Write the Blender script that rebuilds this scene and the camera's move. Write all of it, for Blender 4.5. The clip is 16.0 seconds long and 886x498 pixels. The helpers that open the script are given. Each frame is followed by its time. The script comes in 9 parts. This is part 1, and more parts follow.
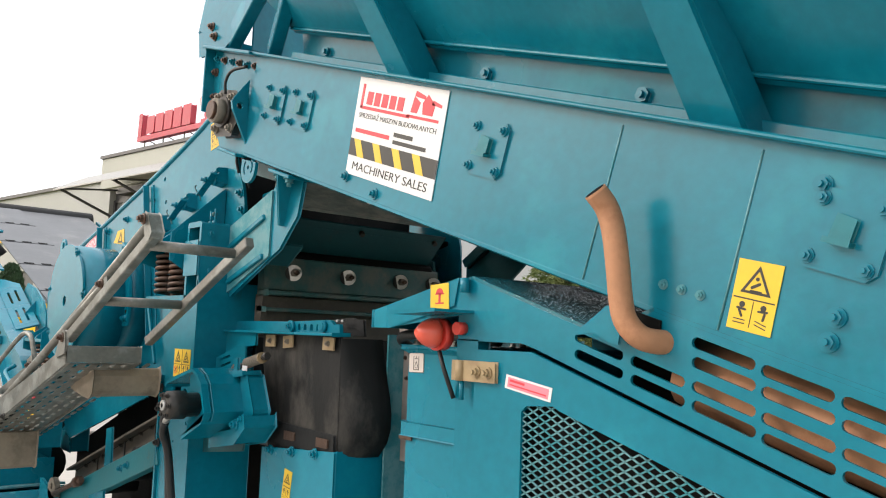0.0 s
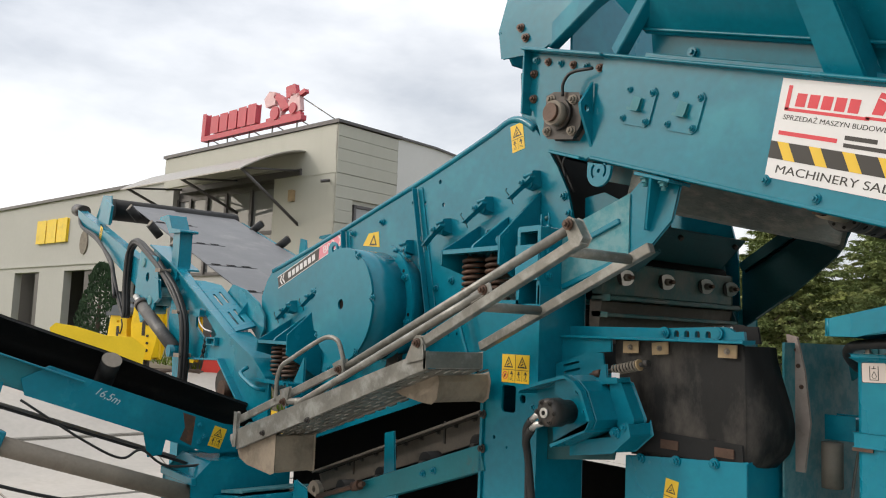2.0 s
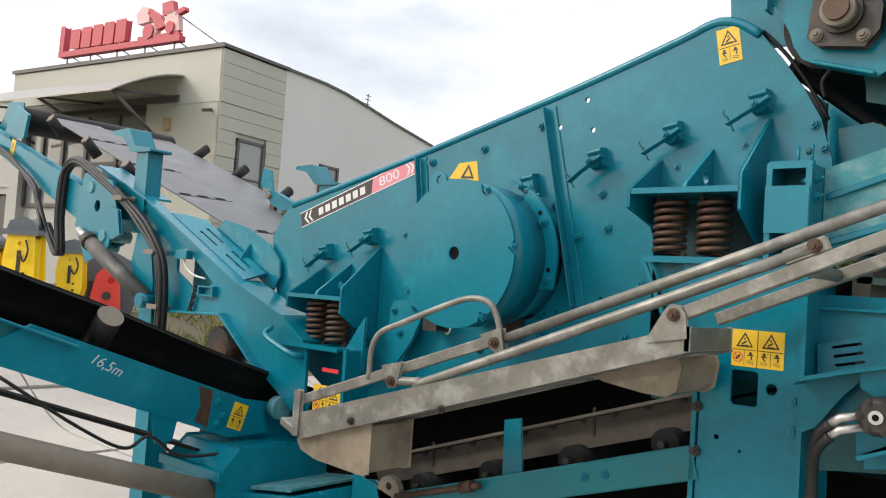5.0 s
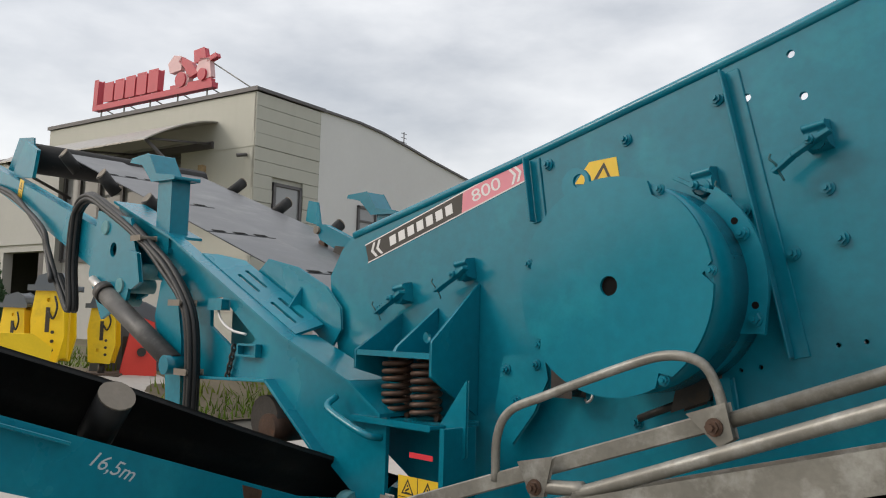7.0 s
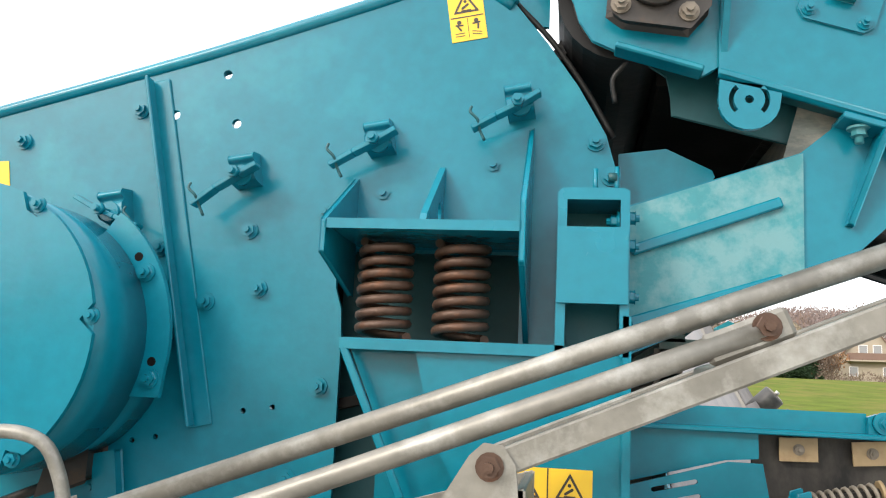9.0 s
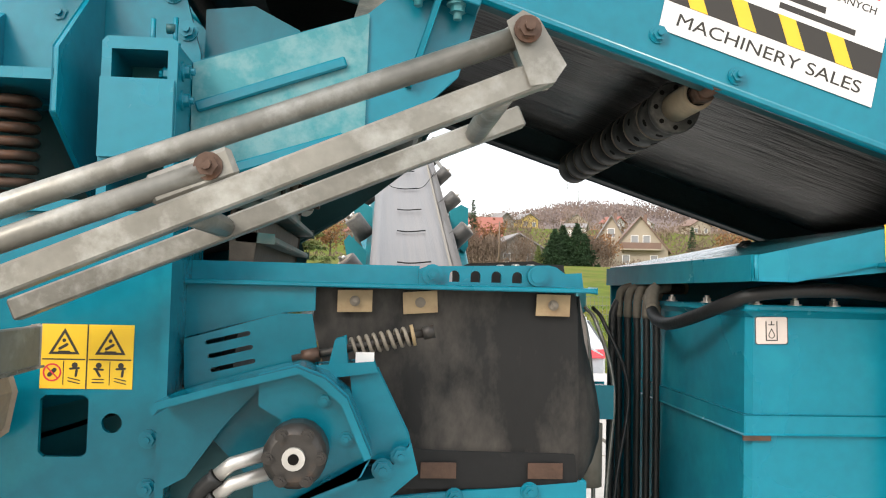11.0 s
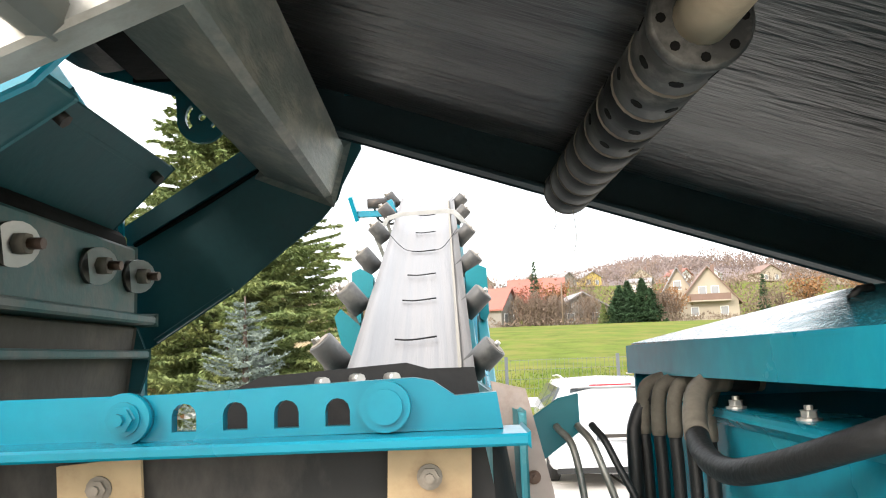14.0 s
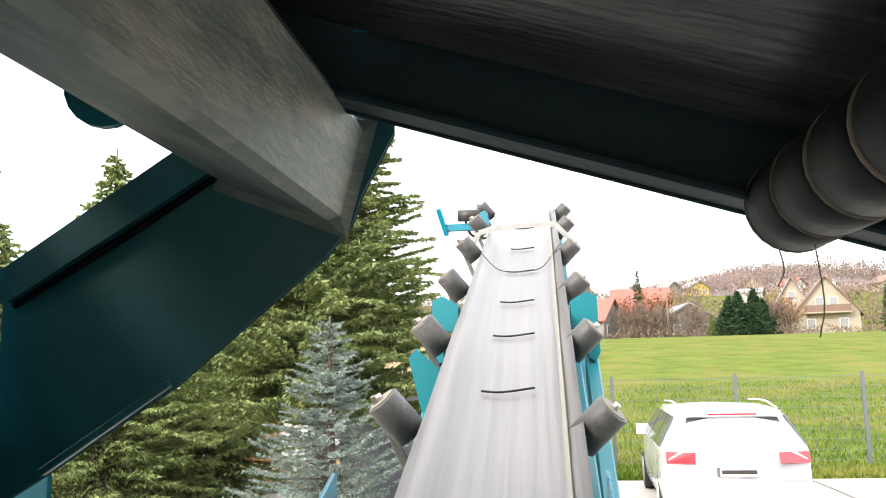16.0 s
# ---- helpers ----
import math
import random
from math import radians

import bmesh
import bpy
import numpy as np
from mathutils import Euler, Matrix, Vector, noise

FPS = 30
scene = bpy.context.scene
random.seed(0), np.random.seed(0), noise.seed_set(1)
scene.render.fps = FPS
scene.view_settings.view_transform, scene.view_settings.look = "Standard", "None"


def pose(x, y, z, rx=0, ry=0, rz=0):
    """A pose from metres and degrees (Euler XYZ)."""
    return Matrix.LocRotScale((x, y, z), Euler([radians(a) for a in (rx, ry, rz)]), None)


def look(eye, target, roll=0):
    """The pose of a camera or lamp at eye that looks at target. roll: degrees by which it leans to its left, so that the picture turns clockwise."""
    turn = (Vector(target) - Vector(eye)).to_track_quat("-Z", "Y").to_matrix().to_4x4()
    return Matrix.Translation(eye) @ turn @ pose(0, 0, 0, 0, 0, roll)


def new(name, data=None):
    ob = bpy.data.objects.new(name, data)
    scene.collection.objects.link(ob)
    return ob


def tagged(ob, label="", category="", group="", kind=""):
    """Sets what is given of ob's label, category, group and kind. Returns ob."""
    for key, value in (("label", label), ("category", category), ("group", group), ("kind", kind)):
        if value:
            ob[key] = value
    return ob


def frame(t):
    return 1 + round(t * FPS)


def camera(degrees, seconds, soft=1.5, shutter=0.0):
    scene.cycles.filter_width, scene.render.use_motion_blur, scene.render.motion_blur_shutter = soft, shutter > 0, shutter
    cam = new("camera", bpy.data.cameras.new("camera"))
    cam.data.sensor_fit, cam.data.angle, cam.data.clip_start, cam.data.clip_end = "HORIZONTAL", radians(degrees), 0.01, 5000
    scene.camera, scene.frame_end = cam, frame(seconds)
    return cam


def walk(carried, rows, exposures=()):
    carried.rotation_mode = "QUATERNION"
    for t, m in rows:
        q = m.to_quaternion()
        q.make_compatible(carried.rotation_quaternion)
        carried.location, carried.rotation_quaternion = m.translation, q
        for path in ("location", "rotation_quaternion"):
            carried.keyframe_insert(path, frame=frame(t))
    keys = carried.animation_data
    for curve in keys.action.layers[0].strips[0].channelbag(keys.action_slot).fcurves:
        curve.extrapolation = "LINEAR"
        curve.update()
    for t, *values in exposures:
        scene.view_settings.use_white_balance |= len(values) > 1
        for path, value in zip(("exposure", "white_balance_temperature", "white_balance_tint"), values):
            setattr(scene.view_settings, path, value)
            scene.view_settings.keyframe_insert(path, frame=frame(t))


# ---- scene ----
# ---- camera ----
cam = camera(56.6, 16.0, soft=1.1)
PATH = [
    (0, (-0.072, 0.647, 1.848), (-1.589, 1.935, 2.059), 2.0),
    (0.5, (-0.201, 0.343, 1.859), (-1.736, 1.611, 2.046), 2.5),
    (1, (-0.413, 0.169, 1.853), (-1.971, 1.408, 2.047), 2.9),
    (1.5, (-0.601, -0.031, 1.831), (-2.15, 1.216, 2.045), 2.9),
    (2, (-0.838, -0.207, 1.834), (-2.4, 1.026, 2.038), 2.2),
    (2.5, (-1.086, -0.305, 1.838), (-2.669, 0.899, 2.047), 2.1),
    (3, (-1.274, -0.481, 1.809), (-2.784, 0.818, 1.988), 2.6),
    (3.2, (-1.361, -0.544, 1.822), (-2.824, 0.812, 1.976), 2.7),
    (5.3, (-2.36, -0.332, 1.835), (-3.677, 1.17, 1.931), 3.9),
    (5.5, (-2.437, -0.273, 1.852), (-3.76, 1.222, 1.972), 4.0),
    (6, (-2.65, -0.173, 1.844), (-4.025, 1.272, 2.0), 2.9),
    (6.5, (-2.889, -0.089, 1.852), (-4.294, 1.325, 2.02), 1.2),
    (7, (-3.043, 0.107, 1.849), (-4.425, 1.541, 2.031), 1.5),
    (7.5, (-3.144, 0.334, 1.851), (-4.406, 1.874, 2.039), 1.7),
    (8, (-3.199, 0.531, 1.869), (-4.035, 2.336, 2.074), 2.9),
    (8.5, (-3.149, 0.564, 1.89), (-3.619, 2.489, 2.161), 3.5),
    (9, (-3.059, 0.513, 1.887), (-3.372, 2.46, 2.222), 2.8),
    (9.5, (-2.964, 0.432, 1.866), (-3.144, 2.402, 2.163), 2.0),
    (10, (-2.869, 0.388, 1.818), (-2.786, 2.381, 1.97), 2.1),
    (10.2, (-2.813, 0.386, 1.828), (-2.66, 2.378, 1.925), 2.3),
    (12.3, (-2.375, 1.095, 1.849), (-2.221, 3.087, 1.953), 0.6),
    (12.5, (-2.328, 1.17, 1.868), (-2.182, 3.159, 2.028), 0.6),
    (13, (-2.279, 1.258, 1.887), (-2.17, 3.243, 2.112), -0.8),
    (13.5, (-2.273, 1.276, 1.892), (-2.229, 3.26, 2.138), -1.6),
    (14, (-2.279, 1.425, 1.903), (-2.262, 3.408, 2.16), -2.1),
    (14.5, (-2.258, 2.028, 2.027), (-2.273, 4.013, 2.267), -1.5),
    (15, (-2.261, 2.170, 2.062), (-2.322, 4.153, 2.316), -1.7),
    (15.5, (-2.265, 2.237, 2.073), (-2.417, 4.210, 2.363), -1.6),
    (16, (-2.266, 2.243, 2.077), (-2.490, 4.210, 2.364), -1.4),
]
EXPOSURES = [(0.0, 0.38), (1.0, 0.16), (2.0, -0.1), (2.5, -0.3), (3.0, -0.52), (5.5, 0.20), (6.0, -0.02), (7.0, -0.36), (8.0, 0.02), (8.5, 0.80), (9.0, 0.80), (9.5, 0.60), (10.0, 0.52), (12.5, 1.08), (13.5, 1.22), (14.0, 1.42), (15.0, 1.52), (16.0, 1.45)]
walk(cam, [(t, look(eye, target, roll)) for t, eye, target, roll in PATH], EXPOSURES)

# ---- sky and sun ----
SUN_FROM = Vector((-0.44, -0.52, 0.42)).normalized()
world = bpy.data.worlds.new("overcast_sky")
scene.world = world
world.use_nodes = True
wn, wl = world.node_tree.nodes, world.node_tree.links
wn.clear()
w_out = wn.new("ShaderNodeOutputWorld")
w_sky = wn.new("ShaderNodeTexSky")
w_sky.sky_type = "NISHITA"
w_sky.sun_disc = False
w_sky.sun_elevation = math.asin(SUN_FROM.z)
w_sky.sun_rotation = math.atan2(SUN_FROM.x, SUN_FROM.y)
w_sky.dust_density = 4.0
w_bg = wn.new("ShaderNodeBackground")
w_bg.inputs["Strength"].default_value = 0.06
wl.new(w_sky.outputs[0], w_bg.inputs["Color"])
w_tc = wn.new("ShaderNodeTexCoord")
w_map = wn.new("ShaderNodeMapping")
w_map.inputs["Scale"].default_value = (1.0, 1.0, 2.6)
w_map.inputs["Location"].default_value = (0.35, 0.2, 0.1)
wl.new(w_tc.outputs["Generated"], w_map.inputs["Vector"])
w_noise = wn.new("ShaderNodeTexNoise")
w_noise.inputs["Scale"].default_value = 2.3
w_noise.inputs["Detail"].default_value = 7.0
w_noise.inputs["Roughness"].default_value = 0.52
wl.new(w_map.outputs[0], w_noise.inputs["Vector"])
w_ramp = wn.new("ShaderNodeValToRGB")
w_ramp.color_ramp.elements[0].position = 0.34
w_ramp.color_ramp.elements[0].color = (0.50, 0.515, 0.54, 1)
w_ramp.color_ramp.elements[1].position = 0.60
w_ramp.color_ramp.elements[1].color = (1.0, 0.99, 0.975, 1)
wl.new(w_noise.outputs["Fac"], w_ramp.inputs[0])
w_cloud = wn.new("ShaderNodeBackground")
w_sep = wn.new("ShaderNodeSeparateXYZ")
wl.new(w_tc.outputs["Generated"], w_sep.inputs[0])
w_rise = wn.new("ShaderNodeMapRange")
w_rise.inputs["From Min"].default_value = 0.30
w_rise.inputs["From Max"].default_value = 1.0
w_rise.inputs["To Min"].default_value = 1.08
w_rise.inputs["To Max"].default_value = 1.75
wl.new(w_sep.outputs["Z"], w_rise.inputs[0])
wl.new(w_rise.outputs[0], w_cloud.inputs["Strength"])
wl.new(w_ramp.outputs[0], w_cloud.inputs["Color"])
w_add = wn.new("ShaderNodeAddShader")
wl.new(w_bg.outputs[0], w_add.inputs[0])
wl.new(w_cloud.outputs[0], w_add.inputs[1])
wl.new(w_add.outputs[0], w_out.inputs[0])

sun = bpy.data.lights.new("sun", "SUN")
sun.energy = 0.95
sun.angle = radians(10)
sun.color = (1.0, 0.96, 0.90)
sun_ob = new("sun", sun)
sun_ob.matrix_world = look(SUN_FROM * 60, (0, 0, 0))


# ---- materials ----
def mat(name, color, rough=0.5, metal=0.0, vary=0.18, scale=6.0, bump=0.12, fine=90.0, second=None, amount=0.0,
        streak=None, coat=0.0, wear_scale=None, wear_lo=0.55, spec=0.5):
    """A painted, rubber, steel or earth surface: base colour, mottling at two sizes, a second colour for wear, fine relief."""
    m = bpy.data.materials.new(name)
    m.use_nodes = True
    n, l = m.node_tree.nodes, m.node_tree.links
    b = n["Principled BSDF"]
    tc = n.new("ShaderNodeTexCoord")
    mp = n.new("ShaderNodeMapping")
    if streak:
        mp.inputs["Scale"].default_value = streak
    l.new(tc.outputs["Object"], mp.inputs["Vector"])
    n1 = n.new("ShaderNodeTexNoise")
    n1.inputs["Scale"].default_value = scale
    n1.inputs["Detail"].default_value = 6.0
    l.new(mp.outputs[0], n1.inputs["Vector"])
    n2 = n.new("ShaderNodeTexNoise")
    n2.inputs["Scale"].default_value = fine
    n2.inputs["Detail"].default_value = 3.0
    l.new(mp.outputs[0], n2.inputs["Vector"])
    add = n.new("ShaderNodeMath")
    add.operation = "MULTIPLY_ADD"
    add.inputs[1].default_value = 0.4
    l.new(n2.outputs["Fac"], add.inputs[0])
    l.new(n1.outputs["Fac"], add.inputs[2])
    ramp = n.new("ShaderNodeMapRange")
    ramp.inputs["From Min"].default_value = 0.35
    ramp.inputs["From Max"].default_value = 1.05
    ramp.inputs["To Min"].default_value = 1.0 - vary
    ramp.inputs["To Max"].default_value = 1.0 + vary
    l.new(add.outputs[0], ramp.inputs[0])
    mix = n.new("ShaderNodeMix")
    mix.data_type = "RGBA"
    mix.blend_type = "MULTIPLY"
    mix.inputs["Factor"].default_value = 1.0
    mix.inputs["A"].default_value = (*color, 1)
    l.new(ramp.outputs[0], mix.inputs["B"])
    out = mix.outputs["Result"]
    if second:
        n3 = n.new("ShaderNodeTexNoise")
        n3.inputs["Scale"].default_value = wear_scale or scale * 0.8
        n3.inputs["Detail"].default_value = 8.0
        n3.inputs["Roughness"].default_value = 0.65
        l.new(mp.outputs[0], n3.inputs["Vector"])
        r3 = n.new("ShaderNodeMapRange")
        r3.inputs["From Min"].default_value = wear_lo
        r3.inputs["From Max"].default_value = wear_lo + 0.16
        r3.inputs["To Max"].default_value = amount
        l.new(n3.outputs["Fac"], r3.inputs[0])
        mx = n.new("ShaderNodeMix")
        mx.data_type = "RGBA"
        l.new(r3.outputs[0], mx.inputs["Factor"])
        l.new(out, mx.inputs["A"])
        mx.inputs["B"].default_value = (*second, 1)
        out = mx.outputs["Result"]
    l.new(out, b.inputs["Base Color"])
    b.inputs["Metallic"].default_value = metal
    b.inputs["Specular IOR Level"].default_value = spec
    rr = n.new("ShaderNodeMapRange")
    rr.inputs["To Min"].default_value = max(0.02, rough - 0.12)
    rr.inputs["To Max"].default_value = min(1.0, rough + 0.12)
    l.new(n1.outputs["Fac"], rr.inputs[0])
    l.new(rr.outputs[0], b.inputs["Roughness"])
    if coat:
        b.inputs["Coat Weight"].default_value = coat
        b.inputs["Coat Roughness"].default_value = 0.10
    if bump:
        bp = n.new("ShaderNodeBump")
        bp.inputs["Strength"].default_value = bump
        bp.inputs["Distance"].default_value = 0.01
        l.new(add.outputs[0], bp.inputs["Height"])
        l.new(bp.outputs[0], b.inputs["Normal"])
    return m


def glass_mat(name, color, rough=0.05):
    m = bpy.data.materials.new(name)
    m.use_nodes = True
    b = m.node_tree.nodes["Principled BSDF"]
    b.inputs["Base Color"].default_value = (*color, 1)
    b.inputs["Roughness"].default_value = rough
    b.inputs["Specular IOR Level"].default_value = 0.9
    return m


# paler blotches put a cloudy sheen into the teal itself
TEAL = mat("teal_paint", (0.002, 0.168, 0.238), 0.25, 0, 0.24, 1.7, 0.13, 36, (0.012, 0.265, 0.320), 0.50, wear_scale=3.4, spec=0.42)
TEAL_WORN = mat("worn_teal_paint", (0.003, 0.155, 0.185), 0.45, 0, 0.15, 5, 0.15, 60, (0.13, 0.045, 0.02), 0.85, wear_scale=4.0, wear_lo=0.60)
TEAL_DUST = mat("dusty_teal_paint", (0.035, 0.215, 0.245), 0.6, 0, 0.16, 7, 0.15, 70, (0.18, 0.315, 0.33), 0.62, wear_scale=16.0, wear_lo=0.42)
GALV = mat("galvanised_steel", (0.20, 0.19, 0.165), 0.42, 0.40, 0.36, 9, 0.12, 70, (0.37, 0.365, 0.335), 0.80, wear_scale=11, wear_lo=0.49)
SCRAPED = mat("scraped_dusty_beam", (0.135, 0.150, 0.132), 0.5, 0, 0.35, 9, 0.25, 45, (0.31, 0.28, 0.23), 0.75, streak=(2.0, 1.2, 5.0), wear_scale=5.0, wear_lo=0.47)
DUSTY_RUBBER = mat("dusty_roller_rubber", (0.030, 0.029, 0.027), 0.6, 0, 0.3, 12, 0.25, 60, (0.15, 0.14, 0.125), 0.7, wear_scale=14, wear_lo=0.47)
SLEEVE = mat("stained_cream_sleeve", (0.28, 0.225, 0.155), 0.55, 0, 0.2, 14, 0.1, 60, (0.20, 0.15, 0.10), 0.7, wear_scale=16, wear_lo=0.50)
# dusty tan, with the shade under the walkway darkened into its base
TAN_STEEL = mat("tan_dusty_shaded_steel", (0.25, 0.20, 0.145), 0.75, 0, 0.25, 9, 0.15, 60, (0.13, 0.10, 0.07), 0.7, wear_scale=7, wear_lo=0.52)
CHANNEL_BROWN = mat("grimy_brown_channel", (0.075, 0.062, 0.048), 0.7, 0, 0.3, 7, 0.3, 60, (0.15, 0.12, 0.09), 0.6, wear_scale=6, wear_lo=0.50)
DIRTY_STEEL = mat("dusty_steel", (0.20, 0.17, 0.135), 0.7, 0.1, 0.25, 7, 0.3, 60, (0.10, 0.075, 0.055), 0.7)
ZINC = mat("zinc_bolt", (0.55, 0.53, 0.50), 0.38, 0.7, 0.15, 30, 0.05)
SCUFFED = mat("scuffed_rubber_sheet", (0.012, 0.0115, 0.011), 0.6, 0, 0.25, 8, 0.25, 45, (0.10, 0.088, 0.075), 0.6, streak=(1.0, 1.0, 0.5), wear_scale=5, wear_lo=0.53, spec=0.3)
RUBBER = mat("black_rubber", (0.010, 0.010, 0.0102), 0.58, 0, 0.25, 8, 0.25, 45, (0.07, 0.060, 0.052), 0.42, wear_scale=7, wear_lo=0.57, spec=0.3)
ROLLER_GREY = mat("dusty_grey_roller", (0.058, 0.055, 0.052), 0.5, 0, 0.3, 10, 0.15, 60, (0.16, 0.15, 0.135), 0.6, wear_scale=8, wear_lo=0.5)
PALE_GALV = mat("pale_galvanised_strap", (0.52, 0.51, 0.49), 0.45, 0.3, 0.12, 9, 0.05, 60)
BELT_STAIN = mat("pale_belt_stain", (0.20, 0.18, 0.145), 0.6, 0, 0.25, 6, 0.1, 40, (0.16, 0.148, 0.135), 0.7, streak=(6.0, 0.4, 0.6), wear_scale=3.0, wear_lo=0.45)
HOSE_DUST = mat("dusty_hose_sleeve", (0.105, 0.092, 0.073), 0.75, 0, 0.25, 30, 0.2, 150, (0.17, 0.15, 0.12), 0.6, wear_scale=20, wear_lo=0.48)
WORN_STEEL = mat("worn_pinkish_steel", (0.30, 0.245, 0.215), 0.6, 0.15, 0.2, 14, 0.15, 70, (0.14, 0.075, 0.05), 0.8, wear_scale=9, wear_lo=0.55)
HOSE = mat("rubber_hose", (0.009, 0.009, 0.009), 0.5, 0, 0.2, 20, 0.2, 150)
# paler lengthwise streaks hold wear and painted gloss together
BELT_DARK = mat("dark_belt_rubber", (0.040, 0.038, 0.036), 0.36, 0, 0.60, 3.0, 0.9, 13, (0.145, 0.138, 0.128), 0.80, streak=(1.0, 6.0, 1.0), wear_scale=1.3, wear_lo=0.50)
BELT_GREY = mat("worn_grey_belt", (0.098, 0.092, 0.090), 0.36, 0, 0.16, 3, 0.30, 30, (0.150, 0.138, 0.130), 0.7, streak=(9.0, 0.10, 0.25), wear_scale=3.0, wear_lo=0.45)
BELT_TAIL = mat("grey_tail_belt", (0.09, 0.092, 0.098), 0.42, 0, 0.18, 4, 0.12, 40, (0.22, 0.21, 0.20), 0.5, wear_scale=2.5)
# near-black for openings and hollows: their darkness is in the colour
BLACK = mat("shade_black", (0.005, 0.0045, 0.004), 0.85, 0, 0.3, 8, 0.3, 50, spec=0.15)
DARKMETAL = mat("oily_dark_metal", (0.045, 0.04, 0.036), 0.45, 0.4, 0.3, 18, 0.2, 80, (0.14, 0.07, 0.03), 0.5)
SPRING = mat("rusty_spring_steel", (0.085, 0.048, 0.032), 0.5, 0.35, 0.3, 25, 0.25, 120, (0.22, 0.085, 0.035), 0.6, wear_scale=18)
EXHAUST = mat("heat_browned_pipe", (0.43, 0.205, 0.105), 0.62, 0.1, 0.22, 9, 0.15, 60, (0.24, 0.09, 0.035), 0.6, wear_scale=11, wear_lo=0.52)
CREAM = mat("cream_painted_plate", (0.33, 0.235, 0.125), 0.5, 0, 0.22, 14, 0.08, 60, (0.20, 0.12, 0.06), 0.6, wear_scale=16, wear_lo=0.5)
YELLOW = mat("yellow_vinyl", (0.74, 0.47, 0.025), 0.4, 0, 0.05, 8, 0.02)
PRINT = mat("black_print", (0.03, 0.025, 0.02), 0.5, 0, 0.05, 8, 0.0)
WHITE = mat("white_vinyl", (0.70, 0.68, 0.67), 0.4, 0, 0.04, 8, 0.02)
REDPRINT = mat("red_print", (0.62, 0.035, 0.05), 0.45, 0, 0.06, 8, 0.0)
PINKPRINT = mat("faded_pink_print", (0.66, 0.22, 0.27), 0.45, 0, 0.06, 8, 0.0)
BEACON = mat("red_beacon_lens", (0.78, 0.10, 0.055), 0.3, 0, 0.08, 14, 0.05, coat=0.4)
CHALK = mat("white_chalk", (0.42, 0.50, 0.52), 0.9, 0, 0.1, 30, 0.0)
CONCRETE = mat("yard_concrete", (0.43, 0.40, 0.36), 0.85, 0, 0.18, 0.9, 0.25, 14, (0.35, 0.315, 0.275), 0.6, wear_scale=0.8)
VERGE = mat("brown_weedy_soil", (0.115, 0.092, 0.058), 0.95, 0, 0.35, 1.4, 0.6, 14, (0.10, 0.13, 0.03), 0.75, wear_scale=0.9, wear_lo=0.47)
JOINT = mat("earth_and_gravel", (0.12, 0.11, 0.09), 0.95, 0, 0.3, 1.2, 0.5, 20)
GRASS = mat("meadow_grass", (0.092, 0.120, 0.019), 0.95, 0, 0.40, 0.55, 0.5, 3.0, (0.155, 0.138, 0.038), 0.75, wear_scale=0.30, wear_lo=0.46, spec=0.04)
BLADE = mat("grass_blades", (0.085, 0.140, 0.016), 0.85, 0, 0.35, 0.5, 0.0, 3.0, (0.22, 0.19, 0.05), 0.6, wear_scale=0.3, wear_lo=0.45, spec=0.1)
DRYGRASS = mat("dry_autumn_grass", (0.21, 0.145, 0.055), 0.9, 0, 0.3, 1.5, 0.2, 8.0, (0.13, 0.135, 0.035), 0.6)
NEEDLES = mat("spruce_needles", (0.155, 0.200, 0.070), 0.7, 0, 0.35, 1.5, 0.0, 9.0, (0.27, 0.285, 0.10), 0.75, wear_scale=1.6, wear_lo=0.47, spec=0.2)
BLUENEEDLES = mat("blue_spruce_needles", (0.19, 0.235, 0.20), 0.7, 0, 0.25, 3, 0.0, 9.0, (0.34, 0.39, 0.33), 0.6)
DARKNEEDLES = mat("far_conifer_needles", (0.028, 0.065, 0.024), 0.85, 0, 0.35, 0.5, 0.0, 2.0)
BARK = mat("bark", (0.085, 0.06, 0.045), 0.9, 0, 0.3, 12, 0.5)
TWIGS = mat("bare_autumn_twigs", (0.175, 0.130, 0.100), 0.9, 0, 0.3, 0.4, 0.0, 2.0, (0.23, 0.145, 0.08), 0.6, wear_scale=0.15, spec=0.05)
# autumn brown lifted to grey-mauve: the haze of distance is in the colour
FOREST = mat("hazy_autumn_forest", (0.215, 0.175, 0.165), 0.95, 0, 0.25, 0.09, 0.0, 0.5, (0.25, 0.165, 0.115), 0.6, wear_scale=0.05, wear_lo=0.48, spec=0.03)
ORANGELEAF = mat("orange_leaves", (0.22, 0.105, 0.040), 0.9, 0, 0.25, 0.5, 0.0, 2.0)
REDLEAF = mat("red_leaves", (0.22, 0.075, 0.045), 0.9, 0, 0.25, 0.5, 0.0, 2.0)
CLADDING = mat("beige_metal_cladding", (0.40, 0.395, 0.345), 0.5, 0.1, 0.06, 0.6, 0.05, 6.0, (0.31, 0.305, 0.26), 0.35, streak=(1, 1, 0.25), wear_scale=1.2)
WHITEWALL = mat("white_rendered_wall", (0.58, 0.58, 0.575), 0.7, 0, 0.05, 0.4, 0.05, 6.0, (0.50, 0.50, 0.49), 0.3)
GREYWALL = mat("pale_grey_render", (0.43, 0.42, 0.39), 0.7, 0, 0.07, 0.4, 0.05, 6.0)
DARKFRAME = mat("dark_grey_aluminium", (0.085, 0.08, 0.082), 0.4, 0.2, 0.08, 3, 0.03)
ROOFSHEET = mat("grey_roof_sheet", (0.36, 0.34, 0.31), 0.45, 0.3, 0.12, 1.5, 0.05, 12)
# grey base paints the sky's reflection into the panes
GLASS = glass_mat("sky_grey_glass", (0.20, 0.205, 0.21), 0.04)
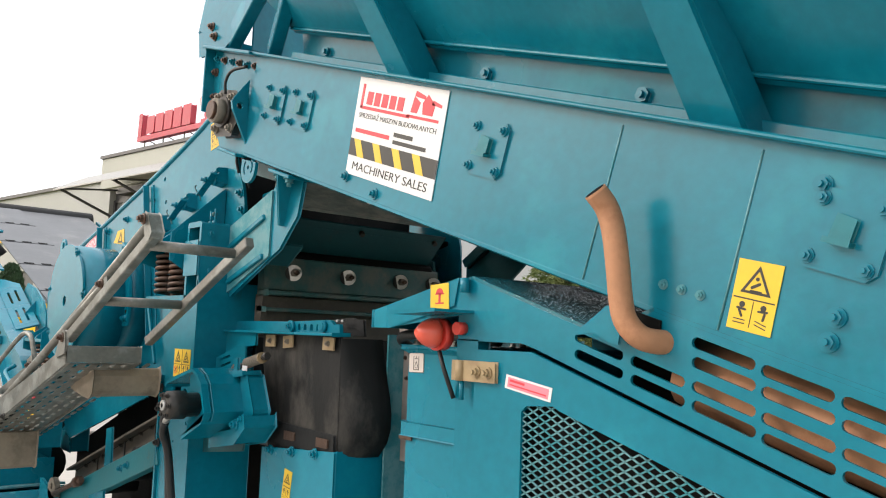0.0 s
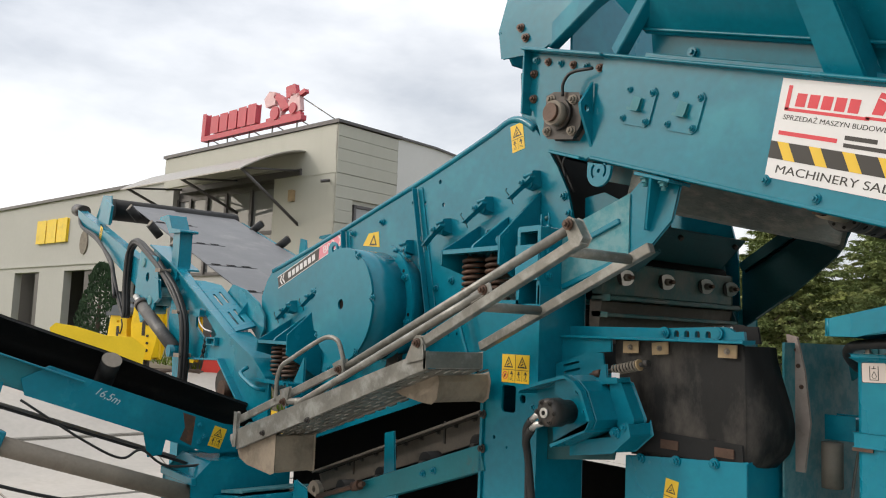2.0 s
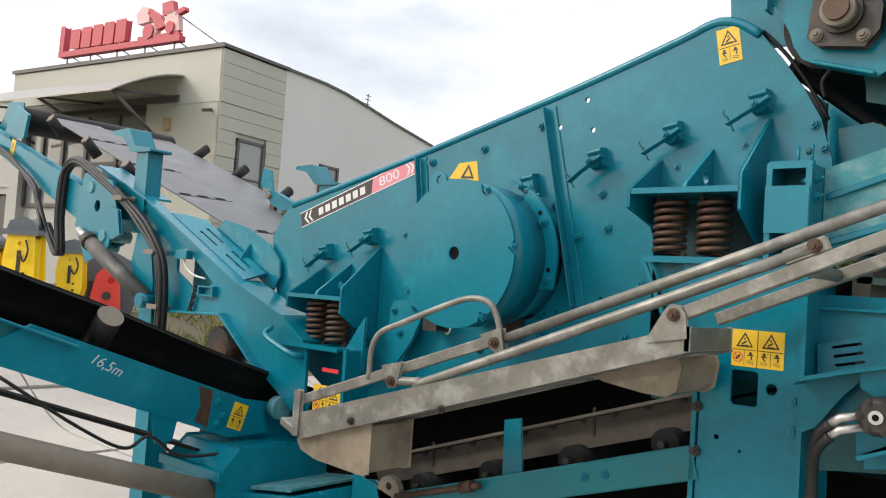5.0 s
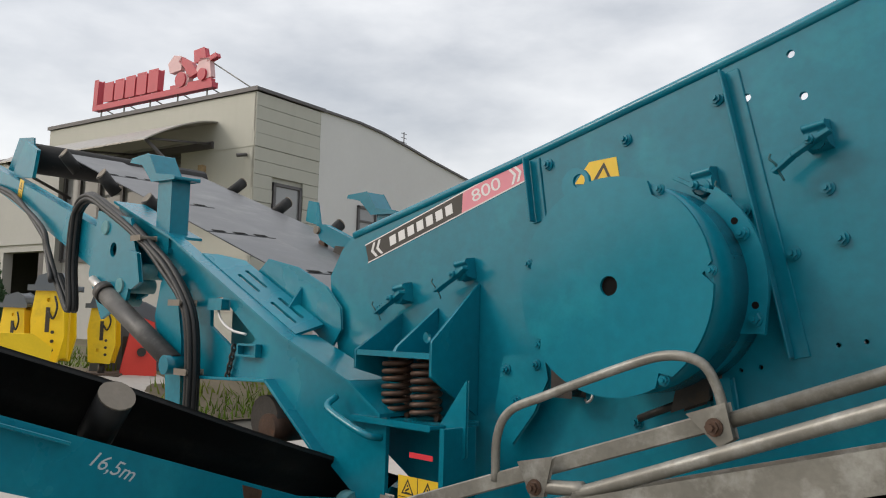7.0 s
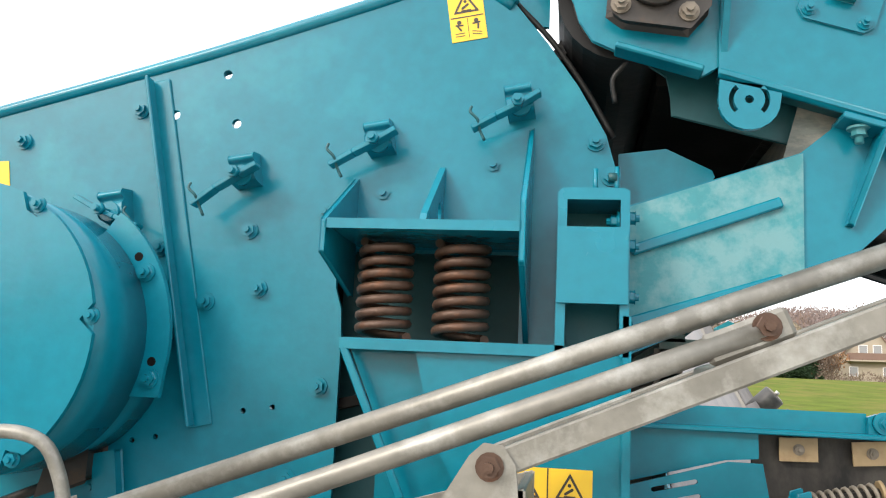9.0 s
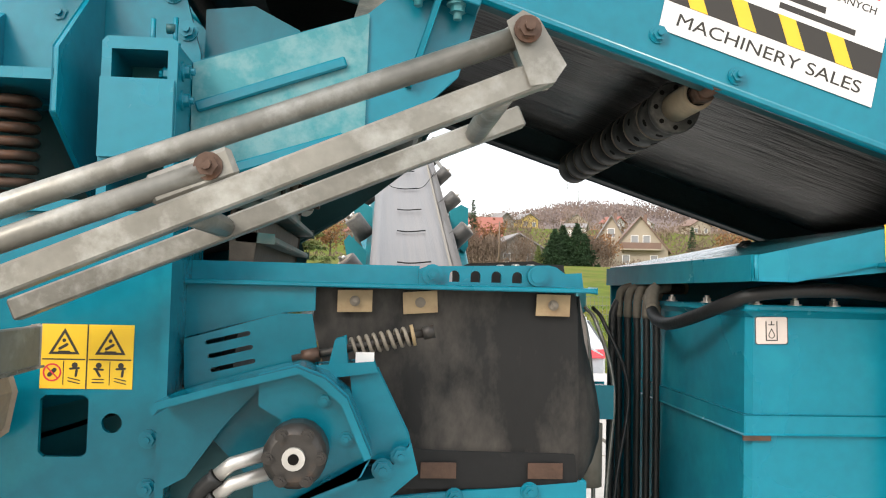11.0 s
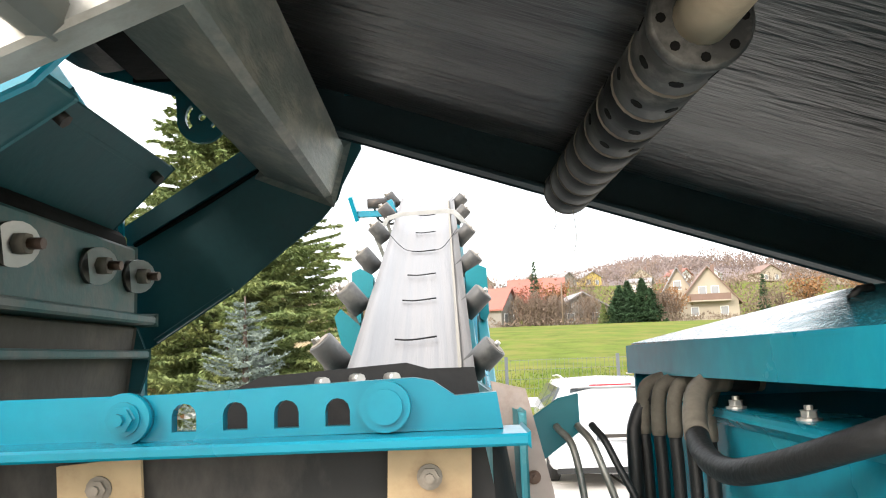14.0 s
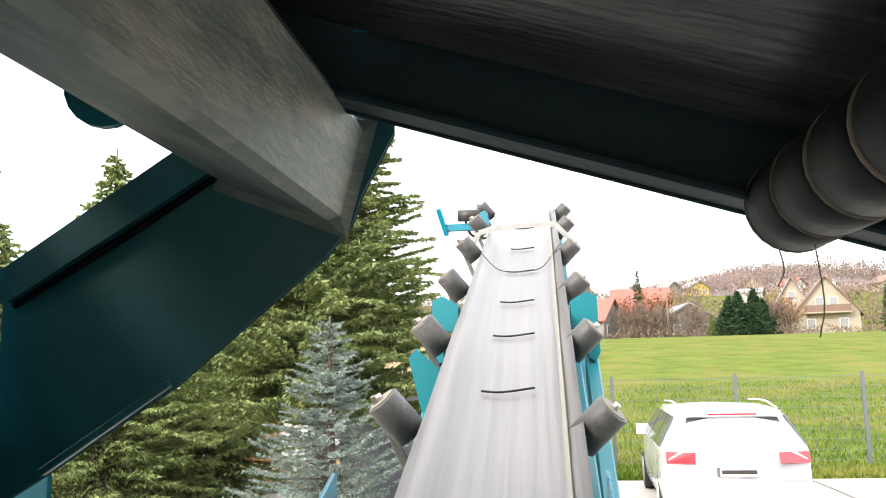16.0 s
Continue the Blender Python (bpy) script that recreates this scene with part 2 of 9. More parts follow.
CARGLASS = glass_mat("car_window_glass", (0.05, 0.06, 0.065), 0.05)
# the rooms' dimness is put into this dark wall colour
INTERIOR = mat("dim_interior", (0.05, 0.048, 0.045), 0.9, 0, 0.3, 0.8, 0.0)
SIGNRED = mat("sign_red_paint", (0.48, 0.045, 0.07), 0.4, 0, 0.10, 2, 0.03)
SIGNPINK = mat("sign_pale_face", (0.68, 0.42, 0.43), 0.4, 0, 0.15, 3, 0.03)
HAMYELLOW = mat("yellow_machine_paint", (0.82, 0.56, 0.012), 0.42, 0, 0.10, 3, 0.05, 40, (0.35, 0.22, 0.03), 0.4)
BRIGHTRED = mat("red_machine_paint", (0.62, 0.045, 0.03), 0.42, 0, 0.12, 3, 0.05)
GREYPAINT = mat("grey_machine_paint", (0.10, 0.115, 0.13), 0.5, 0, 0.12, 3, 0.05)
CARWHITE = mat("white_car_paint", (0.60, 0.61, 0.625), 0.25, 0, 0.03, 2, 0.0, coat=0.8)
CARRED = glass_mat("red_tail_lamp", (0.55, 0.02, 0.03), 0.15)
TYRE = mat("tyre_rubber", (0.02, 0.02, 0.02), 0.8, 0, 0.2, 20, 0.2)
# red is dulled to put the village's haze into the tiles
ROOFRED = mat("red_roof_tiles", (0.27, 0.095, 0.070), 0.7, 0, 0.15, 0.8, 0.3, 6)
ROOFGREY = mat("grey_roof_tiles", (0.20, 0.185, 0.18), 0.7, 0, 0.15, 0.8, 0.3, 6)
ROOFBROWN = mat("brown_roof_tiles", (0.17, 0.105, 0.08), 0.7, 0, 0.15, 0.8, 0.3, 6)
PLASTER = mat("cream_house_plaster", (0.34, 0.29, 0.225), 0.8, 0, 0.10, 0.6, 0.1, 5)
PLASTERGREY = mat("grey_house_plaster", (0.22, 0.20, 0.175), 0.8, 0, 0.12, 0.6, 0.1, 5)
PLASTERYELLOW = mat("yellow_house_plaster", (0.48, 0.35, 0.11), 0.8, 0, 0.08, 0.6, 0.1, 5)
FENCEGREY = mat("grey_fence_steel", (0.13, 0.14, 0.155), 0.5, 0.3, 0.1, 5, 0.05)

# a wet, dew-speckled coat of the canopy's roof sheet
def wet_mat(name, color):
    """Paint under a film of rain with standing drops."""
    m = mat(name, color, 0.16, 0, 0.2, 9, 0.0, 80, (0.055, 0.16, 0.18), 0.6, wear_scale=5, wear_lo=0.48)
    n, l = m.node_tree.nodes, m.node_tree.links
    tc = n.new("ShaderNodeTexCoord")
    vo = n.new("ShaderNodeTexVoronoi")
    vo.inputs["Scale"].default_value = 120.0
    l.new(tc.outputs["Object"], vo.inputs["Vector"])
    dome = n.new("ShaderNodeMapRange")
    dome.inputs["From Min"].default_value = 0.10
    dome.inputs["From Max"].default_value = 0.42
    dome.inputs["To Min"].default_value = 1.0
    dome.inputs["To Max"].default_value = 0.0
    l.new(vo.outputs["Distance"], dome.inputs[0])
    bp = n.new("ShaderNodeBump")
    bp.inputs["Strength"].default_value = 0.55
    bp.inputs["Distance"].default_value = 0.002
    l.new(dome.outputs[0], bp.inputs["Height"])
    l.new(bp.outputs[0], n["Principled BSDF"].inputs["Normal"])
    return m


WETTEAL = wet_mat("wet_teal_roof", (0.010, 0.13, 0.17))
STICKER = mat("aged_sticker", (0.60, 0.52, 0.47), 0.45, 0, 0.08, 8, 0.02, 40)
CHANNEL_DUST = mat("dusty_dark_channel", (0.030, 0.112, 0.106), 0.55, 0, 0.25, 7, 0.2, 70, (0.165, 0.150, 0.125), 0.65, wear_scale=6.0, wear_lo=0.46)
# darker copy of the teal: underside shade in the colour, plus rust patches
TEAL_SHADED = mat("shaded_rusty_teal", (0.004, 0.070, 0.080), 0.5, 0, 0.25, 5, 0.15, 60, (0.075, 0.03, 0.015), 0.8, wear_scale=4.0, wear_lo=0.62)
# shade inside the feeder, put into a near-black teal
FEEDER_SHADE = mat("shaded_feeder_steel", (0.008, 0.024, 0.028), 0.6, 0, 0.4, 6, 0.3, 50, (0.02, 0.05, 0.055), 0.5, spec=0.3)


# ---- building blocks ----
AX = {"x": lambda u, v, w: (w, u, v), "y": lambda u, v, w: (u, w, v), "z": lambda u, v, w: (u, v, w)}


def finish(bm, bevel=0.0, seg=1):
    bmesh.ops.remove_doubles(bm, verts=bm.verts, dist=1e-5)
    if bevel:
        edges = [e for e in bm.edges if len(e.link_faces) == 2 and e.calc_face_angle(0) > 0.5]
        bmesh.ops.bevel(bm, geom=edges, offset=bevel, segments=seg, affect="EDGES", profile=0.5)
    bmesh.ops.recalc_face_normals(bm, faces=bm.faces)
    return bm


def prism(poly, axis, a, b, bevel=0.003, holes=(), bm=None):
    """A plate: an outline, in the plane across the axis, from a to b along it, with holes cut through."""
    bm2 = bmesh.new()
    f = AX[axis]
    if not holes:
        lo = [bm2.verts.new(f(u, v, a)) for u, v in poly]
        hi = [bm2.verts.new(f(u, v, b)) for u, v in poly]
        bm2.faces.new(lo)
        bm2.faces.new(hi[::-1])
        n = len(poly)
        for i in range(n):
            bm2.faces.new((lo[i], lo[(i + 1) % n], hi[(i + 1) % n], hi[i]))
        finish(bm2, bevel)
    else:
        edges = []
        for ring in (poly, *holes):
            vs = [bm2.verts.new(f(u, v, a)) for u, v in ring]
            edges += [bm2.edges.new((vs[i], vs[(i + 1) % len(vs)])) for i in range(len(vs))]
        bmesh.ops.triangle_fill(bm2, use_beauty=True, use_dissolve=False, edges=edges)
        got = bmesh.ops.extrude_face_region(bm2, geom=list(bm2.faces))
        move = Vector(f(0, 0, b)) - Vector(f(0, 0, a))
        bmesh.ops.translate(bm2, verts=[g for g in got["geom"] if isinstance(g, bmesh.types.BMVert)], vec=move)
        finish(bm2)
    return join(bm, bm2)


def join(bm, extra):
    """Adds extra to bm, if there is one."""
    if bm is None:
        return extra
    me = bpy.data.meshes.new("tmp")
    extra.to_mesh(me)
    extra.free()
    bm.from_mesh(me)
    bpy.data.meshes.remove(me)
    return bm


def box(x0, x1, y0, y1, z0, z1, bevel=0.003, bm=None):
    return prism([(x0, z0), (x1, z0), (x1, z1), (x0, z1)], "y", y0, y1, bevel, bm=bm)


def beam(p, q, w, h, bevel=0.003, up=(0, 0, 1), bm=None):
    """A bar of section w by h from p to q."""
    p, q = Vector(p), Vector(q)
    d = (q - p).normalized()
    side = d.cross(Vector(up)).normalized()
    top = side.cross(d)
    bm2 = bmesh.new()
    ring = [(-w / 2, -h / 2), (w / 2, -h / 2), (w / 2, h / 2), (-w / 2, h / 2)]
    a = [bm2.verts.new(p + side * u + top * v) for u, v in ring]
    b = [bm2.verts.new(q + side * u + top * v) for u, v in ring]
    bm2.faces.new(a[::-1])
    bm2.faces.new(b)
    for i in range(4):
        bm2.faces.new((a[i], a[(i + 1) % 4], b[(i + 1) % 4], b[i]))
    finish(bm2, bevel)
    return join(bm, bm2)


def smooth_line(pts, steps=6):
    """A rounded line through the points."""
    pts = [Vector(p) for p in pts]
    ends = [2 * pts[0] - pts[1], *pts, 2 * pts[-1] - pts[-2]]
    out = []
    for i in range(1, len(ends) - 2):
        a, b, c, d = ends[i - 1:i + 3]
        for k in range(steps):
            t = k / steps
            out.append(0.5 * (2 * b + (c - a) * t + (2 * a - 5 * b + 4 * c - d) * t * t + (3 * b - a - 3 * c + d) * t ** 3))
    return out + [pts[-1]]


def pipe(pts, r, n=10, bm=None, caps=True, hollow=0.0):
    """A round bar or tube along the points."""
    pts = [Vector(p) for p in pts]
    bm2 = bmesh.new()
    t = (pts[1] - pts[0]).normalized()
    nrm = t.cross(Vector((0, 0, 1)))
    nrm = nrm.normalized() if nrm.length > 0.01 else Vector((1, 0, 0))
    rings = []
    for i, p in enumerate(pts):
        a, b = pts[max(i - 1, 0)], pts[min(i + 1, len(pts) - 1)]
        d = (b - a).normalized()
        nrm = (nrm - d * nrm.dot(d)).normalized()
        o = d.cross(nrm)
        rr = r[i] if isinstance(r, (list, tuple)) else r
        rings.append([bm2.verts.new(p + (nrm * math.cos(k * math.tau / n) + o * math.sin(k * math.tau / n)) * rr) for k in range(n)])
    for a, b in zip(rings, rings[1:]):
        for k in range(n):
            f = bm2.faces.new((a[k], a[(k + 1) % n], b[(k + 1) % n], b[k]))
            f.smooth = True
    if caps:
        bm2.faces.new(rings[0][::-1])
        bm2.faces.new(rings[-1])
    bmesh.ops.recalc_face_normals(bm2, faces=bm2.faces)
    return join(bm, bm2)


def disc_poly(cx, cy, r, n=24, a0=0.0, a1=math.tau):
    full = abs(a1 - a0 - math.tau) < 1e-6
    return [(cx + r * math.cos(a0 + (a1 - a0) * k / (n if full else n - 1)), cy + r * math.sin(a0 + (a1 - a0) * k / (n if full else n - 1))) for k in range(n)]


def slot_poly(x0, z0, x1, z1, h, n=6):
    """A long hole with round ends between two centres."""
    a = math.atan2(z1 - z0, x1 - x0)
    r = h / 2
    return disc_poly(x1, z1, r, n, a - math.pi / 2, a + math.pi / 2) + disc_poly(x0, z0, r, n, a + math.pi / 2, a + 3 * math.pi / 2)


def obj(name, data, material=None, parent=None, label="", m=None):
    ob = new(name, data)
    if material and not data.materials:
        data.materials.append(material)
    if parent:
        ob.parent = parent
        if parent.type == "EMPTY":
            ob.matrix_parent_inverse = Matrix.Translation(-parent.location)
    if m is not None:
        ob.matrix_basis = m
    if label:
        ob["label"] = label
    return ob


def part(name, bm, material, parent, label="", kind=""):
    """Links a bmesh as one mesh under a thing or a part."""
    me = bpy.data.meshes.new(name)
    bm.to_mesh(me)
    bm.free()
    ob = obj(name, me, material, parent, label)
    if kind:
        ob["kind"] = kind
    return ob


def raw(name, verts, faces, material, parent=None, label="", kind="", smooth=False):
    me = bpy.data.meshes.new(name)
    me.from_pydata([tuple(v) for v in verts], [], faces)
    if smooth:
        me.polygons.foreach_set("use_smooth", [True] * len(me.polygons))
    me.update()
    ob = obj(name, me, material, parent, label)
    if kind:
        ob["kind"] = kind
    return ob


def thing(name, at, label, category, group="", kind=""):
    ob = new(name)
    ob.location = at
    ob.empty_display_size = 0.1
    return tagged(ob, label, category, group, kind)


MESHES = {}
UP = {"-y": Matrix.Rotation(radians(90), 4, "X"), "+y": Matrix.Rotation(radians(-90), 4, "X"), "+x": Matrix.Rotation(radians(90), 4, "Y"),
      "-x": Matrix.Rotation(radians(-90), 4, "Y"), "+z": Matrix(), "-z": Matrix.Rotation(radians(180), 4, "X")}


def bolt(at, way, r, parent, material=None, spin=0.0):
    """A hexagon bolt head on a washer, its back on the surface at the point."""
    material = material or TEAL
    key = ("bolt", round(r, 4), material.name)
    if key not in MESHES:
        bm = prism(disc_poly(0, 0, r * 1.45, 14), "z", 0, r * 0.3, 0)
        prism(disc_poly(0, 0, r, 6), "z", r * 0.3, r * 1.2, r * 0.12, bm=bm)
        prism(disc_poly(0, 0, r * 0.55, 8), "z", r * 1.2, r * 1.75, 0, bm=bm)
        me = bpy.data.meshes.new("bolt")
        bm.to_mesh(me)
        bm.free()
        me.materials.append(material)
        MESHES[key] = me
    return obj("bolt", MESHES[key], None, parent, m=Matrix.Translation(at) @ UP[way] @ Matrix.Rotation(spin, 4, "Z"))


def spring_bm(x, y, z0, z1, r, wire, turns):
    pts = []
    n = int(turns * 14)
    for k in range(n + 1):
        a = k / n * turns * math.tau
        pts.append((x + r * math.cos(a), y + r * math.sin(a), z0 + wire + (z1 - z0 - 2 * wire) * k / n))
    return pipe(pts, wire, 7)


def text_mesh(words, size, material, parent, m, name="lettering", depth=0.0004, shear=0.0, width=None):
    """Built-in lettering, centred on the pose m, in its xy plane."""
    cu = bpy.data.curves.new(name, "FONT")
    cu.body, cu.size, cu.align_x, cu.align_y, cu.extrude, cu.shear = words, size, "CENTER", "CENTER", depth, shear
    tmp = bpy.data.objects.new("tmp", cu)
    me = bpy.data.meshes.new_from_object(tmp)
    bpy.data.objects.remove(tmp)
    me.name = name
    me.materials.clear()
    if width:
        xs = [v.co.x for v in me.vertices]
        k = width / (max(xs) - min(xs))
        for v in me.vertices:
            v.co.x *= k
    return obj(name, me, material, parent, m=m)


def face_m(x, y, z, tilt=0.0):
    """The pose of a flat thing on a wall that faces -y, its own x to the right and its y up, turned in the wall by tilt degrees."""
    return Matrix.Translation((x, y, z)) @ Matrix.Rotation(radians(90), 4, "X") @ Matrix.Rotation(radians(tilt), 4, "Z")


def flat(polys, z0, z1):
    bm = None
    for p in polys:
        bm = prism(p, "z", z0, z1, 0, bm=bm)
    return bm


def at_pose(bm, m):
    bmesh.ops.transform(bm, matrix=m, verts=bm.verts)
    return bm


def warning_decal(m, w, h, parent, cols=1):
    """A yellow sticker: a black-rimmed triangle above small black signs, once or twice side by side."""
    d = part("decal", at_pose(flat([[(-w / 2, -h / 2), (w / 2, -h / 2), (w / 2, h / 2), (-w / 2, h / 2)]], 0, 0.0012), m), YELLOW, parent, "yellow safety sticker with black signs")
    bm = None
    cw = w / cols
    for c in range(cols):
        cx = -w / 2 + cw * (c + 0.5)
        ty, s = h * 0.20, min(cw * 0.43, h * 0.27)
        tri = [(cx + s * math.cos(a), ty - s * 0.12 + s * math.sin(a)) for a in (math.pi / 2, math.pi * 7 / 6, math.pi * 11 / 6)]
        k = 0.72
        inn = [(cx + (x - cx) * k, ty - s * 0.12 + (y - ty + s * 0.12) * k) for x, y in tri]
        bm = prism(tri, "z", 0.0012, 0.0018, 0, holes=[inn], bm=bm)
        bm = prism(slot_poly(cx - s * 0.25, ty - s * 0.3, cx + s * 0.15, ty - s * 0.05, s * 0.16, 4), "z", 0.0012, 0.0018, 0, bm=bm)
        bm = prism(disc_poly(cx - s * 0.02, ty + s * 0.18, s * 0.11, 8), "z", 0.0012, 0.0018, 0, bm=bm)
        bm = prism(slot_poly(cx - s * 0.3, ty - s * 0.46, cx + s * 0.3, ty - s * 0.46, s * 0.09, 4), "z", 0.0012, 0.0018, 0, bm=bm)
        bm = prism([(cx - cw * 0.008, -h * 0.44), (cx + cw * 0.008, -h * 0.44), (cx + cw * 0.008, -h * 0.07), (cx - cw * 0.008, -h * 0.07)], "z", 0.0012, 0.0018, 0, bm=bm)
        for k2, dx in ((0, -0.24), (1, 0.24)):
            px, py, q = cx + cw * dx, -h * 0.19, min(cw * 0.16, h * 0.11)
            if cols == 2 and c == 0 and k2 == 0:
                ring = prism(disc_poly(px, -h * 0.25, cw * 0.20, 22), "z", 0.0012, 0.0018, 0, holes=[disc_poly(px, -h * 0.25, cw * 0.165, 22)])
                prism(slot_poly(px - cw * 0.12, -h * 0.25 + cw * 0.12, px + cw * 0.12, -h * 0.25 - cw * 0.12, cw * 0.03, 4), "z", 0.0019, 0.0023, 0, bm=ring)
                part("ban_ring", at_pose(ring, m), REDPRINT, d)
                bm = prism(slot_poly(px - cw * 0.06, -h * 0.29, px + cw * 0.05, -h * 0.21, cw * 0.09, 5), "z", 0.0012, 0.0018, 0, bm=bm)
                continue
            for q2 in range(2):
                zz = -h * (0.35 + 0.05 * q2)
                bm = prism(slot_poly(px - cw * 0.13, zz + cw * 0.03 * k2, px + cw * 0.12, zz - cw * 0.03 * k2, cw * 0.022, 4), "z", 0.0012, 0.0018, 0, bm=bm)
            bm = prism(disc_poly(px, py + q * 0.5, q * 0.42, 8), "z", 0.0012, 0.0018, 0, bm=bm)
            bm = prism(slot_poly(px - q * 0.6, py, px + q * 0.6, py - q * 0.1 * (1 - 2 * k2), q * 0.3, 4), "z", 0.0012, 0.0018, 0, bm=bm)
            bm = prism(slot_poly(px - q * 0.3 * (1 - 2 * k2), py - q * 0.2, px + q * 0.2, py - q * 1.0, q * 0.34, 4), "z", 0.0012, 0.0018, 0, bm=bm)
        bm = prism([(cx - cw * 0.46, -h * 0.055), (cx + cw * 0.46, -h * 0.055), (cx + cw * 0.46, -h * 0.035), (cx - cw * 0.46, -h * 0.035)], "z", 0.0012, 0.0018, 0, bm=bm)
    if cols == 2:
        bm = prism([(-h * 0.01, -h / 2), (h * 0.01, -h / 2), (h * 0.01, h / 2), (-h * 0.01, h / 2)], "z", 0.0012, 0.0018, 0, bm=bm)
    part("pictogram", at_pose(bm, m), PRINT, d)
    return d


YC = 2.66  # the machine's middle plane


def far(y):
    return 2 * YC - y


def ground_h(x, y):
    """The lie of the land: a flat yard, a rise to the halls, meadows that climb to the houses."""
    s = lambda a, b, v: (lambda t: t * t * (3 - 2 * t))(min(1.0, max(0.0, (v - a) / (b - a))))
    h = 1.05 * s(-10.8, -14.0, x) * (1 - s(22, 40, y)) if y < 40 else 0.0
    return h + 5.3 * s(0, 1, (y - 19) / 95.0) ** 0.9 + 16.0 * s(112, 260, y) + 4 * s(60, 300, abs(x - 20)) * s(60, 200, y)


# ---- ground ----
def build_ground():
    xs = sorted({*range(-60, 61, 3), -3000, -1500, -700, -350, -180, -100, 100, 180, 350, 700, 1500, 3000, -14, -13, -12, -11, -16})
    ys = sorted({*range(-60, 130, 3), -3000, -1500, -700, -300, -120, 140, 160, 180, 200, 230, 260, 300, 400, 600, 1200, 3000})
    verts = [(x, y, ground_h(x, y) - (0.25 if -31 < x < 11 and -11 < y < 17 else 0.03)) for y in ys for x in xs]
    n = len(xs)
    faces = [(j * n + i, j * n + i + 1, (j + 1) * n + i + 1, (j + 1) * n + i) for j in range(len(ys) - 1) for i in range(n - 1)]
    ob = raw("ground", verts, faces, GRASS, smooth=True)
    tagged(ob, "meadow and verge of short green grass", "ground", kind="structure")
    xs2 = [-32.0 + 0.5 * i for i in range(89)] + [12.6]
    ys2 = [-12.5, 3.8, 8.0, 17.6]
    bv = [(x, y, ground_h(x, y) - 0.012) for y in ys2 for x in xs2]
    nb = len(xs2)
    bf = [(j * nb + i, j * nb + i + 1, (j + 1) * nb + i + 1, (j + 1) * nb + i) for j in range(3) for i in range(nb - 1)]
    bed = raw("pavement", bv, bf, JOINT)
    tagged(bed, "yard of pale worn concrete slabs with dark joints", "pavement", kind="structure")
    slab = {}
    for i in range(-9, 12):
        for j in range(15):
            sx, sy = 2.0, 2.0
            x, y = -12.0 + i * 2.05 + 1.0, -12.3 + j * 2.0 + 1.0
            if (x < -14.6 and y > 3.5) or (x < -12.2 and y > 5.0):
                continue
            v = i
            if v not in slab:
                us = [(-1 + 0.2 * k) * (sx / 2 - 0.012) for k in range(11)]
                rise = [(u, ground_h(x + u, y) - ground_h(x, y)) for u in us]
                bm = prism(rise + [(u, z - 0.05) for u, z in reversed(rise)], "y", -sy / 2 + 0.012, sy / 2 - 0.012, 0)
                me = bpy.data.meshes.new("slab")
                bm.to_mesh(me)
                bm.free()
                me.materials.append(CONCRETE)
                slab[v] = me
            obj("slab", slab[v], None, bed, m=pose(x, y, ground_h(x, y) + random.uniform(0.004, 0.012), random.uniform(-0.1, 0.1), random.uniform(-0.1, 0.1), 0))
    xs3 = [-34.0 + 0.8 * i for i in range(28)]
    ys3 = [3.8 + 0.8 * i for i in range(15)]
    vv = [(x, y, ground_h(x, y) + (0.03 if x < -14.8 or y > 5 else -0.08) + 0.05 * noise.noise((x * 1.3, y * 1.3, 0))) for y in ys3 for x in xs3]
    nv = len(xs3)
    vf = [(j * nv + i, j * nv + i + 1, (j + 1) * nv + i + 1, (j + 1) * nv + i) for j in range(len(ys3) - 1) for i in range(nv - 1)]
    verge = raw("verge", vv, vf, VERGE, smooth=True)
    tagged(verge, "weedy brown soil verge before the hall", "verge", kind="structure")
    wv, wf = [], []
    for k in range(9000):
        x, y = -12.4 - 8 * random.random() ** 1.3, random.uniform(5.2, 14)
        if noise.noise((x * 0.9, y * 0.9, 2)) < -0.05:
            continue
        z, a, hgt = ground_h(x, y) + 0.02, random.random() * math.tau, random.uniform(0.04, 0.22)
        dx, dy = math.cos(a) * 0.014, math.sin(a) * 0.014
        i0 = len(wv)
        wv += [(x - dx, y - dy, z), (x + dx, y + dy, z), (x + random.gauss(0, 0.06), y + random.gauss(0, 0.06), z + hgt)]
        wf.append((i0, i0 + 1, i0 + 2))
    tagged(raw("weeds", wv, wf, BLADE), "low green weeds on the verge", "weeds", kind="stuff")


build_ground()

# ---- the screen box ----
M_GROUP = "assemblies of the screening machine"


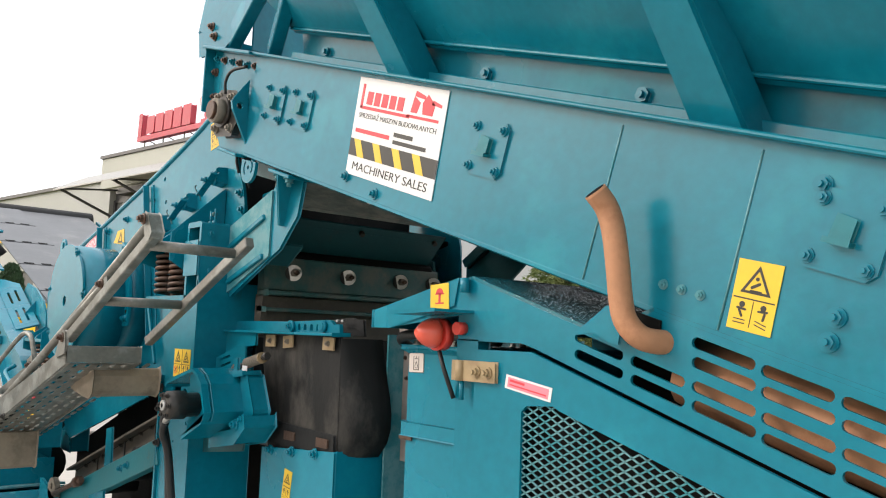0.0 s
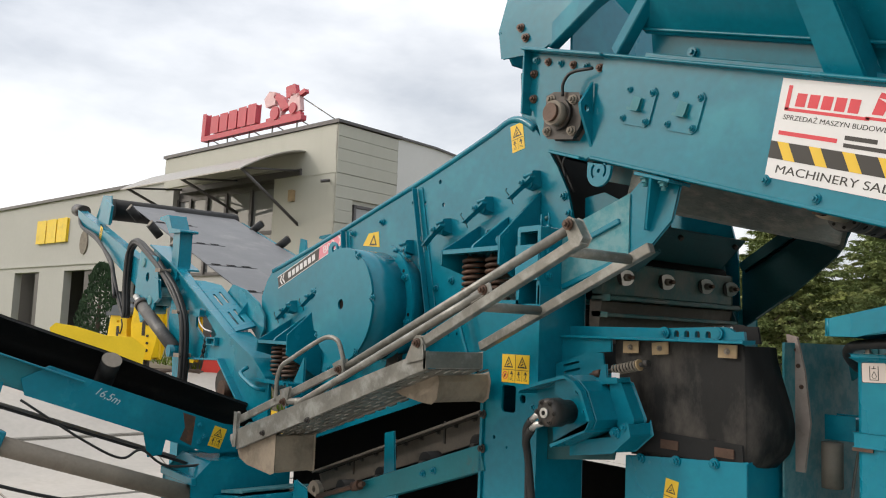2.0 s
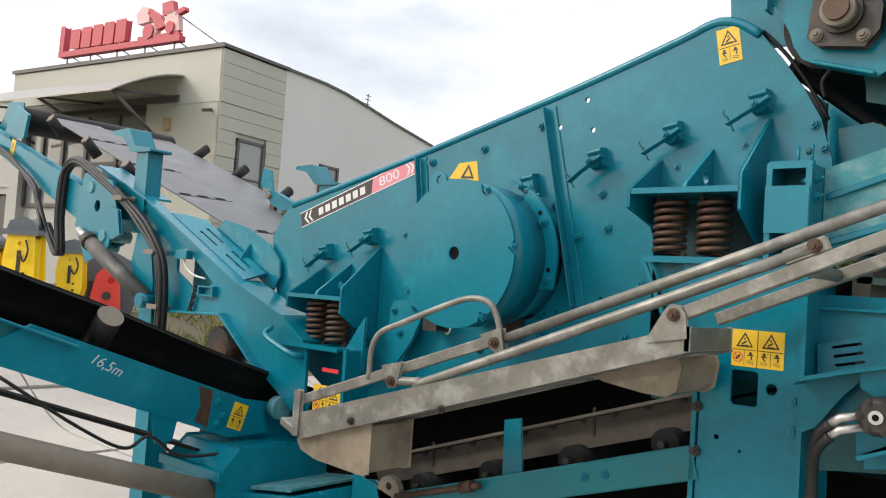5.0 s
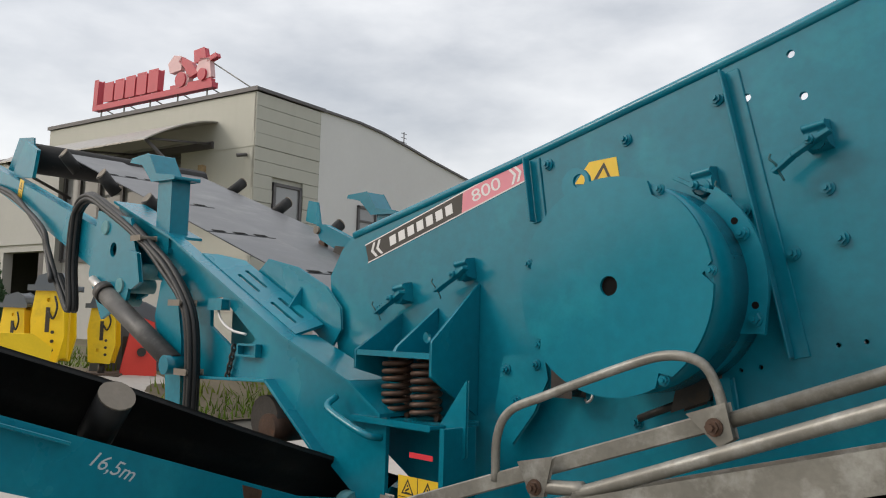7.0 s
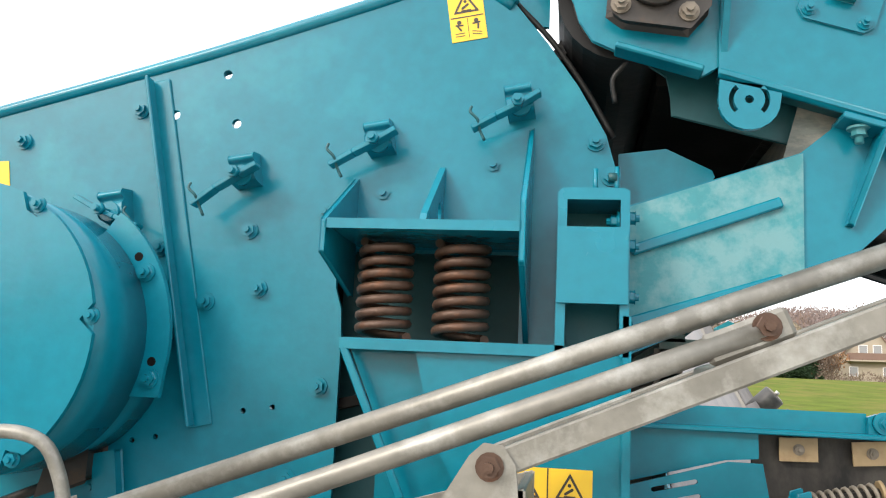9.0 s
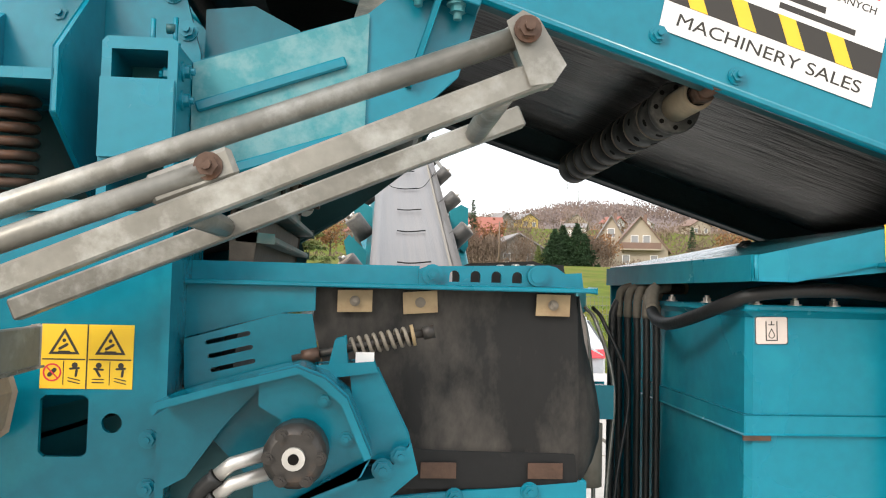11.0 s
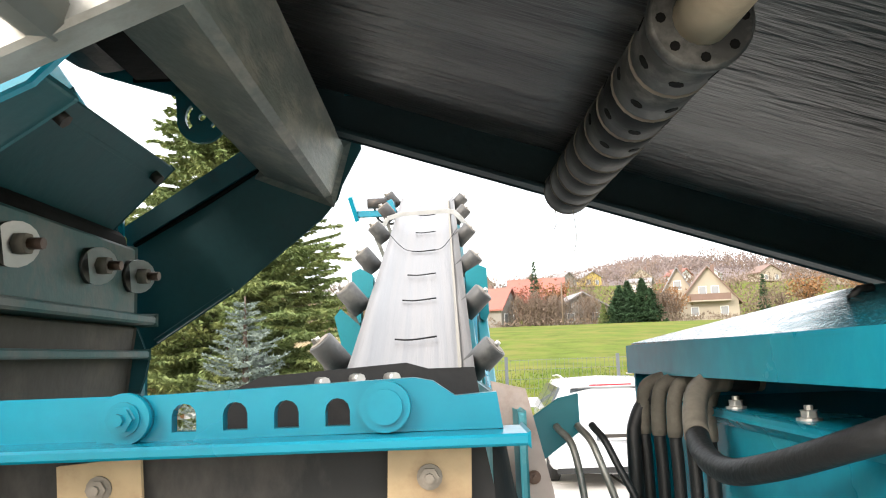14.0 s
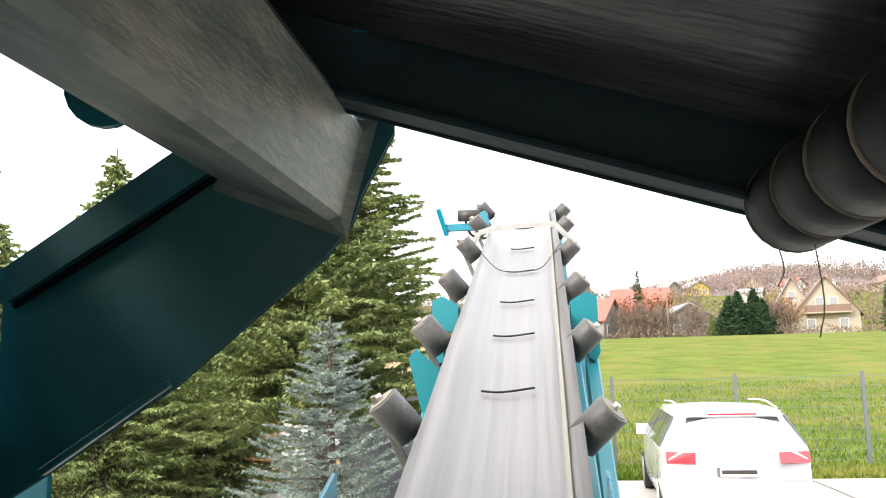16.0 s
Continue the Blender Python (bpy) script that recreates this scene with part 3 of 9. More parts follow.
def clamp_wedge(parent, x, z, flip=False, bend=0.0):
    """A mesh tension clamp: a grooved block on the plate with a flat wedge driven past its bolt and a split pin."""
    y = 2.1
    lean = Matrix.Translation((x + 0.002, y, z)) @ Matrix.Rotation(-0.17, 4, 'Y')
    prof = [(0.0, 0.052), (-0.040, 0.047), (-0.047, 0.040), (-0.046, 0.034), (-0.037, 0.029), (-0.036, 0.023), (-0.045, 0.017), (-0.047, -0.004), (-0.040, -0.010), (-0.012, -0.014), (0.0, -0.016)]
    body = part("tension_clamp", at_pose(prism(prof, "x", -0.027, 0.027, 0.0015), lean), TEAL, parent)
    part("clamp_boss", at_pose(pipe([(0, -0.040, 0.0), (0, -0.052, 0.0)], 0.021, 16), lean), TEAL, body)
    if flip:
        line = [(x - 0.062, z + 0.026), (x - 0.012, z + 0.000), (x + 0.030, z - 0.016), (x + 0.082, z - 0.034)]
    else:
        line = [(x + 0.042, z + 0.020 - bend * 0.2), (x + 0.004, z - 0.004), (x - 0.042, z - 0.028 - bend * 0.3), (x - 0.088, z - 0.054 - bend)]
    bar = None
    for (xa, za), (xb, zb) in zip(line, line[1:]):
        bar = beam((xa, y - 0.066, za), (xb, y - 0.066, zb), 0.010, 0.030, 0.0015, up=(0, 1, 0), bm=bar)
    part("wedge", bar, TEAL, body)
    px, pz = line[-1][0] * 0.75 + line[-2][0] * 0.25, line[-1][1] * 0.75 + line[-2][1] * 0.25
    part("split_pin", pipe(smooth_line([(px - 0.012, y - 0.082, pz + 0.034), (px - 0.014, y - 0.084, pz + 0.022), (px, y - 0.083, pz + 0.008), (px + 0.004, y - 0.070, pz - 0.010), (px + 0.014, y - 0.068, pz - 0.030)], 4), 0.0028, 6), TEAL_SHADED, body)
    part("clamp_nut", pipe([(x, y - 0.078, z - 0.002), (x, y - 0.092, z - 0.002)], 0.0125, 6), TEAL, body)
    part("clamp_stud", pipe([(x, y - 0.05, z - 0.002), (x, y - 0.104, z - 0.002)], 0.007, 10), TEAL, body)


def spring_seat(parent, x0, x1, z, ztop0, ztop1, yf):
    """A welded bracket over a pair of springs: bottom plate, back plate, end gussets and a drilled middle gusset."""
    base = part("spring_bracket", box(x0, x1, yf, 2.1, z, z + 0.012, 0.003), TEAL, parent)
    part("back_plate", prism([(x0 - 0.02, z + 0.012), (x1, z + 0.012), (x1, ztop1), (x0 - 0.02, ztop0)], "y", 2.088, 2.1, 0.003), TEAL, base)
    part("gusset", prism([(yf, z - 0.045), (yf, z + 0.012), (2.094, ztop0), (2.094, z - 0.10)], "x", x0 - 0.01, x0, 0.002), TEAL, base)
    part("gusset", prism([(yf, z - 0.055), (yf, z + 0.05), (2.094, ztop1), (2.094, z - 0.18)], "x", x1, x1 + 0.01, 0.002), TEAL, base)
    xm = (x0 + x1) / 2
    part("gusset", prism([(yf + 0.01, z + 0.012), (yf + 0.02, z + 0.03), (2.085, (ztop0 + ztop1) / 2 - 0.03), (2.088, z + 0.012)], "x", xm - 0.006, xm + 0.006,
                         holes=[disc_poly(2.035, z + 0.06, 0.019, 12)]), TEAL, base)
    return base


def coil(parent, x, y, z0, z1, r=0.045, wire=0.0085, turns=7.5):
    part("coil_spring", spring_bm(x, y, z0, z1, r, wire, turns), SPRING, parent, "rusty brown steel coil spring")


def build_screen_box():
    t = thing("screen_box", (-4.3, YC, 1.2), "teal painted steel vibrating screen box with drum cover, springs and clamps", "screen box", M_GROUP)
    top = [(-5.43, 2.18), (-5.09, 2.262), (-4.64, 2.372), (-4.27, 2.47), (-3.85, 2.582), (-3.46, 2.70), (-3.37, 2.733), (-3.31, 2.742), (-3.25, 2.722), (-3.19, 2.68)]
    side = [(-3.12, 2.59), (-3.055, 2.495), (-3.0, 2.395), (-2.965, 2.27), (-2.955, 2.0), (-2.97, 1.93), (-3.16, 1.93), (-3.16, 2.15), (-3.49, 2.15), (-3.53, 2.12), (-3.527, 2.075),
            (-3.514, 2.035), (-3.51, 1.98), (-3.508, 1.62), (-4.9, 1.22), (-5.40, 1.50), (-5.50, 1.74), (-5.54, 1.87), (-5.565, 2.02), (-5.50, 2.12)]
    holes = [disc_poly(x, z, 0.0105, 10) for x, z in ((-3.80, 2.53), (-3.91, 2.44), (-3.77, 2.42))]
    holes += [disc_poly(x, z, 0.006, 8) for x, z in ((-3.70, 1.825), (-3.64, 1.835), (-3.93, 1.755), (-3.88, 1.765))]
    plate = part("side_plate", prism(top + side, "y", 2.1, 2.112, 0, holes=holes), TEAL, t)
    part("side_plate", prism([(x, z) for x, z in top + side], "y", 3.208, 3.22, 0), TEAL, t)
    lip = [Vector((x, 2.112, z - 0.006)) for x, z in top]
    for y in (2.106, 3.214):
        part("rolled_edge", pipe(smooth_line([(p.x, y, p.z) for p in lip], 3), 0.016, 10), TEAL, t)
    part("crown_plate", prism([(x, z - 0.012) for x, z in top[2:]] + [(x, z - 0.02) for x, z in reversed(top[2:])], "y", 2.112, 2.19, 0), TEAL, t)
    part("edge_seal", pipe(smooth_line([(-3.19, 2.120, 2.690), (-3.11, 2.120, 2.60), (-3.04, 2.120, 2.495), (-2.985, 2.120, 2.395)], 4), 0.006, 8), RUBBER, plate)
    # added dark sheet keeps the sky out of the feed end
    part("feed_curtain", box(-3.315, -3.30, 2.16, far(2.16), 2.20, 2.695, 0.003), RUBBER, t, "added black sheet closing the gap behind the feed end")
    # screen decks and cross tubes between the plates
    for dz in (0.42, 0.75):
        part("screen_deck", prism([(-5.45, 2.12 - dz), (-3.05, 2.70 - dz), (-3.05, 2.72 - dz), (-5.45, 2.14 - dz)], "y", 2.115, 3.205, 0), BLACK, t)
    for x, z in ((-5.2, 1.75), (-4.5, 1.75), (-3.6, 1.98), (-3.15, 2.2)):
        part("cross_tube", pipe([(x, 2.112, z), (x, 3.208, z)], 0.05, 12), TEAL_WORN, t)
    # added backing in the dark teal copy, to give the spring recess its shade
    part("recess_back", box(-3.54, -3.15, 2.20, 2.21, 1.50, 2.17, 0), TEAL_SHADED, t)
    part("recess_cheek", box(-3.158, -3.148, 2.112, 2.20, 1.93, 2.17, 0), TEAL_SHADED, t)
    # stiffeners
    for (xa, za), (xb, zb) in (((-3.955, 2.515), (-3.785, 1.79)), ((-4.585, 2.362), (-4.555, 2.165))):
        a, b = Vector((xa, 2.097, za)), Vector((xb, 2.097, zb))
        bm = beam(a, b, 0.006, 0.05, 0.002, up=(1, 0, 0.2))
        beam(a + Vector((-0.012, -0.022, 0)), b + Vector((-0.012, -0.022, 0)), 0.03, 0.007, 0.002, up=(1, 0, 0.2), bm=bm)
        part("stiffener", bm, TEAL, t)
    # exciter drum cover
    cx, cz = -4.115, 1.95
    notch = []
    for k in range(64):
        a = k * math.tau / 64
        r = 0.263
        for na in (0.12, 1.05, 2.9, 3.75, 5.3):
            if abs(a - na) < 0.07:
                r = 0.238
        notch.append((cx + r * math.cos(a), cz + r * math.sin(a)))
    drum = part("drum_cover", prism(notch, "y", 1.79, 1.80, 0, holes=[disc_poly(cx, cz, 0.024, 16)]), TEAL, t)
    ring = prism(disc_poly(cx, cz, 0.259, 64), "y", 1.80, 1.985, 0)
    for f in ring.faces:
        f.smooth = len(f.verts) == 4
    part("drum_wall", ring, TEAL, drum)
    part("shaft_recess", prism(disc_poly(cx, cz, 0.024, 16), "y", 1.7985, 1.7995, 0), BLACK, drum)
    for a in (0.12, 1.05, 2.9, 3.75, 5.3):
        bolt((cx + 0.256 * math.cos(a), 1.80, cz + 0.256 * math.sin(a)), "-y", 0.010, drum)
    back = prism(disc_poly(cx, cz, 0.25, 48), "y", 1.985, 2.10, 0)
    for f in back.faces:
        f.smooth = len(f.verts) == 4
    part("drum_housing", back, TEAL, drum)
    fl = [(cx + 0.312 * math.cos(-0.33), cz + 0.312 * math.sin(-0.33) - 0.004)] + disc_poly(cx, cz, 0.305, 22, -0.18, 0.95) + disc_poly(cx, cz, 0.258, 22, 0.95, -0.42)
    flange = part("drum_flange", prism(fl, "y", 1.978, 1.990, 0), TEAL, drum)
    for a, r in ((-0.25, 0.283), (0.49, 0.277)):
        bolt((cx + r * math.cos(a), 1.978, cz + r * math.sin(a)), "-y", 0.013, flange)
    for a in (0.62, -0.14):
        # black disc on the flange in place of a drilled hole
        part("bolt_hole", pipe([(cx + 0.277 * math.cos(a), 1.9784, cz + 0.277 * math.sin(a)), (cx + 0.277 * math.cos(a), 1.9774, cz + 0.277 * math.sin(a))], 0.009, 10), BLACK, flange)
    part("lifting_ear", prism(disc_poly(-4.215, 2.205, 0.042, 14), "y", 1.792, 1.802, 0, holes=[disc_poly(-4.205, 2.212, 0.018, 12)]), TEAL, drum)
    # dark opening and bracket under the drum
    part("pocket_block", prism([(-4.075, 1.650), (-3.985, 1.685), (-3.985, 1.735), (-4.06, 1.712)], "y", 2.03, 2.10, 0.006), DARKMETAL, plate)
    part("pocket_stud", pipe([(-4.19, 2.06, 1.615), (-4.07, 2.06, 1.665)], 0.010, 8), DARKMETAL, plate)
    part("pocket_plate", prism([(-3.975, 1.63), (-3.93, 1.645), (-3.945, 1.735), (-3.985, 1.725)], "y", 2.06, 2.09, 0.003), TEAL, plate)
    part("wire_hook", pipe(smooth_line([(-4.335, 2.06, 1.70), (-4.33, 2.05, 1.66), (-4.345, 2.05, 1.645), (-4.36, 2.06, 1.65)], 4), 0.004, 6), ZINC, plate)
    # bolts on the plate
    for x, z in ((-3.99, 2.45), (-4.26, 2.38), (-3.80, 2.04), (-3.72, 2.19), (-3.56, 2.23), (-3.44, 2.27), (-3.55, 1.88), (-3.69, 2.07), (-3.91, 2.15), (-2.99, 2.31),
                 (-3.02, 2.38), (-3.22, 2.33), (-4.53, 2.34), (-5.27, 1.90), (-4.98, 1.86), (-4.56, 2.0), (-4.50, 1.88), (-4.22, 1.60), (-4.0, 1.66), (-5.23, 1.76), (-3.6, 1.7)):
        bolt((x, 2.1, z), "-y", 0.0135, plate, spin=random.random())
    for x, z, fl in ((-5.13, 1.935, False), (-4.84, 2.01, False), (-4.01, 2.215, True), (-3.73, 2.295, False), (-3.45, 2.365, False), (-3.17, 2.44, False)):
        clamp_wedge(plate, x, z, fl, 0.014 if x == -3.73 else 0.0)
    # spring brackets
    a = spring_seat(plate, -3.49, -3.15, 2.16, 2.30, 2.405, 1.885)
    for x in (-3.40, -3.258):
        coil(a, x, 1.985, 1.968, 2.16)
    b = spring_seat(plate, -5.14, -4.80, 1.745, 1.885, 1.98, 1.885)
    for x in (-5.035, -4.90):
        coil(b, x, 1.975, 1.545, 1.745)
    # type plate: dark band with pale blocks, and a faded band with the number
    ang = math.degrees(math.atan2(0.232, 0.73))
    m = face_m(-4.985, 2.0995, 2.218, ang)
    w, h = 0.77, 0.064
    lab = part("type_band", at_pose(flat([[(-w / 2, -h / 2), (w * 0.13, -h / 2), (w * 0.16, h / 2), (-w / 2, h / 2)]], 0, 0.0012), m), PRINT, plate, "black type band with pale lettering blocks")
    part("number_band", at_pose(flat([[(w * 0.13, -h / 2), (w / 2, -h / 2), (w / 2, h / 2), (w * 0.16, h / 2)]], 0, 0.0012), m), PINKPRINT, lab, "faded pink number band")
    part("rim", at_pose(flat([[(-w / 2 - .004, -h / 2 - .004), (w / 2, -h / 2 - .004), (w / 2, -h / 2), (-w / 2 - .004, -h / 2)], [(-w / 2 - .004, h / 2), (w / 2, h / 2), (w / 2, h / 2 + .004), (-w / 2 - .004, h / 2 + .004)]], 0, 0.0012), m), WHITE, lab)
    blocks = []
    for k in range(7):
        x0 = -w * 0.335 + k * 0.048
        blocks.append([(x0, -0.017), (x0 + 0.033, -0.017), (x0 + 0.037, 0.017), (x0 + 0.004, 0.017)])
    for k in range(2):
        x0 = -w * 0.47 + k * 0.03
        blocks.append([(x0, 0.0), (x0 + 0.02, -0.027), (x0 + 0.032, -0.027), (x0 + 0.014, 0.0), (x0 + 0.032, 0.027), (x0 + 0.02, 0.027)])
    for blk in blocks:
        part("lettering_block", at_pose(flat([blk], 0.0012, 0.002), m), WHITE, lab)
    text_mesh("800", 0.058, WHITE, lab, m @ Matrix.Translation((w * 0.285, 0, 0.0016)), width=0.125)
    chev = [[(w * 0.42 + d, -0.026), (w * 0.433 + d, -0.026), (w * 0.455 + d, 0), (w * 0.433 + d, 0.026), (w * 0.42 + d, 0.026), (w * 0.442 + d, 0)] for d in (0, 0.022)]
    for cv in chev:
        part("chevron", at_pose(flat([cv], 0.0012, 0.002), m), WHITE, lab)
    warning_decal(face_m(-3.288, 2.0995, 2.655, 9), 0.074, 0.116, plate)
    d = part("decal", at_pose(flat([[(-0.08, -0.02), (0.075, -0.035), (0.06, 0.045), (-0.03, 0.04)]], 0, 0.0012), face_m(-4.35, 2.0995, 2.29, 0)), YELLOW, plate, "torn yellow sticker")
    part("pictogram", at_pose(prism([(-0.02, -0.022), (0.05, -0.025), (0.02, 0.034)], "z", 0.0012, 0.0018, 0, holes=[[(-0.002, -0.014), (0.036, -0.016), (0.019, 0.018)]]), face_m(-4.35, 2.0995, 2.29, 0)), PRINT, d)
    # back end chute and cross channel
    part("chute_cheek", prism([(-2.97, 2.375), (-2.878, 2.386), (-2.790, 2.342), (-2.785, 2.330), (-2.81, 2.30), (-2.97, 2.2)], "y", 2.17, 2.18, 0.002), TEAL, t)
    lip = part("chute_lip", prism([(-2.895, 2.160), (-2.775, 2.278), (-2.768, 2.271), (-2.888, 2.152)], "y", 2.19, 2.95, 0.002), TEAL_SHADED, t, "dark teal sloping chute lip")
    part("lip_bead", beam((-2.795, 2.30, 2.2515), (-2.795, 2.93, 2.2515), 0.012, 0.012, 0.004), TEAL_SHADED, lip)
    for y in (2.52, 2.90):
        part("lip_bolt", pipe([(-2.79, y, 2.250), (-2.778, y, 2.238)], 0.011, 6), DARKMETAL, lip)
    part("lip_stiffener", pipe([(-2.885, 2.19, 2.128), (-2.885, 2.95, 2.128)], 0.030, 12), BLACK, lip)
    part("end_plate", prism([(-3.0, 2.20), (-2.893, 2.175), (-2.866, 2.015), (-2.828, 1.915), (-2.834, 1.885), (-2.9, 1.70), (-3.0, 1.70)], "y", 2.986, 2.996, 0.002), TEAL_SHADED, t)
    ch = prism([(-2.89, 2.0), (-2.85, 2.0), (-2.85, 2.125), (-2.89, 2.135)], "y", 2.13, 2.98, 0.004)
    chn = part("cross_channel", ch, CHANNEL_DUST, t, "dusty dark green cross channel")
    part("channel_lip", prism([(-2.89, 1.98), (-2.81, 1.98), (-2.81, 1.997), (-2.89, 1.999)], "y", 2.13, 2.98, 0.004), CHANNEL_DUST, chn)
    part("channel_web", prism([(-2.90, 1.82), (-2.87, 1.82), (-2.85, 1.978), (-2.90, 1.978)], "y", 2.13, 2.98, 0.004), CHANNEL_BROWN, chn)
    part("channel_lip", prism([(-2.89, 1.922), (-2.822, 1.918), (-2.822, 1.932), (-2.89, 1.936)], "y", 2.13, 2.98, 0.003), CHANNEL_DUST, chn)
    for y in (2.25, 2.50, 2.765, 2.945):
        spacer = part("spacer", pipe([(-2.85, y, 2.07), (-2.836, y - 0.004, 2.069)], 0.030, 18), DARKMETAL, chn)
        part("washer", pipe([(-2.832, y - 0.002, 2.069), (-2.828, y - 0.006, 2.068)], 0.031, 18), ZINC, spacer)
        part("nut", pipe([(-2.828, y - 0.006, 2.068), (-2.810, y - 0.008, 2.068)], 0.015, 6), DIRTY_STEEL, spacer)
        part("stud", pipe([(-2.810, y - 0.008, 2.068), (-2.790, y - 0.010, 2.067)], 0.008, 8), SPRING, spacer)
    part("rubber_apron", prism([(-2.92, 1.60), (-2.90, 1.60), (-2.875, 1.82), (-2.895, 1.82)], "y", 2.13, 3.0, 0.002), RUBBER, t)
    return t


build_screen_box()


# ---- the frame that carries it ----
def build_frame():
    t = thing("support_frame", (-3.1, YC, 0.0), "teal steel support frame with columns, shelf and bent arms", "machine frame", M_GROUP)
    win = [(-3.165 + 0.008, 1.55), (-3.088 - 0.008, 1.55), (-3.088, 1.558), (-3.088, 1.642), (-3.096, 1.65), (-3.157, 1.65), (-3.165, 1.642), (-3.165, 1.558)]
    outline = [(-3.265, 0.0), (-2.972, 0.0), (-2.972, 1.955), (-3.08, 1.955), (-3.33, 1.955), (-3.29, 1.80), (-3.235, 1.70), (-3.255, 1.63)]
    col = part("column_face", prism(outline, "y", 1.94, 1.95, 0, holes=[win, disc_poly(-3.05, 1.605, 0.0165, 14), disc_poly(-3.2, 1.45, 0.008, 8), disc_poly(-3.13, 1.42, 0.005, 8)]), TEAL, t)
    warning_decal(face_m(-3.093, 1.9395, 1.713, 0), 0.147, 0.105, col, 2)
    part("back_plate", prism([(-3.43, 1.55), (-2.99, 1.66), (-2.99, 1.95), (-3.43, 1.95)], "y", 2.125, 2.135, 0), TEAL, t)
    part("column_flange", box(-2.972, -2.962, 1.925, 2.17, 0.0, 2.02, 0.002), TEAL, t)
    part("column_flange", box(-3.272, -3.262, 1.93, 2.17, 0.0, 1.66, 0.002), TEAL, t)
    part("column_back", box(-3.262, -2.972, 2.16, 2.17, 0.0, 1.66, 0), TEAL_WORN, t)
    part("column", box(-3.26, -2.97, 3.15, 3.38, 0.0, 2.0, 0.004), TEAL_WORN, t)
    for z in (1.61, 1.53, 1.40):
        bolt((-3.26, 1.935, z), "-y", 0.012, col, DARKMETAL)
    for z in (1.58, 1.50):
        bolt((-2.99, 1.94, z), "-y", 0.011, col)
    for a, b in (((-3.46, 1.962), (-3.075, 1.962)),):
        sh = box(a[0], b[0], 1.925, 2.10, 1.952, 1.966, 0.003)
        part("spring_shelf", sh, TEAL, t)
    part("shelf_edge", beam((-3.458, 1.932, 1.955), (-3.34, 1.932, 1.70), 0.014, 0.012, 0.002, up=(0, 1, 0)), TEAL, t)
    part("shelf_web", prism([(-3.455, 1.952), (-2.98, 1.952), (-2.98, 1.68), (-3.335, 1.68)], "y", 1.975, 1.985, 0), TEAL, t)
    # the boxed post beside the springs
    post = prism([(-3.085, 1.955), (-3.073, 1.955), (-3.073, 2.225), (-2.978, 2.225), (-2.978, 1.955), (-2.966, 1.955), (-2.966, 2.238), (-2.975, 2.242), (-3.078, 2.242), (-3.085, 2.235)], "y", 1.925, 2.06, 0.002)
    pst = part("boxed_post", post, TEAL, t)
    part("cover_plate", box(-3.083, -2.970, 1.916, 1.924, 2.044, 2.170, 0.003), TEAL, pst)
    part("post_back", box(-3.073, -2.978, 2.05, 2.056, 1.96, 2.225, 0), TEAL_WORN, pst)
    for x, h in ((-3.022, 0.052), (-2.984, 0.056)):
        pin = part("lock_pin", pipe([(x, 1.985, 2.238), (x, 1.985, 2.242 + h)], 0.0045, 8), TEAL, pst)
        part("pin_collar", pipe([(x, 1.985, 2.240), (x, 1.985, 2.252)], 0.0095, 10), TEAL, pin)
    part("pin_head", pipe([(-2.999, 1.985, 2.278), (-2.984, 1.985, 2.278)], 0.009, 8), TEAL_SHADED, pst)
    bolt((-2.980, 1.965, 2.192), "-x", 0.013, pst)
    for z in (2.06, 2.15, 2.20):
        bolt((-2.966, 1.97, z), "+x", 0.012, pst)
    # bent arms that carry the feeder
    arm = [(-2.966, 2.02), (-2.966, 2.235), (-2.652, 2.34), (-2.592, 2.390), (-2.455, 2.347), (-2.485, 2.235), (-2.595, 2.13), (-2.95, 1.97)]
    a1 = part("bent_arm", prism(arm, "y", 2.045, 2.06, 0.003), TEAL, t)
    part("inset_panel", prism([(-2.962, 1.985), (-2.962, 2.233), (-2.652, 2.338), (-2.655, 2.108)], "y", 2.038, 2.046, 0.002), TEAL_DUST, a1)
    for za, zb in ((2.153, 2.248), (2.022, 2.108)):
        part("rib", beam((-2.955, 2.034, za), (-2.69, 2.034, zb), 0.02, 0.014, 0.003, up=(0, 1, 0)), TEAL, a1)
    part("head_plate", beam((-2.594, 2.045, 2.398), (-2.450, 2.045, 2.353), 0.12, 0.012, 0.002), TEAL, a1)
    lean = Matrix.Translation((-2.523, 0, 2.370)) @ Matrix.Rotation(0.31, 4, 'Y')
    part("gusset", at_pose(prism([(1.985, 0.0), (2.045, 0.0), (2.045, -0.17), (2.03, -0.17)], "x", -0.006, 0.006, 0.002), lean), TEAL, a1)
    part("arm_flange", prism([(-2.600, 2.152), (-2.596, 2.142), (-2.695, 2.078), (-2.70, 2.086)], "y", 2.06, 2.14, 0.002), TEAL_SHADED, a1)
    for x, z in ((-2.562, 2.381), (-2.490, 2.359)):
        bolt((x, 2.012, z), "-z", 0.014, a1, TEAL_DUST)
        part("bolt_shank", pipe([(x, 2.012, z), (x, 2.012, z - 0.030)], 0.008, 8), TEAL_DUST, a1)
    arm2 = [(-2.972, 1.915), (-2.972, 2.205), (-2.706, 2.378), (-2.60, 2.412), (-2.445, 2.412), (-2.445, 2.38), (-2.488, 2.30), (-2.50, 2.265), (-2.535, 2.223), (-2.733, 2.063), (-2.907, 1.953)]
    a2 = part("bent_arm", prism(arm2, "y", 3.262, 3.274, 0.002), TEAL_SHADED, t, "shade-darkened teal bent arm with rust along its lower edge")
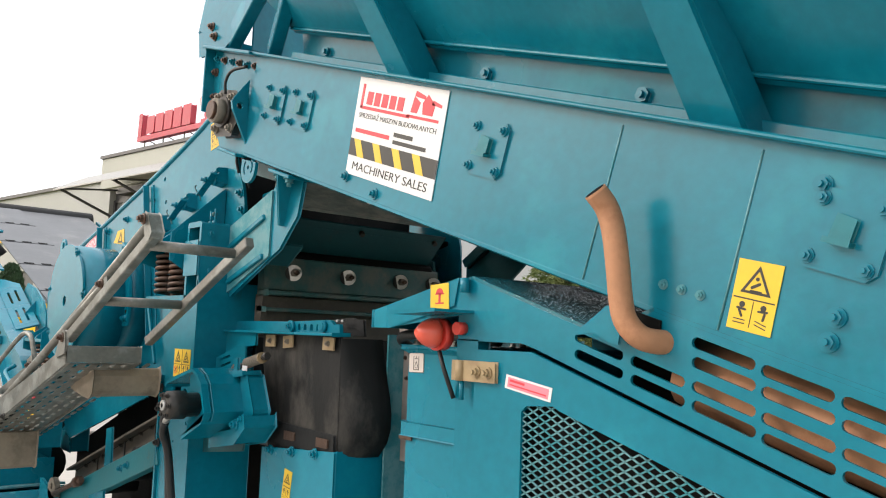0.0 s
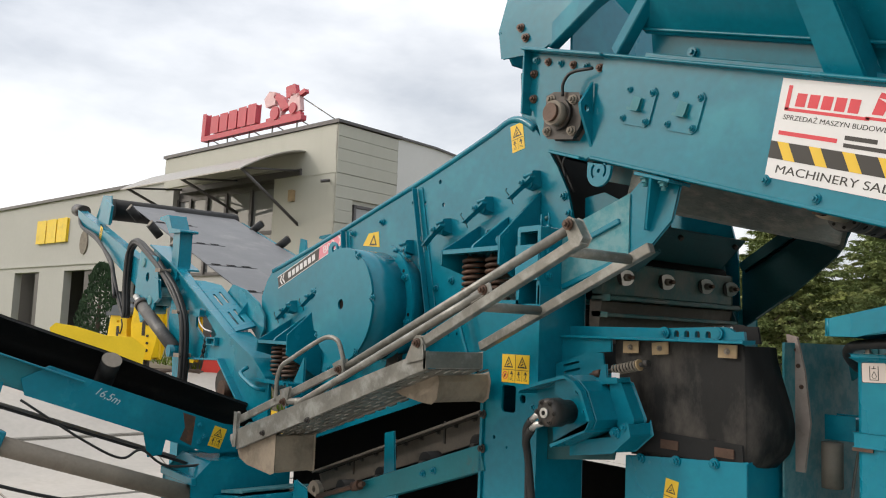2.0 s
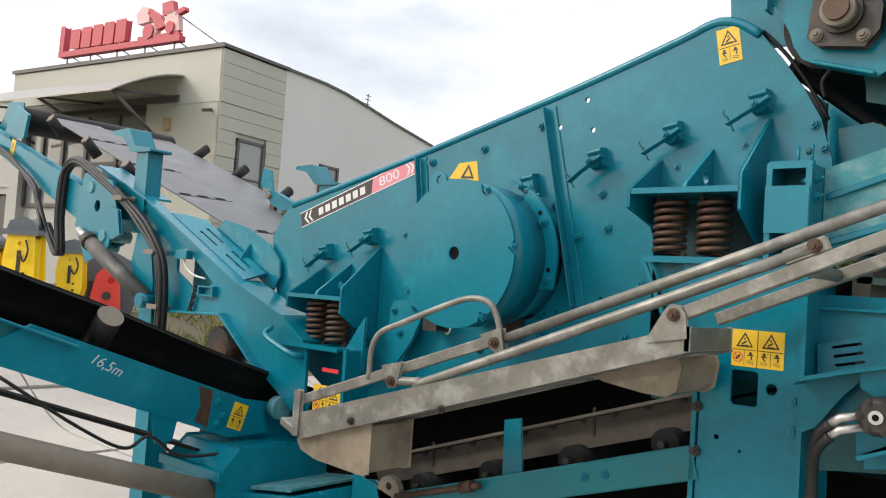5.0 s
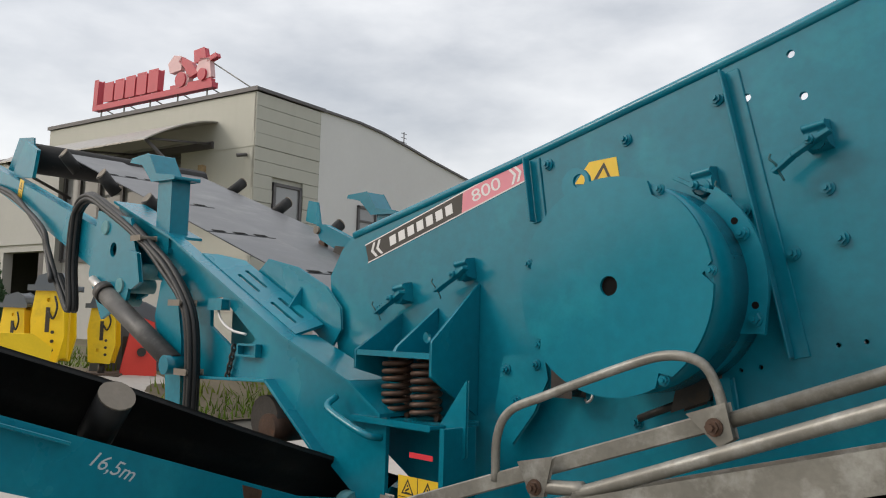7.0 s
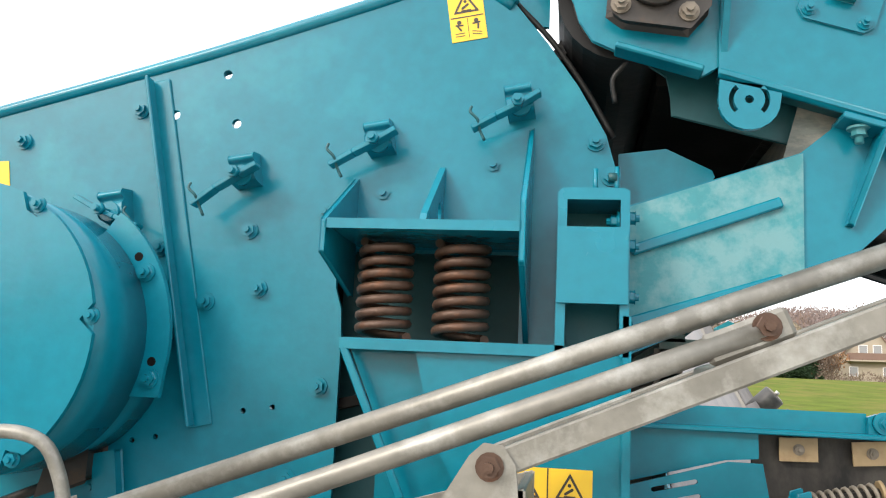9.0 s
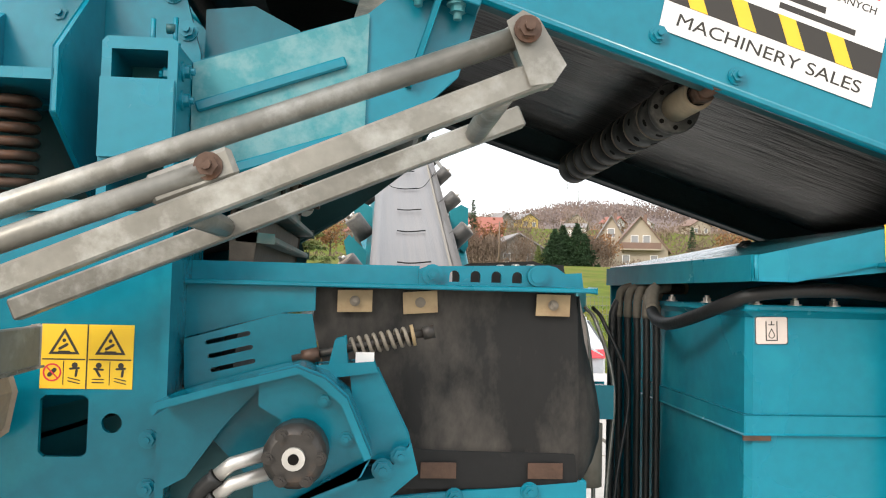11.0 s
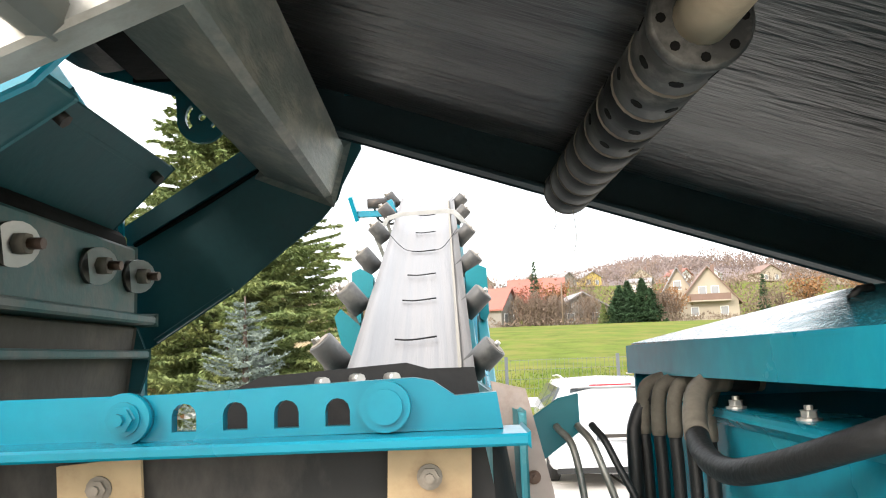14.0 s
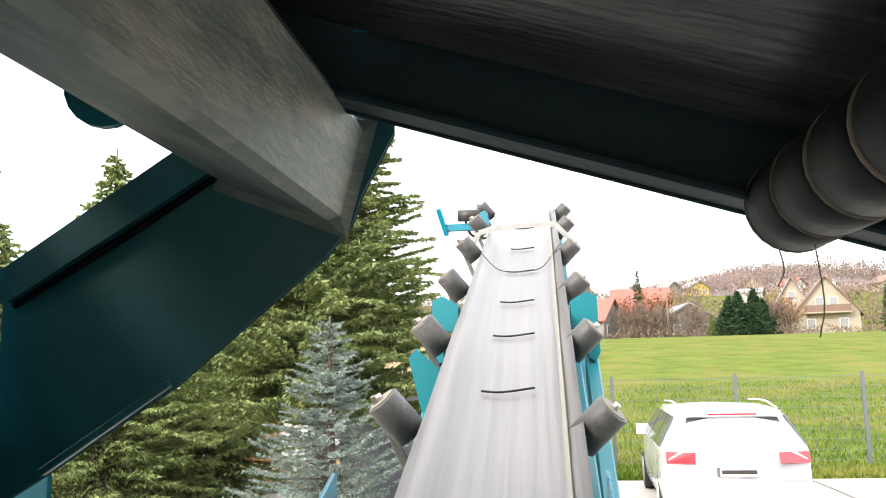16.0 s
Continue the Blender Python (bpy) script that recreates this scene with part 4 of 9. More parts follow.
    part("fold", prism([(-2.975, 2.207), (-2.70, 2.380), (-2.665, 2.345), (-2.955, 2.175)], "y", 3.236, 3.260, 0.002), TEAL_SHADED, a2)
    # black bead draws the shadow line along the fold
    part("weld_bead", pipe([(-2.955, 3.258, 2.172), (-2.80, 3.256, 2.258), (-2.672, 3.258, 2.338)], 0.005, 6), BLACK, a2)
    part("edge_stiffener", beam((-2.905, 3.255, 1.957), (-2.735, 3.255, 2.067), 0.014, 0.010, 0.002), TEAL_SHADED, a2)
    cb = bmesh.new()
    section = [(-2.671, 2.324), (-2.514, 2.260), (-2.477, 2.392), (-2.634, 2.456)]
    prism(section, "y", 2.06, 3.262, 0.012, bm=cb)
    part("cross_beam", cb, SCRAPED, t, "square cross beam with scraped dusty paint")
    # chassis rails and lower cross members
    for y in (2.12, 3.05):
        part("chassis_rail", box(-5.6, 1.5, y, y + 0.12, 0.55, 0.80, 0.006), TEAL, t)
    for x in (-5.3, -4.0, -1.6, 0.6):
        part("cross_member", box(x, x + 0.14, 2.12, 3.17, 0.56, 0.78, 0.005), TEAL_WORN, t)
    for x in (-4.9, 0.4):
        for y in (2.05, 3.0):
            part("jack_leg", box(x, x + 0.16, y, y + 0.16, 0.06, 0.60, 0.006), TEAL, t)
            part("foot_plate", box(x - 0.09, x + 0.25, y - 0.08, y + 0.24, 0.0, 0.06, 0.006), DIRTY_STEEL, t)
    return t


build_frame()


# ---- lower collecting conveyor, seen under the walkway ----
def build_collector():
    t = thing("collecting_conveyor", (-4.0, YC, 0.9), "dusty steel collecting conveyor slung under the screen box", "conveyor", M_GROUP)
    web = prism([(-4.75, 1.06), (-3.28, 1.555), (-3.28, 1.455), (-4.70, 0.985)], "y", 2.10, 2.115, 0.003)
    beam((-4.75, 2.075, 1.075), (-3.28, 2.075, 1.565), 0.05, 0.012, 0.002, bm=web)
    w = part("side_channel", web, CHANNEL_BROWN, t)
    for k in range(11):
        x = -4.58 + k * 0.12
        z = 1.06 + (x + 4.75) * 0.337
        bolt((x, 2.10, z), "-y", 0.010, w, DARKMETAL)
        if k % 3 == 1:
            part("joint_strap", box(x + 0.04, x + 0.05, 2.094, 2.10, z - 0.045, z + 0.05, 0), DARKMETAL, w)
    part("side_channel", prism([(-4.75, 1.06), (-3.28, 1.555), (-3.28, 1.455), (-4.70, 0.985)], "y", 3.20, 3.215, 0.003), DIRTY_STEEL, t)
    part("belt", prism([(-4.9, 0.985), (-3.0, 1.62), (-3.0, 1.63), (-4.9, 0.995)], "y", 2.16, 3.16, 0), RUBBER, t)
    for k in range(4):
        x = -4.42 + k * 0.34
        z = 0.93 + (x + 4.75) * 0.337
        r = part("idler_roller", pipe([(x, 2.03, z), (x, 2.30, z)], 0.048, 16), RUBBER, t)
        part("axle", pipe([(x, 2.0, z), (x, 2.03, z)], 0.012, 8), DARKMETAL, r)
    # teal lower rail with adjusting screw and hangers
    rail = part("lower_rail", beam((-4.50, 1.955, 0.955), (-3.26, 1.955, 1.365), 0.05, 0.10, 0.004), TEAL_WORN, t)
    part("hanger", prism([(-3.985, 1.18), (-3.905, 1.20), (-3.925, 1.385), (-3.99, 1.37)], "y", 1.985, 1.995, 0.002), TEAL, rail)
    part("guard_flap", prism([(-3.99, 0.98), (-3.80, 1.03), (-3.80, 1.13), (-3.98, 1.08)], "y", 1.925, 1.935, 0.002), TEAL, rail)
    part("adjusting_screw", pipe([(-4.42, 1.90, 1.02), (-4.02, 1.90, 1.145)], 0.012, 8), SPRING, rail)
    part("screw_nut", pipe([(-4.10, 1.90, 1.12), (-4.05, 1.90, 1.137)], 0.024, 6), SPRING, rail)
    part("bearing_lug", prism(disc_poly(-4.46, 1.03, 0.06, 14), "y", 1.90, 1.925, 0.004, holes=[disc_poly(-4.46, 1.05, 0.016, 10)]), DIRTY_STEEL, rail)
    for x in (-3.62, -3.55):
        bolt((x, 1.93, 1.25 + (x + 3.62) * 0.33), "-y", 0.011, rail)
    deck = part("deck_plate", prism([(-5.55, 0.86), (-4.72, 0.99), (-4.66, 0.93), (-4.66, 0.78), (-5.55, 0.70)], "y", 1.62, 2.10, 0.006), TEAL, t)
    part("deck_top", prism([(-5.5, 0.885), (-4.75, 1.0), (-4.75, 1.012), (-5.5, 0.897)], "y", 1.66, 2.05, 0.002), TEAL_DUST, deck)
    part("hopper_wall", prism([(-4.66, 1.06), (-4.30, 0.98), (-4.0, 0.70), (-4.66, 0.70)], "y", 1.90, 1.915, 0.002), TEAL, t)
    # two added black sheets fill the unlit space beneath, hiding bright ground
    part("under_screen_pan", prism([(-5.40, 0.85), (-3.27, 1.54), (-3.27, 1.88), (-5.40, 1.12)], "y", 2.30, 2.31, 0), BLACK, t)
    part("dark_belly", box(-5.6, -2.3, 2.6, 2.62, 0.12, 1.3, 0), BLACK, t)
    return t


build_collector()


# ---- walkway ----
def build_walkway():
    t = thing("walkway", (-3.9, 1.7, 1.2), "galvanised steel access walkway with folded tube handrails, bolted beside the screen", "walkway", M_GROUP)
    y0, y1 = 1.53, 1.79
    L, R = Vector((-4.57, 0, 1.295)), Vector((-3.115, 0, 1.742))
    s = (R - L)
    str_poly = [(L.x, L.z + 0.045), (R.x, R.z + 0.028), (R.x, R.z - 0.030), (L.x, L.z - 0.045)]
    for y in (y0, y1 - 0.012):
        part("stringer", prism(str_poly, "y", y, y + 0.012, 0.003), GALV, t)
    part("end_plate", box(R.x - 0.008, R.x + 0.004, y0, y1, R.z - 0.030, R.z + 0.028, 0.002), GALV, t)
    # tread planks with rows of slots
    tiltm = Matrix.Translation((L.x, 0, L.z - 0.035)) @ Matrix.Rotation(-math.atan2(s.z, s.x), 4, "Y")
    n = 6
    length = s.length / n
    slots = []
    for i in range(3):
        for j in range(7):
            slots.append(slot_poly(0.035 + i * 0.085, 0.04 + j * 0.042, 0.075 + i * 0.085, 0.04 + j * 0.042, 0.016, 4))
    proto = prism([(0.003, 0.012), (length - 0.003, 0.012), (length - 0.003, y1 - y0 - 0.012), (0.003, y1 - y0 - 0.012)], "z", 0, 0.004, 0, holes=slots)
    me = bpy.data.meshes.new("tread")
    proto.to_mesh(me)
    proto.free()
    me.materials.append(GALV)
    for k in range(n):
        obj("tread", me, None, t, m=tiltm @ Matrix.Translation((k * length, y0, 0)))
    # left post and toe bar
    part("post", box(-4.60, -4.572, y0 - 0.008, y0 + 0.01, 1.26, 1.42, 0.003), GALV, t)
    part("toe_plate", beam((-4.585, y0 + 0.01, 1.275), (-4.72, y0 + 0.06, 1.285), 0.05, 0.03, 0.004), GALV, t)
    part("handrail_bar", beam((-4.585, 1.545, 1.385), (-3.745, 1.60, 1.685), 0.012, 0.036, 0.003), GALV, t)
    part("handrail_tube", pipe([(-3.755, 1.60, 1.675), (-2.452, 1.547, 2.158)], 0.0150, 14), GALV, t)
    lower = smooth_line([(-4.135, 1.55, 1.51), (-4.02, 1.55, 1.522), (-3.93, 1.55, 1.548), (-2.83, 1.547, 1.975)], 5)
    part("handrail_tube", pipe(lower, 0.0150, 14), GALV, t)
    part("flattened_end", beam((-2.90, 1.545, 1.945), (-2.80, 1.545, 1.987), 0.014, 0.040, 0.006), GALV, t)
    hoop = smooth_line([(-4.265, 1.565, 1.50), (-4.262, 1.565, 1.60), (-4.225, 1.565, 1.66), (-4.13, 1.565, 1.70), (-3.93, 1.565, 1.775), (-3.84, 1.568, 1.80), (-3.775, 1.575, 1.79), (-3.745, 1.58, 1.745), (-3.735, 1.59, 1.69)], 5)
    part("handrail_hoop", pipe(hoop, 0.0100, 10), GALV, t)
    part("rail_beam", beam((-3.155, 1.545, 1.795), (-2.415, 1.545, 2.115), 0.030, 0.034, 0.003), GALV, t)
    part("rail_beam", beam((-3.17, 1.835, 1.79), (-2.40, 1.835, 2.118), 0.030, 0.034, 0.003), GALV, t)
    for x, z in ((-2.475, 2.085), (-2.86, 1.925)):
        part("cross_tube", pipe([(x, 1.55, z), (x, 1.83, z)], 0.0165, 10), GALV, t)
    part("end_bracket", prism([(-2.472, 2.168), (-2.455, 2.180), (-2.437, 2.172), (-2.403, 2.118), (-2.416, 2.098), (-2.442, 2.093), (-2.457, 2.13)], "y", 1.525, 1.565, 0.003), GALV, t)
    part("hinge_lug", prism([(-3.225, 1.725), (-3.175, 1.808), (-3.16, 1.822), (-3.138, 1.820), (-3.124, 1.80), (-3.118, 1.745)], "y", 1.522, 1.534, 0.003), GALV, t)
    part("lug", prism([(-4.175, 1.555), (-4.09, 1.575), (-4.11, 1.495), (-4.14, 1.49)], "y", 1.535, 1.547, 0.003), GALV, t)
    part("lug", prism([(-3.80, 1.69), (-3.73, 1.715), (-3.715, 1.655), (-3.74, 1.64)], "y", 1.575, 1.60, 0.003), GALV, t)
    for x, y, z in ((-2.45, 1.52, 2.158), (-2.83, 1.538, 1.978), (-3.152, 1.522, 1.798), (-3.748, 1.575, 1.672), (-4.13, 1.535, 1.51)):
        bolt((x, y, z), "-y", 0.012, t, SPRING)
    for x in (-4.3, -3.9):
        bolt((x, y0, 1.385 + (x + 4.3) * 0.245 - 0.03), "-y", 0.010, t, DARKMETAL)
    # folded brackets that carry it
    part("carrying_bracket", prism([(-3.46, 1.615), (-3.20, 1.69), (-3.19, 1.66), (-3.20, 1.60), (-3.225, 1.582), (-3.29, 1.585), (-3.41, 1.60)], "y", 1.65, 1.90, 0.006), TAN_STEEL, t, "tan dusty bent bracket")
    part("carrying_bracket", prism([(-4.60, 1.235), (-4.23, 1.35), (-4.23, 1.19), (-4.26, 1.18), (-4.50, 1.19), (-4.58, 1.21)], "y", 1.555, 1.76, 0.006), TAN_STEEL, t, "tan dusty folded bracket")
    return t


build_walkway()


# ---- feeder and hopper ----
SL = -0.3215


def ftop(x):
    return 2.837 + SL * (x + 2.73)


def fbot(x):
    return 2.447 + SL * (x + 2.69)


def inspection_plate(parent, x, z, s=0.135):
    m = face_m(x, 1.9945, z, math.degrees(math.atan(SL)))
    a = s / 2
    poly = [(-a + 0.015, -a), (a - 0.015, -a), (a, -a + 0.015), (a, a - 0.015), (a - 0.015, a), (-a + 0.015, a), (-a, a - 0.015), (-a, -a + 0.015)]
    p = part("inspection_plate", at_pose(prism(poly, "z", 0, 0.006, 0.001), m), TEAL, parent)
    clip = prism([(-0.022, -0.02), (0.022, -0.02), (0.022, -0.012), (-0.022, -0.012)], "z", 0.006, 0.03, 0.001)
    prism([(-0.016, -0.012), (0.016, -0.012), (0.018, 0.024), (-0.012, 0.028)], "z", 0.006, 0.02, 0.002, bm=clip)
    part("latch", at_pose(clip, m), TEAL_WORN, p)
    for sx in (-1, 1):
        for sy in (-1, 1):
            q = m @ Vector((sx * (a - 0.018), sy * (a - 0.018), 0.006))
            bolt(q, "-y", 0.0095, p)


def build_feeder():
    t = thing("feeder_conveyor", (-1.0, YC, 1.4), "sloping teal belt feeder with side plates, bearing and worn underside belt", "conveyor", M_GROUP)
    xe = 1.3
    ff = lambda y: 5.155 - y  # mirrors in the feeder's own middle plane
    body = [(-2.735, ftop(-2.735)), (xe, ftop(xe)), (xe, fbot(xe)), (-2.80, fbot(-2.80)), (-2.80, 2.560)]
    side = part("side_plate", prism(body, "y", 1.995, 2.007, 0.003), TEAL, t)
    head = [(-3.125, 2.950), (-2.735, 2.830), (-2.80, 2.500), (-2.83, 2.482), (-2.985, 2.532), (-3.03, 2.554), (-3.055, 2.594), (-3.065, 2.630), (-3.085, 2.672), (-3.10, 2.712), (-3.140, 2.745)]
    part("head_plate", prism(head, "y", 2.005, 2.017, 0.003), TEAL, side)
    part("head_rim", beam((-3.13, 1.985, 2.962), (-2.72, 1.985, 2.836), 0.07, 0.012, 0.003), TEAL, side)
    part("head_rim", beam((-3.122, 1.99, 2.955), (-3.128, 1.99, 2.700), 0.055, 0.010, 0.002, up=(1, 0, 0)), TEAL, side)
    part("head_rim", beam((-2.990, 2.0, 2.532), (-2.832, 2.0, 2.482), 0.05, 0.012, 0.003), TEAL, side)
    # far plate and its bottom flange carry the feeder's shade in their colour
    fs = part("side_plate", prism(body, "y", ff(2.007), ff(1.995), 0.003), FEEDER_SHADE, t)
    part("head_plate", prism(head, "y", ff(2.017), ff(2.005), 0.003), TEAL_WORN, fs)
    for s, y in ((side, 2.03), (fs, ff(2.03))):
        part("bottom_flange", beam((-2.80, y, fbot(-2.80) + 0.004), (xe, y, fbot(xe) + 0.004), 0.055, 0.010, 0.003), TEAL_SHADED if y < 2.5 else FEEDER_SHADE, s)
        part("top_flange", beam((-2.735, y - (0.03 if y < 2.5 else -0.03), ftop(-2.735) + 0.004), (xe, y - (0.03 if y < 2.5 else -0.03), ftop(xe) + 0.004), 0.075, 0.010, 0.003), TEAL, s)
    part("bent_edge", pipe([(-2.80, 2.008, fbot(-2.80) + 0.006), (xe, 2.008, fbot(xe) + 0.006)], 0.0135, 10), TEAL, side)
    part("inner_skirt", prism([(-2.938, 2.548), (-2.885, 2.510), (-2.877, 2.470), (-2.875, 2.432), (-2.639, 2.368), (-2.594, 2.444), (-2.60, 2.490), (-2.93, 2.590)], "y", 2.085, 2.095, 0.002), TEAL_SHADED, t)
    part("head_cable", pipe(smooth_line([(-3.07, 2.03, 2.69), (-3.062, 2.035, 2.622), (-3.035, 2.045, 2.570), (-2.985, 2.05, 2.540), (-2.965, 2.05, 2.528), (-2.99, 2.06, 2.495), (-2.985, 2.07, 2.45)], 5), 0.0055, 7), HOSE, t)
    # weld seams
    for xa, xb in ((-1.10, -1.20), (-0.795, -0.885)):
        part("weld_seam", pipe([(xa, 1.994, ftop(xa) - 0.02), (xb, 1.994, fbot(xb) + 0.01)], 0.0022, 5), TEAL_DUST, side)
    for x, z in ((-2.585, 2.630), (-2.40, 2.575), (-1.505, 2.305), (-0.655, 2.035)):
        inspection_plate(side, x, z)
    for k in range(3):
        bolt((-1.00 + k * 0.04, 1.995, 1.962 - k * 0.011), "-y", 0.007, side, TEAL_DUST)
    for x, z in ((-0.69, 2.12), (-0.672, 1.900), (-0.685, 1.860), (-0.58, 1.865), (-2.12, 2.315), (-1.97, 2.245)):
        bolt((x, 1.995, z), "-y", 0.012, side)
    # bearing, cable and guide
    b = prism([(-3.0, 2.600), (-2.975, 2.580), (-2.86, 2.562), (-2.828, 2.60), (-2.822, 2.66), (-2.835, 2.715), (-2.955, 2.742), (-2.985, 2.735)], "y", 1.965, 2.005, 0.008)
    brg = part("bearing_block", b, DARKMETAL, t, "greasy dark flange bearing")
    for x, z in ((-2.965, 2.722), (-2.855, 2.700), (-2.982, 2.603), (-2.86, 2.585)):
        bolt((x, 1.965, z), "-y", 0.013, brg, DIRTY_STEEL)
    part("bearing_ring", pipe([(-2.918, 1.965, 2.655), (-2.918, 1.950, 2.655)], 0.058, 24), DARKMETAL, brg)
    part("bearing_cap", pipe([(-2.918, 1.952, 2.655), (-2.918, 1.918, 2.655)], 0.046, 24), DIRTY_STEEL, brg)
    part("shaft_end", pipe([(-2.918, 1.92, 2.655), (-2.918, 1.905, 2.655)], 0.034, 18), SPRING, brg)
    part("grease_line", pipe(smooth_line([(-2.90, 1.955, 2.720), (-2.895, 1.95, 2.765), (-2.86, 1.955, 2.800), (-2.77, 1.97, 2.800)], 6), 0.006, 6), HOSE, brg)
    for k in range(6):
        bolt((-3.09 + k * 0.065, 2.005, 2.912 - k * 0.021), "-y", 0.011, side, SPRING if k % 2 else TEAL)
    for z in (2.86, 2.76):
        bolt((-3.10, 2.005, z), "-y", 0.012, side, SPRING)
    part("head_gusset", prism([(1.995, 2.76), (1.93, 2.67), (1.935, 2.64), (1.995, 2.52)], "x", -2.80, -2.788, 0.002, holes=[disc_poly(1.962, 2.655, 0.013, 10)]), TEAL, side)
    # hanging lugs, near and far
    for y0, y1, p, mm, cx, cz, tip in ((1.990, 2.002, side, TEAL, -2.752, 2.424, [(-2.803, 2.465), (-2.696, 2.438)]),
                                       (ff(2.017), ff(2.005), fs, TEAL_WORN, -2.770, 2.425, [(-2.828, 2.515), (-2.712, 2.478)])):
        lug = tip + disc_poly(cx, cz, 0.054, 12, 0.0 if y0 < 2.5 else 0.2, -math.pi - 0.1)
        arc = [disc_poly(cx, cz + 0.003, 0.036, 7, a0, a1) + disc_poly(cx, cz + 0.003, 0.027, 7, a1, a0) for a0, a1 in ((2.3, 3.9), (-0.8, 0.8))]
        part("hanging_lug", prism(lug, "y", y0, y1, 0, holes=arc + [disc_poly(cx, cz + 0.003, 0.008, 8)]), mm, p)
    # belt, pulleys, discs under the belt
    off = 0.085
    x0 = -2.93
    part("return_belt", prism([(x0, fbot(x0) + off), (xe, fbot(xe) + off), (xe, fbot(xe) + off + 0.012), (x0, fbot(x0) + off + 0.012)], "y", 2.05, ff(2.05), 0), BELT_DARK, t, "dark worn rubber belt underside")
    part("carrying_belt", prism([(x0, ftop(x0) - 0.07), (xe, ftop(xe) - 0.07), (xe, ftop(xe) - 0.058), (x0, ftop(x0) - 0.058)], "y", 2.05, ff(2.05), 0), BELT_DARK, t)
    pul = prism(disc_poly(-2.965, 2.66, 0.135, 28), "y", 2.04, ff(2.04), 0)
    part("head_pulley", pul, RUBBER, t)
    part("scraper", prism([(-3.13, 2.560), (-3.11, 2.560), (-3.05, 2.640), (-3.06, 2.670)], "y", 2.16, ff(2.06), 0.003), RUBBER, t)
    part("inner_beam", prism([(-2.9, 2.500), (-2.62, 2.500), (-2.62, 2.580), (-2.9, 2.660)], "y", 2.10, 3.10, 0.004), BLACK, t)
    # return roller of rubber discs
    rx, rz = -2.0, 2.235
    part("roller_shaft", pipe([(rx, 2.0, rz), (rx, ff(2.0), rz)], 0.017, 12), SPRING, t)
    rol = part("roller_hub", pipe([(rx, 2.10, rz), (rx, 2.26, rz)], 0.031, 18), SLEEVE, t, "stained cream end sleeve of the roller")
    part("roller_nut", pipe([(rx, 2.060, rz), (rx, 2.095, rz)], 0.024, 6), SPRING, rol)
    part("sleeve_bore", pipe([(rx, 2.0985, rz), (rx, 2.102, rz)], 0.024, 16), BLACK, rol)
    ny = 9
    for k in range(ny):
        ya = 2.24 + k * 0.097
        prof = [(ya, 0.042), (ya + 0.006, 0.050), (ya + 0.086, 0.050), (ya + 0.092, 0.043)]
        disc = part("rubber_disc", pipe([(rx, y, rz) for y, _ in prof], [r for _, r in prof], 24), DUSTY_RUBBER if k < 2 else RUBBER, t)
        if k < 4:
            for q in range(7):
                a = q * math.tau / 7 + k * 0.45
                # black plugs paint the dark of the bores
                part("bore", pipe([(rx + 0.0503 * math.cos(a), ya + 0.05, rz + 0.0503 * math.sin(a)), (rx + 0.046 * math.cos(a), ya + 0.05, rz + 0.046 * math.sin(a))], 0.0085, 8), BLACK, disc)
        part("steel_band", pipe([(rx, ya + 0.0930, rz), (rx, ya + 0.0942, rz)], 0.0508, 24), DIRTY_STEEL, disc)
    for k in range(8):
        a = k * math.tau / 8
        part("face_bore", pipe([(rx + 0.043 * math.cos(a), 2.2235, rz + 0.043 * math.sin(a)), (rx + 0.043 * math.cos(a), 2.2212, rz + 0.043 * math.sin(a))], 0.0055, 8), BLACK, rol)
    part("end_flange", pipe([(rx, 2.222, rz), (rx, 2.226, rz), (rx, 2.238, rz), (rx, 2.242, rz)], [0.052, 0.0555, 0.0555, 0.052], 28), DUSTY_RUBBER, rol)
    for dx, dy, ln in ((0.0, 3.06, 0.11), (-0.04, 3.04, 0.05)):
        part("loose_thread", pipe(smooth_line([(rx + dx, dy, rz - 0.05), (rx + dx + 0.004, dy, rz - 0.05 - ln * 0.5), (rx + dx - 0.003, dy, rz - 0.05 - ln * 0.8)], 3), 0.0008, 5), CREAM, rol)
    for x in (-1.2, -0.4, 0.4):
        part("return_roller", pipe([(x, 2.02, fbot(x) + 0.03), (x, ff(2.02), fbot(x) + 0.03)], 0.045, 14), RUBBER, t)
    part("cross_tie", box(-2.46, -2.40, 2.03, ff(2.03), fbot(-2.43) + 0.10, fbot(-2.43) + 0.15, 0.003), TEAL_WORN, t)
    # sales board, its maker's marks as plain shapes
    ang = math.degrees(math.atan(SL))
    m = face_m(-1.885, 1.9935, 2.403, ang + 0.3)
    w, h = 0.43, 0.288
    sh = 0.028
    sk = lambda u, v: (u - sh * v / h + 0.0, v)
    rect = lambda u0, v0, u1, v1: [sk(u0, v0), sk(u1, v0), sk(u1, v1), sk(u0, v1)]
    bd = part("sales_board", at_pose(flat([rect(-w / 2, -h / 2, w / 2, h / 2)], 0, 0.002), m), WHITE, t, "white sales board with red marks and hazard stripes")
    reds = []
    lx = -w / 2 + 0.022
    reds.append([sk(lx, 0.055), sk(lx + 0.012, 0.055), sk(lx + 0.014, 0.125), sk(lx + 0.002, 0.125)])
    reds.append(rect(lx, 0.052, lx + 0.25, 0.061))
    for k in range(5):
        u = lx + 0.030 + k * 0.039
        reds.append([sk(u, 0.067), sk(u + 0.030, 0.067), sk(u + 0.033, 0.105), sk(u + 0.003, 0.105)])
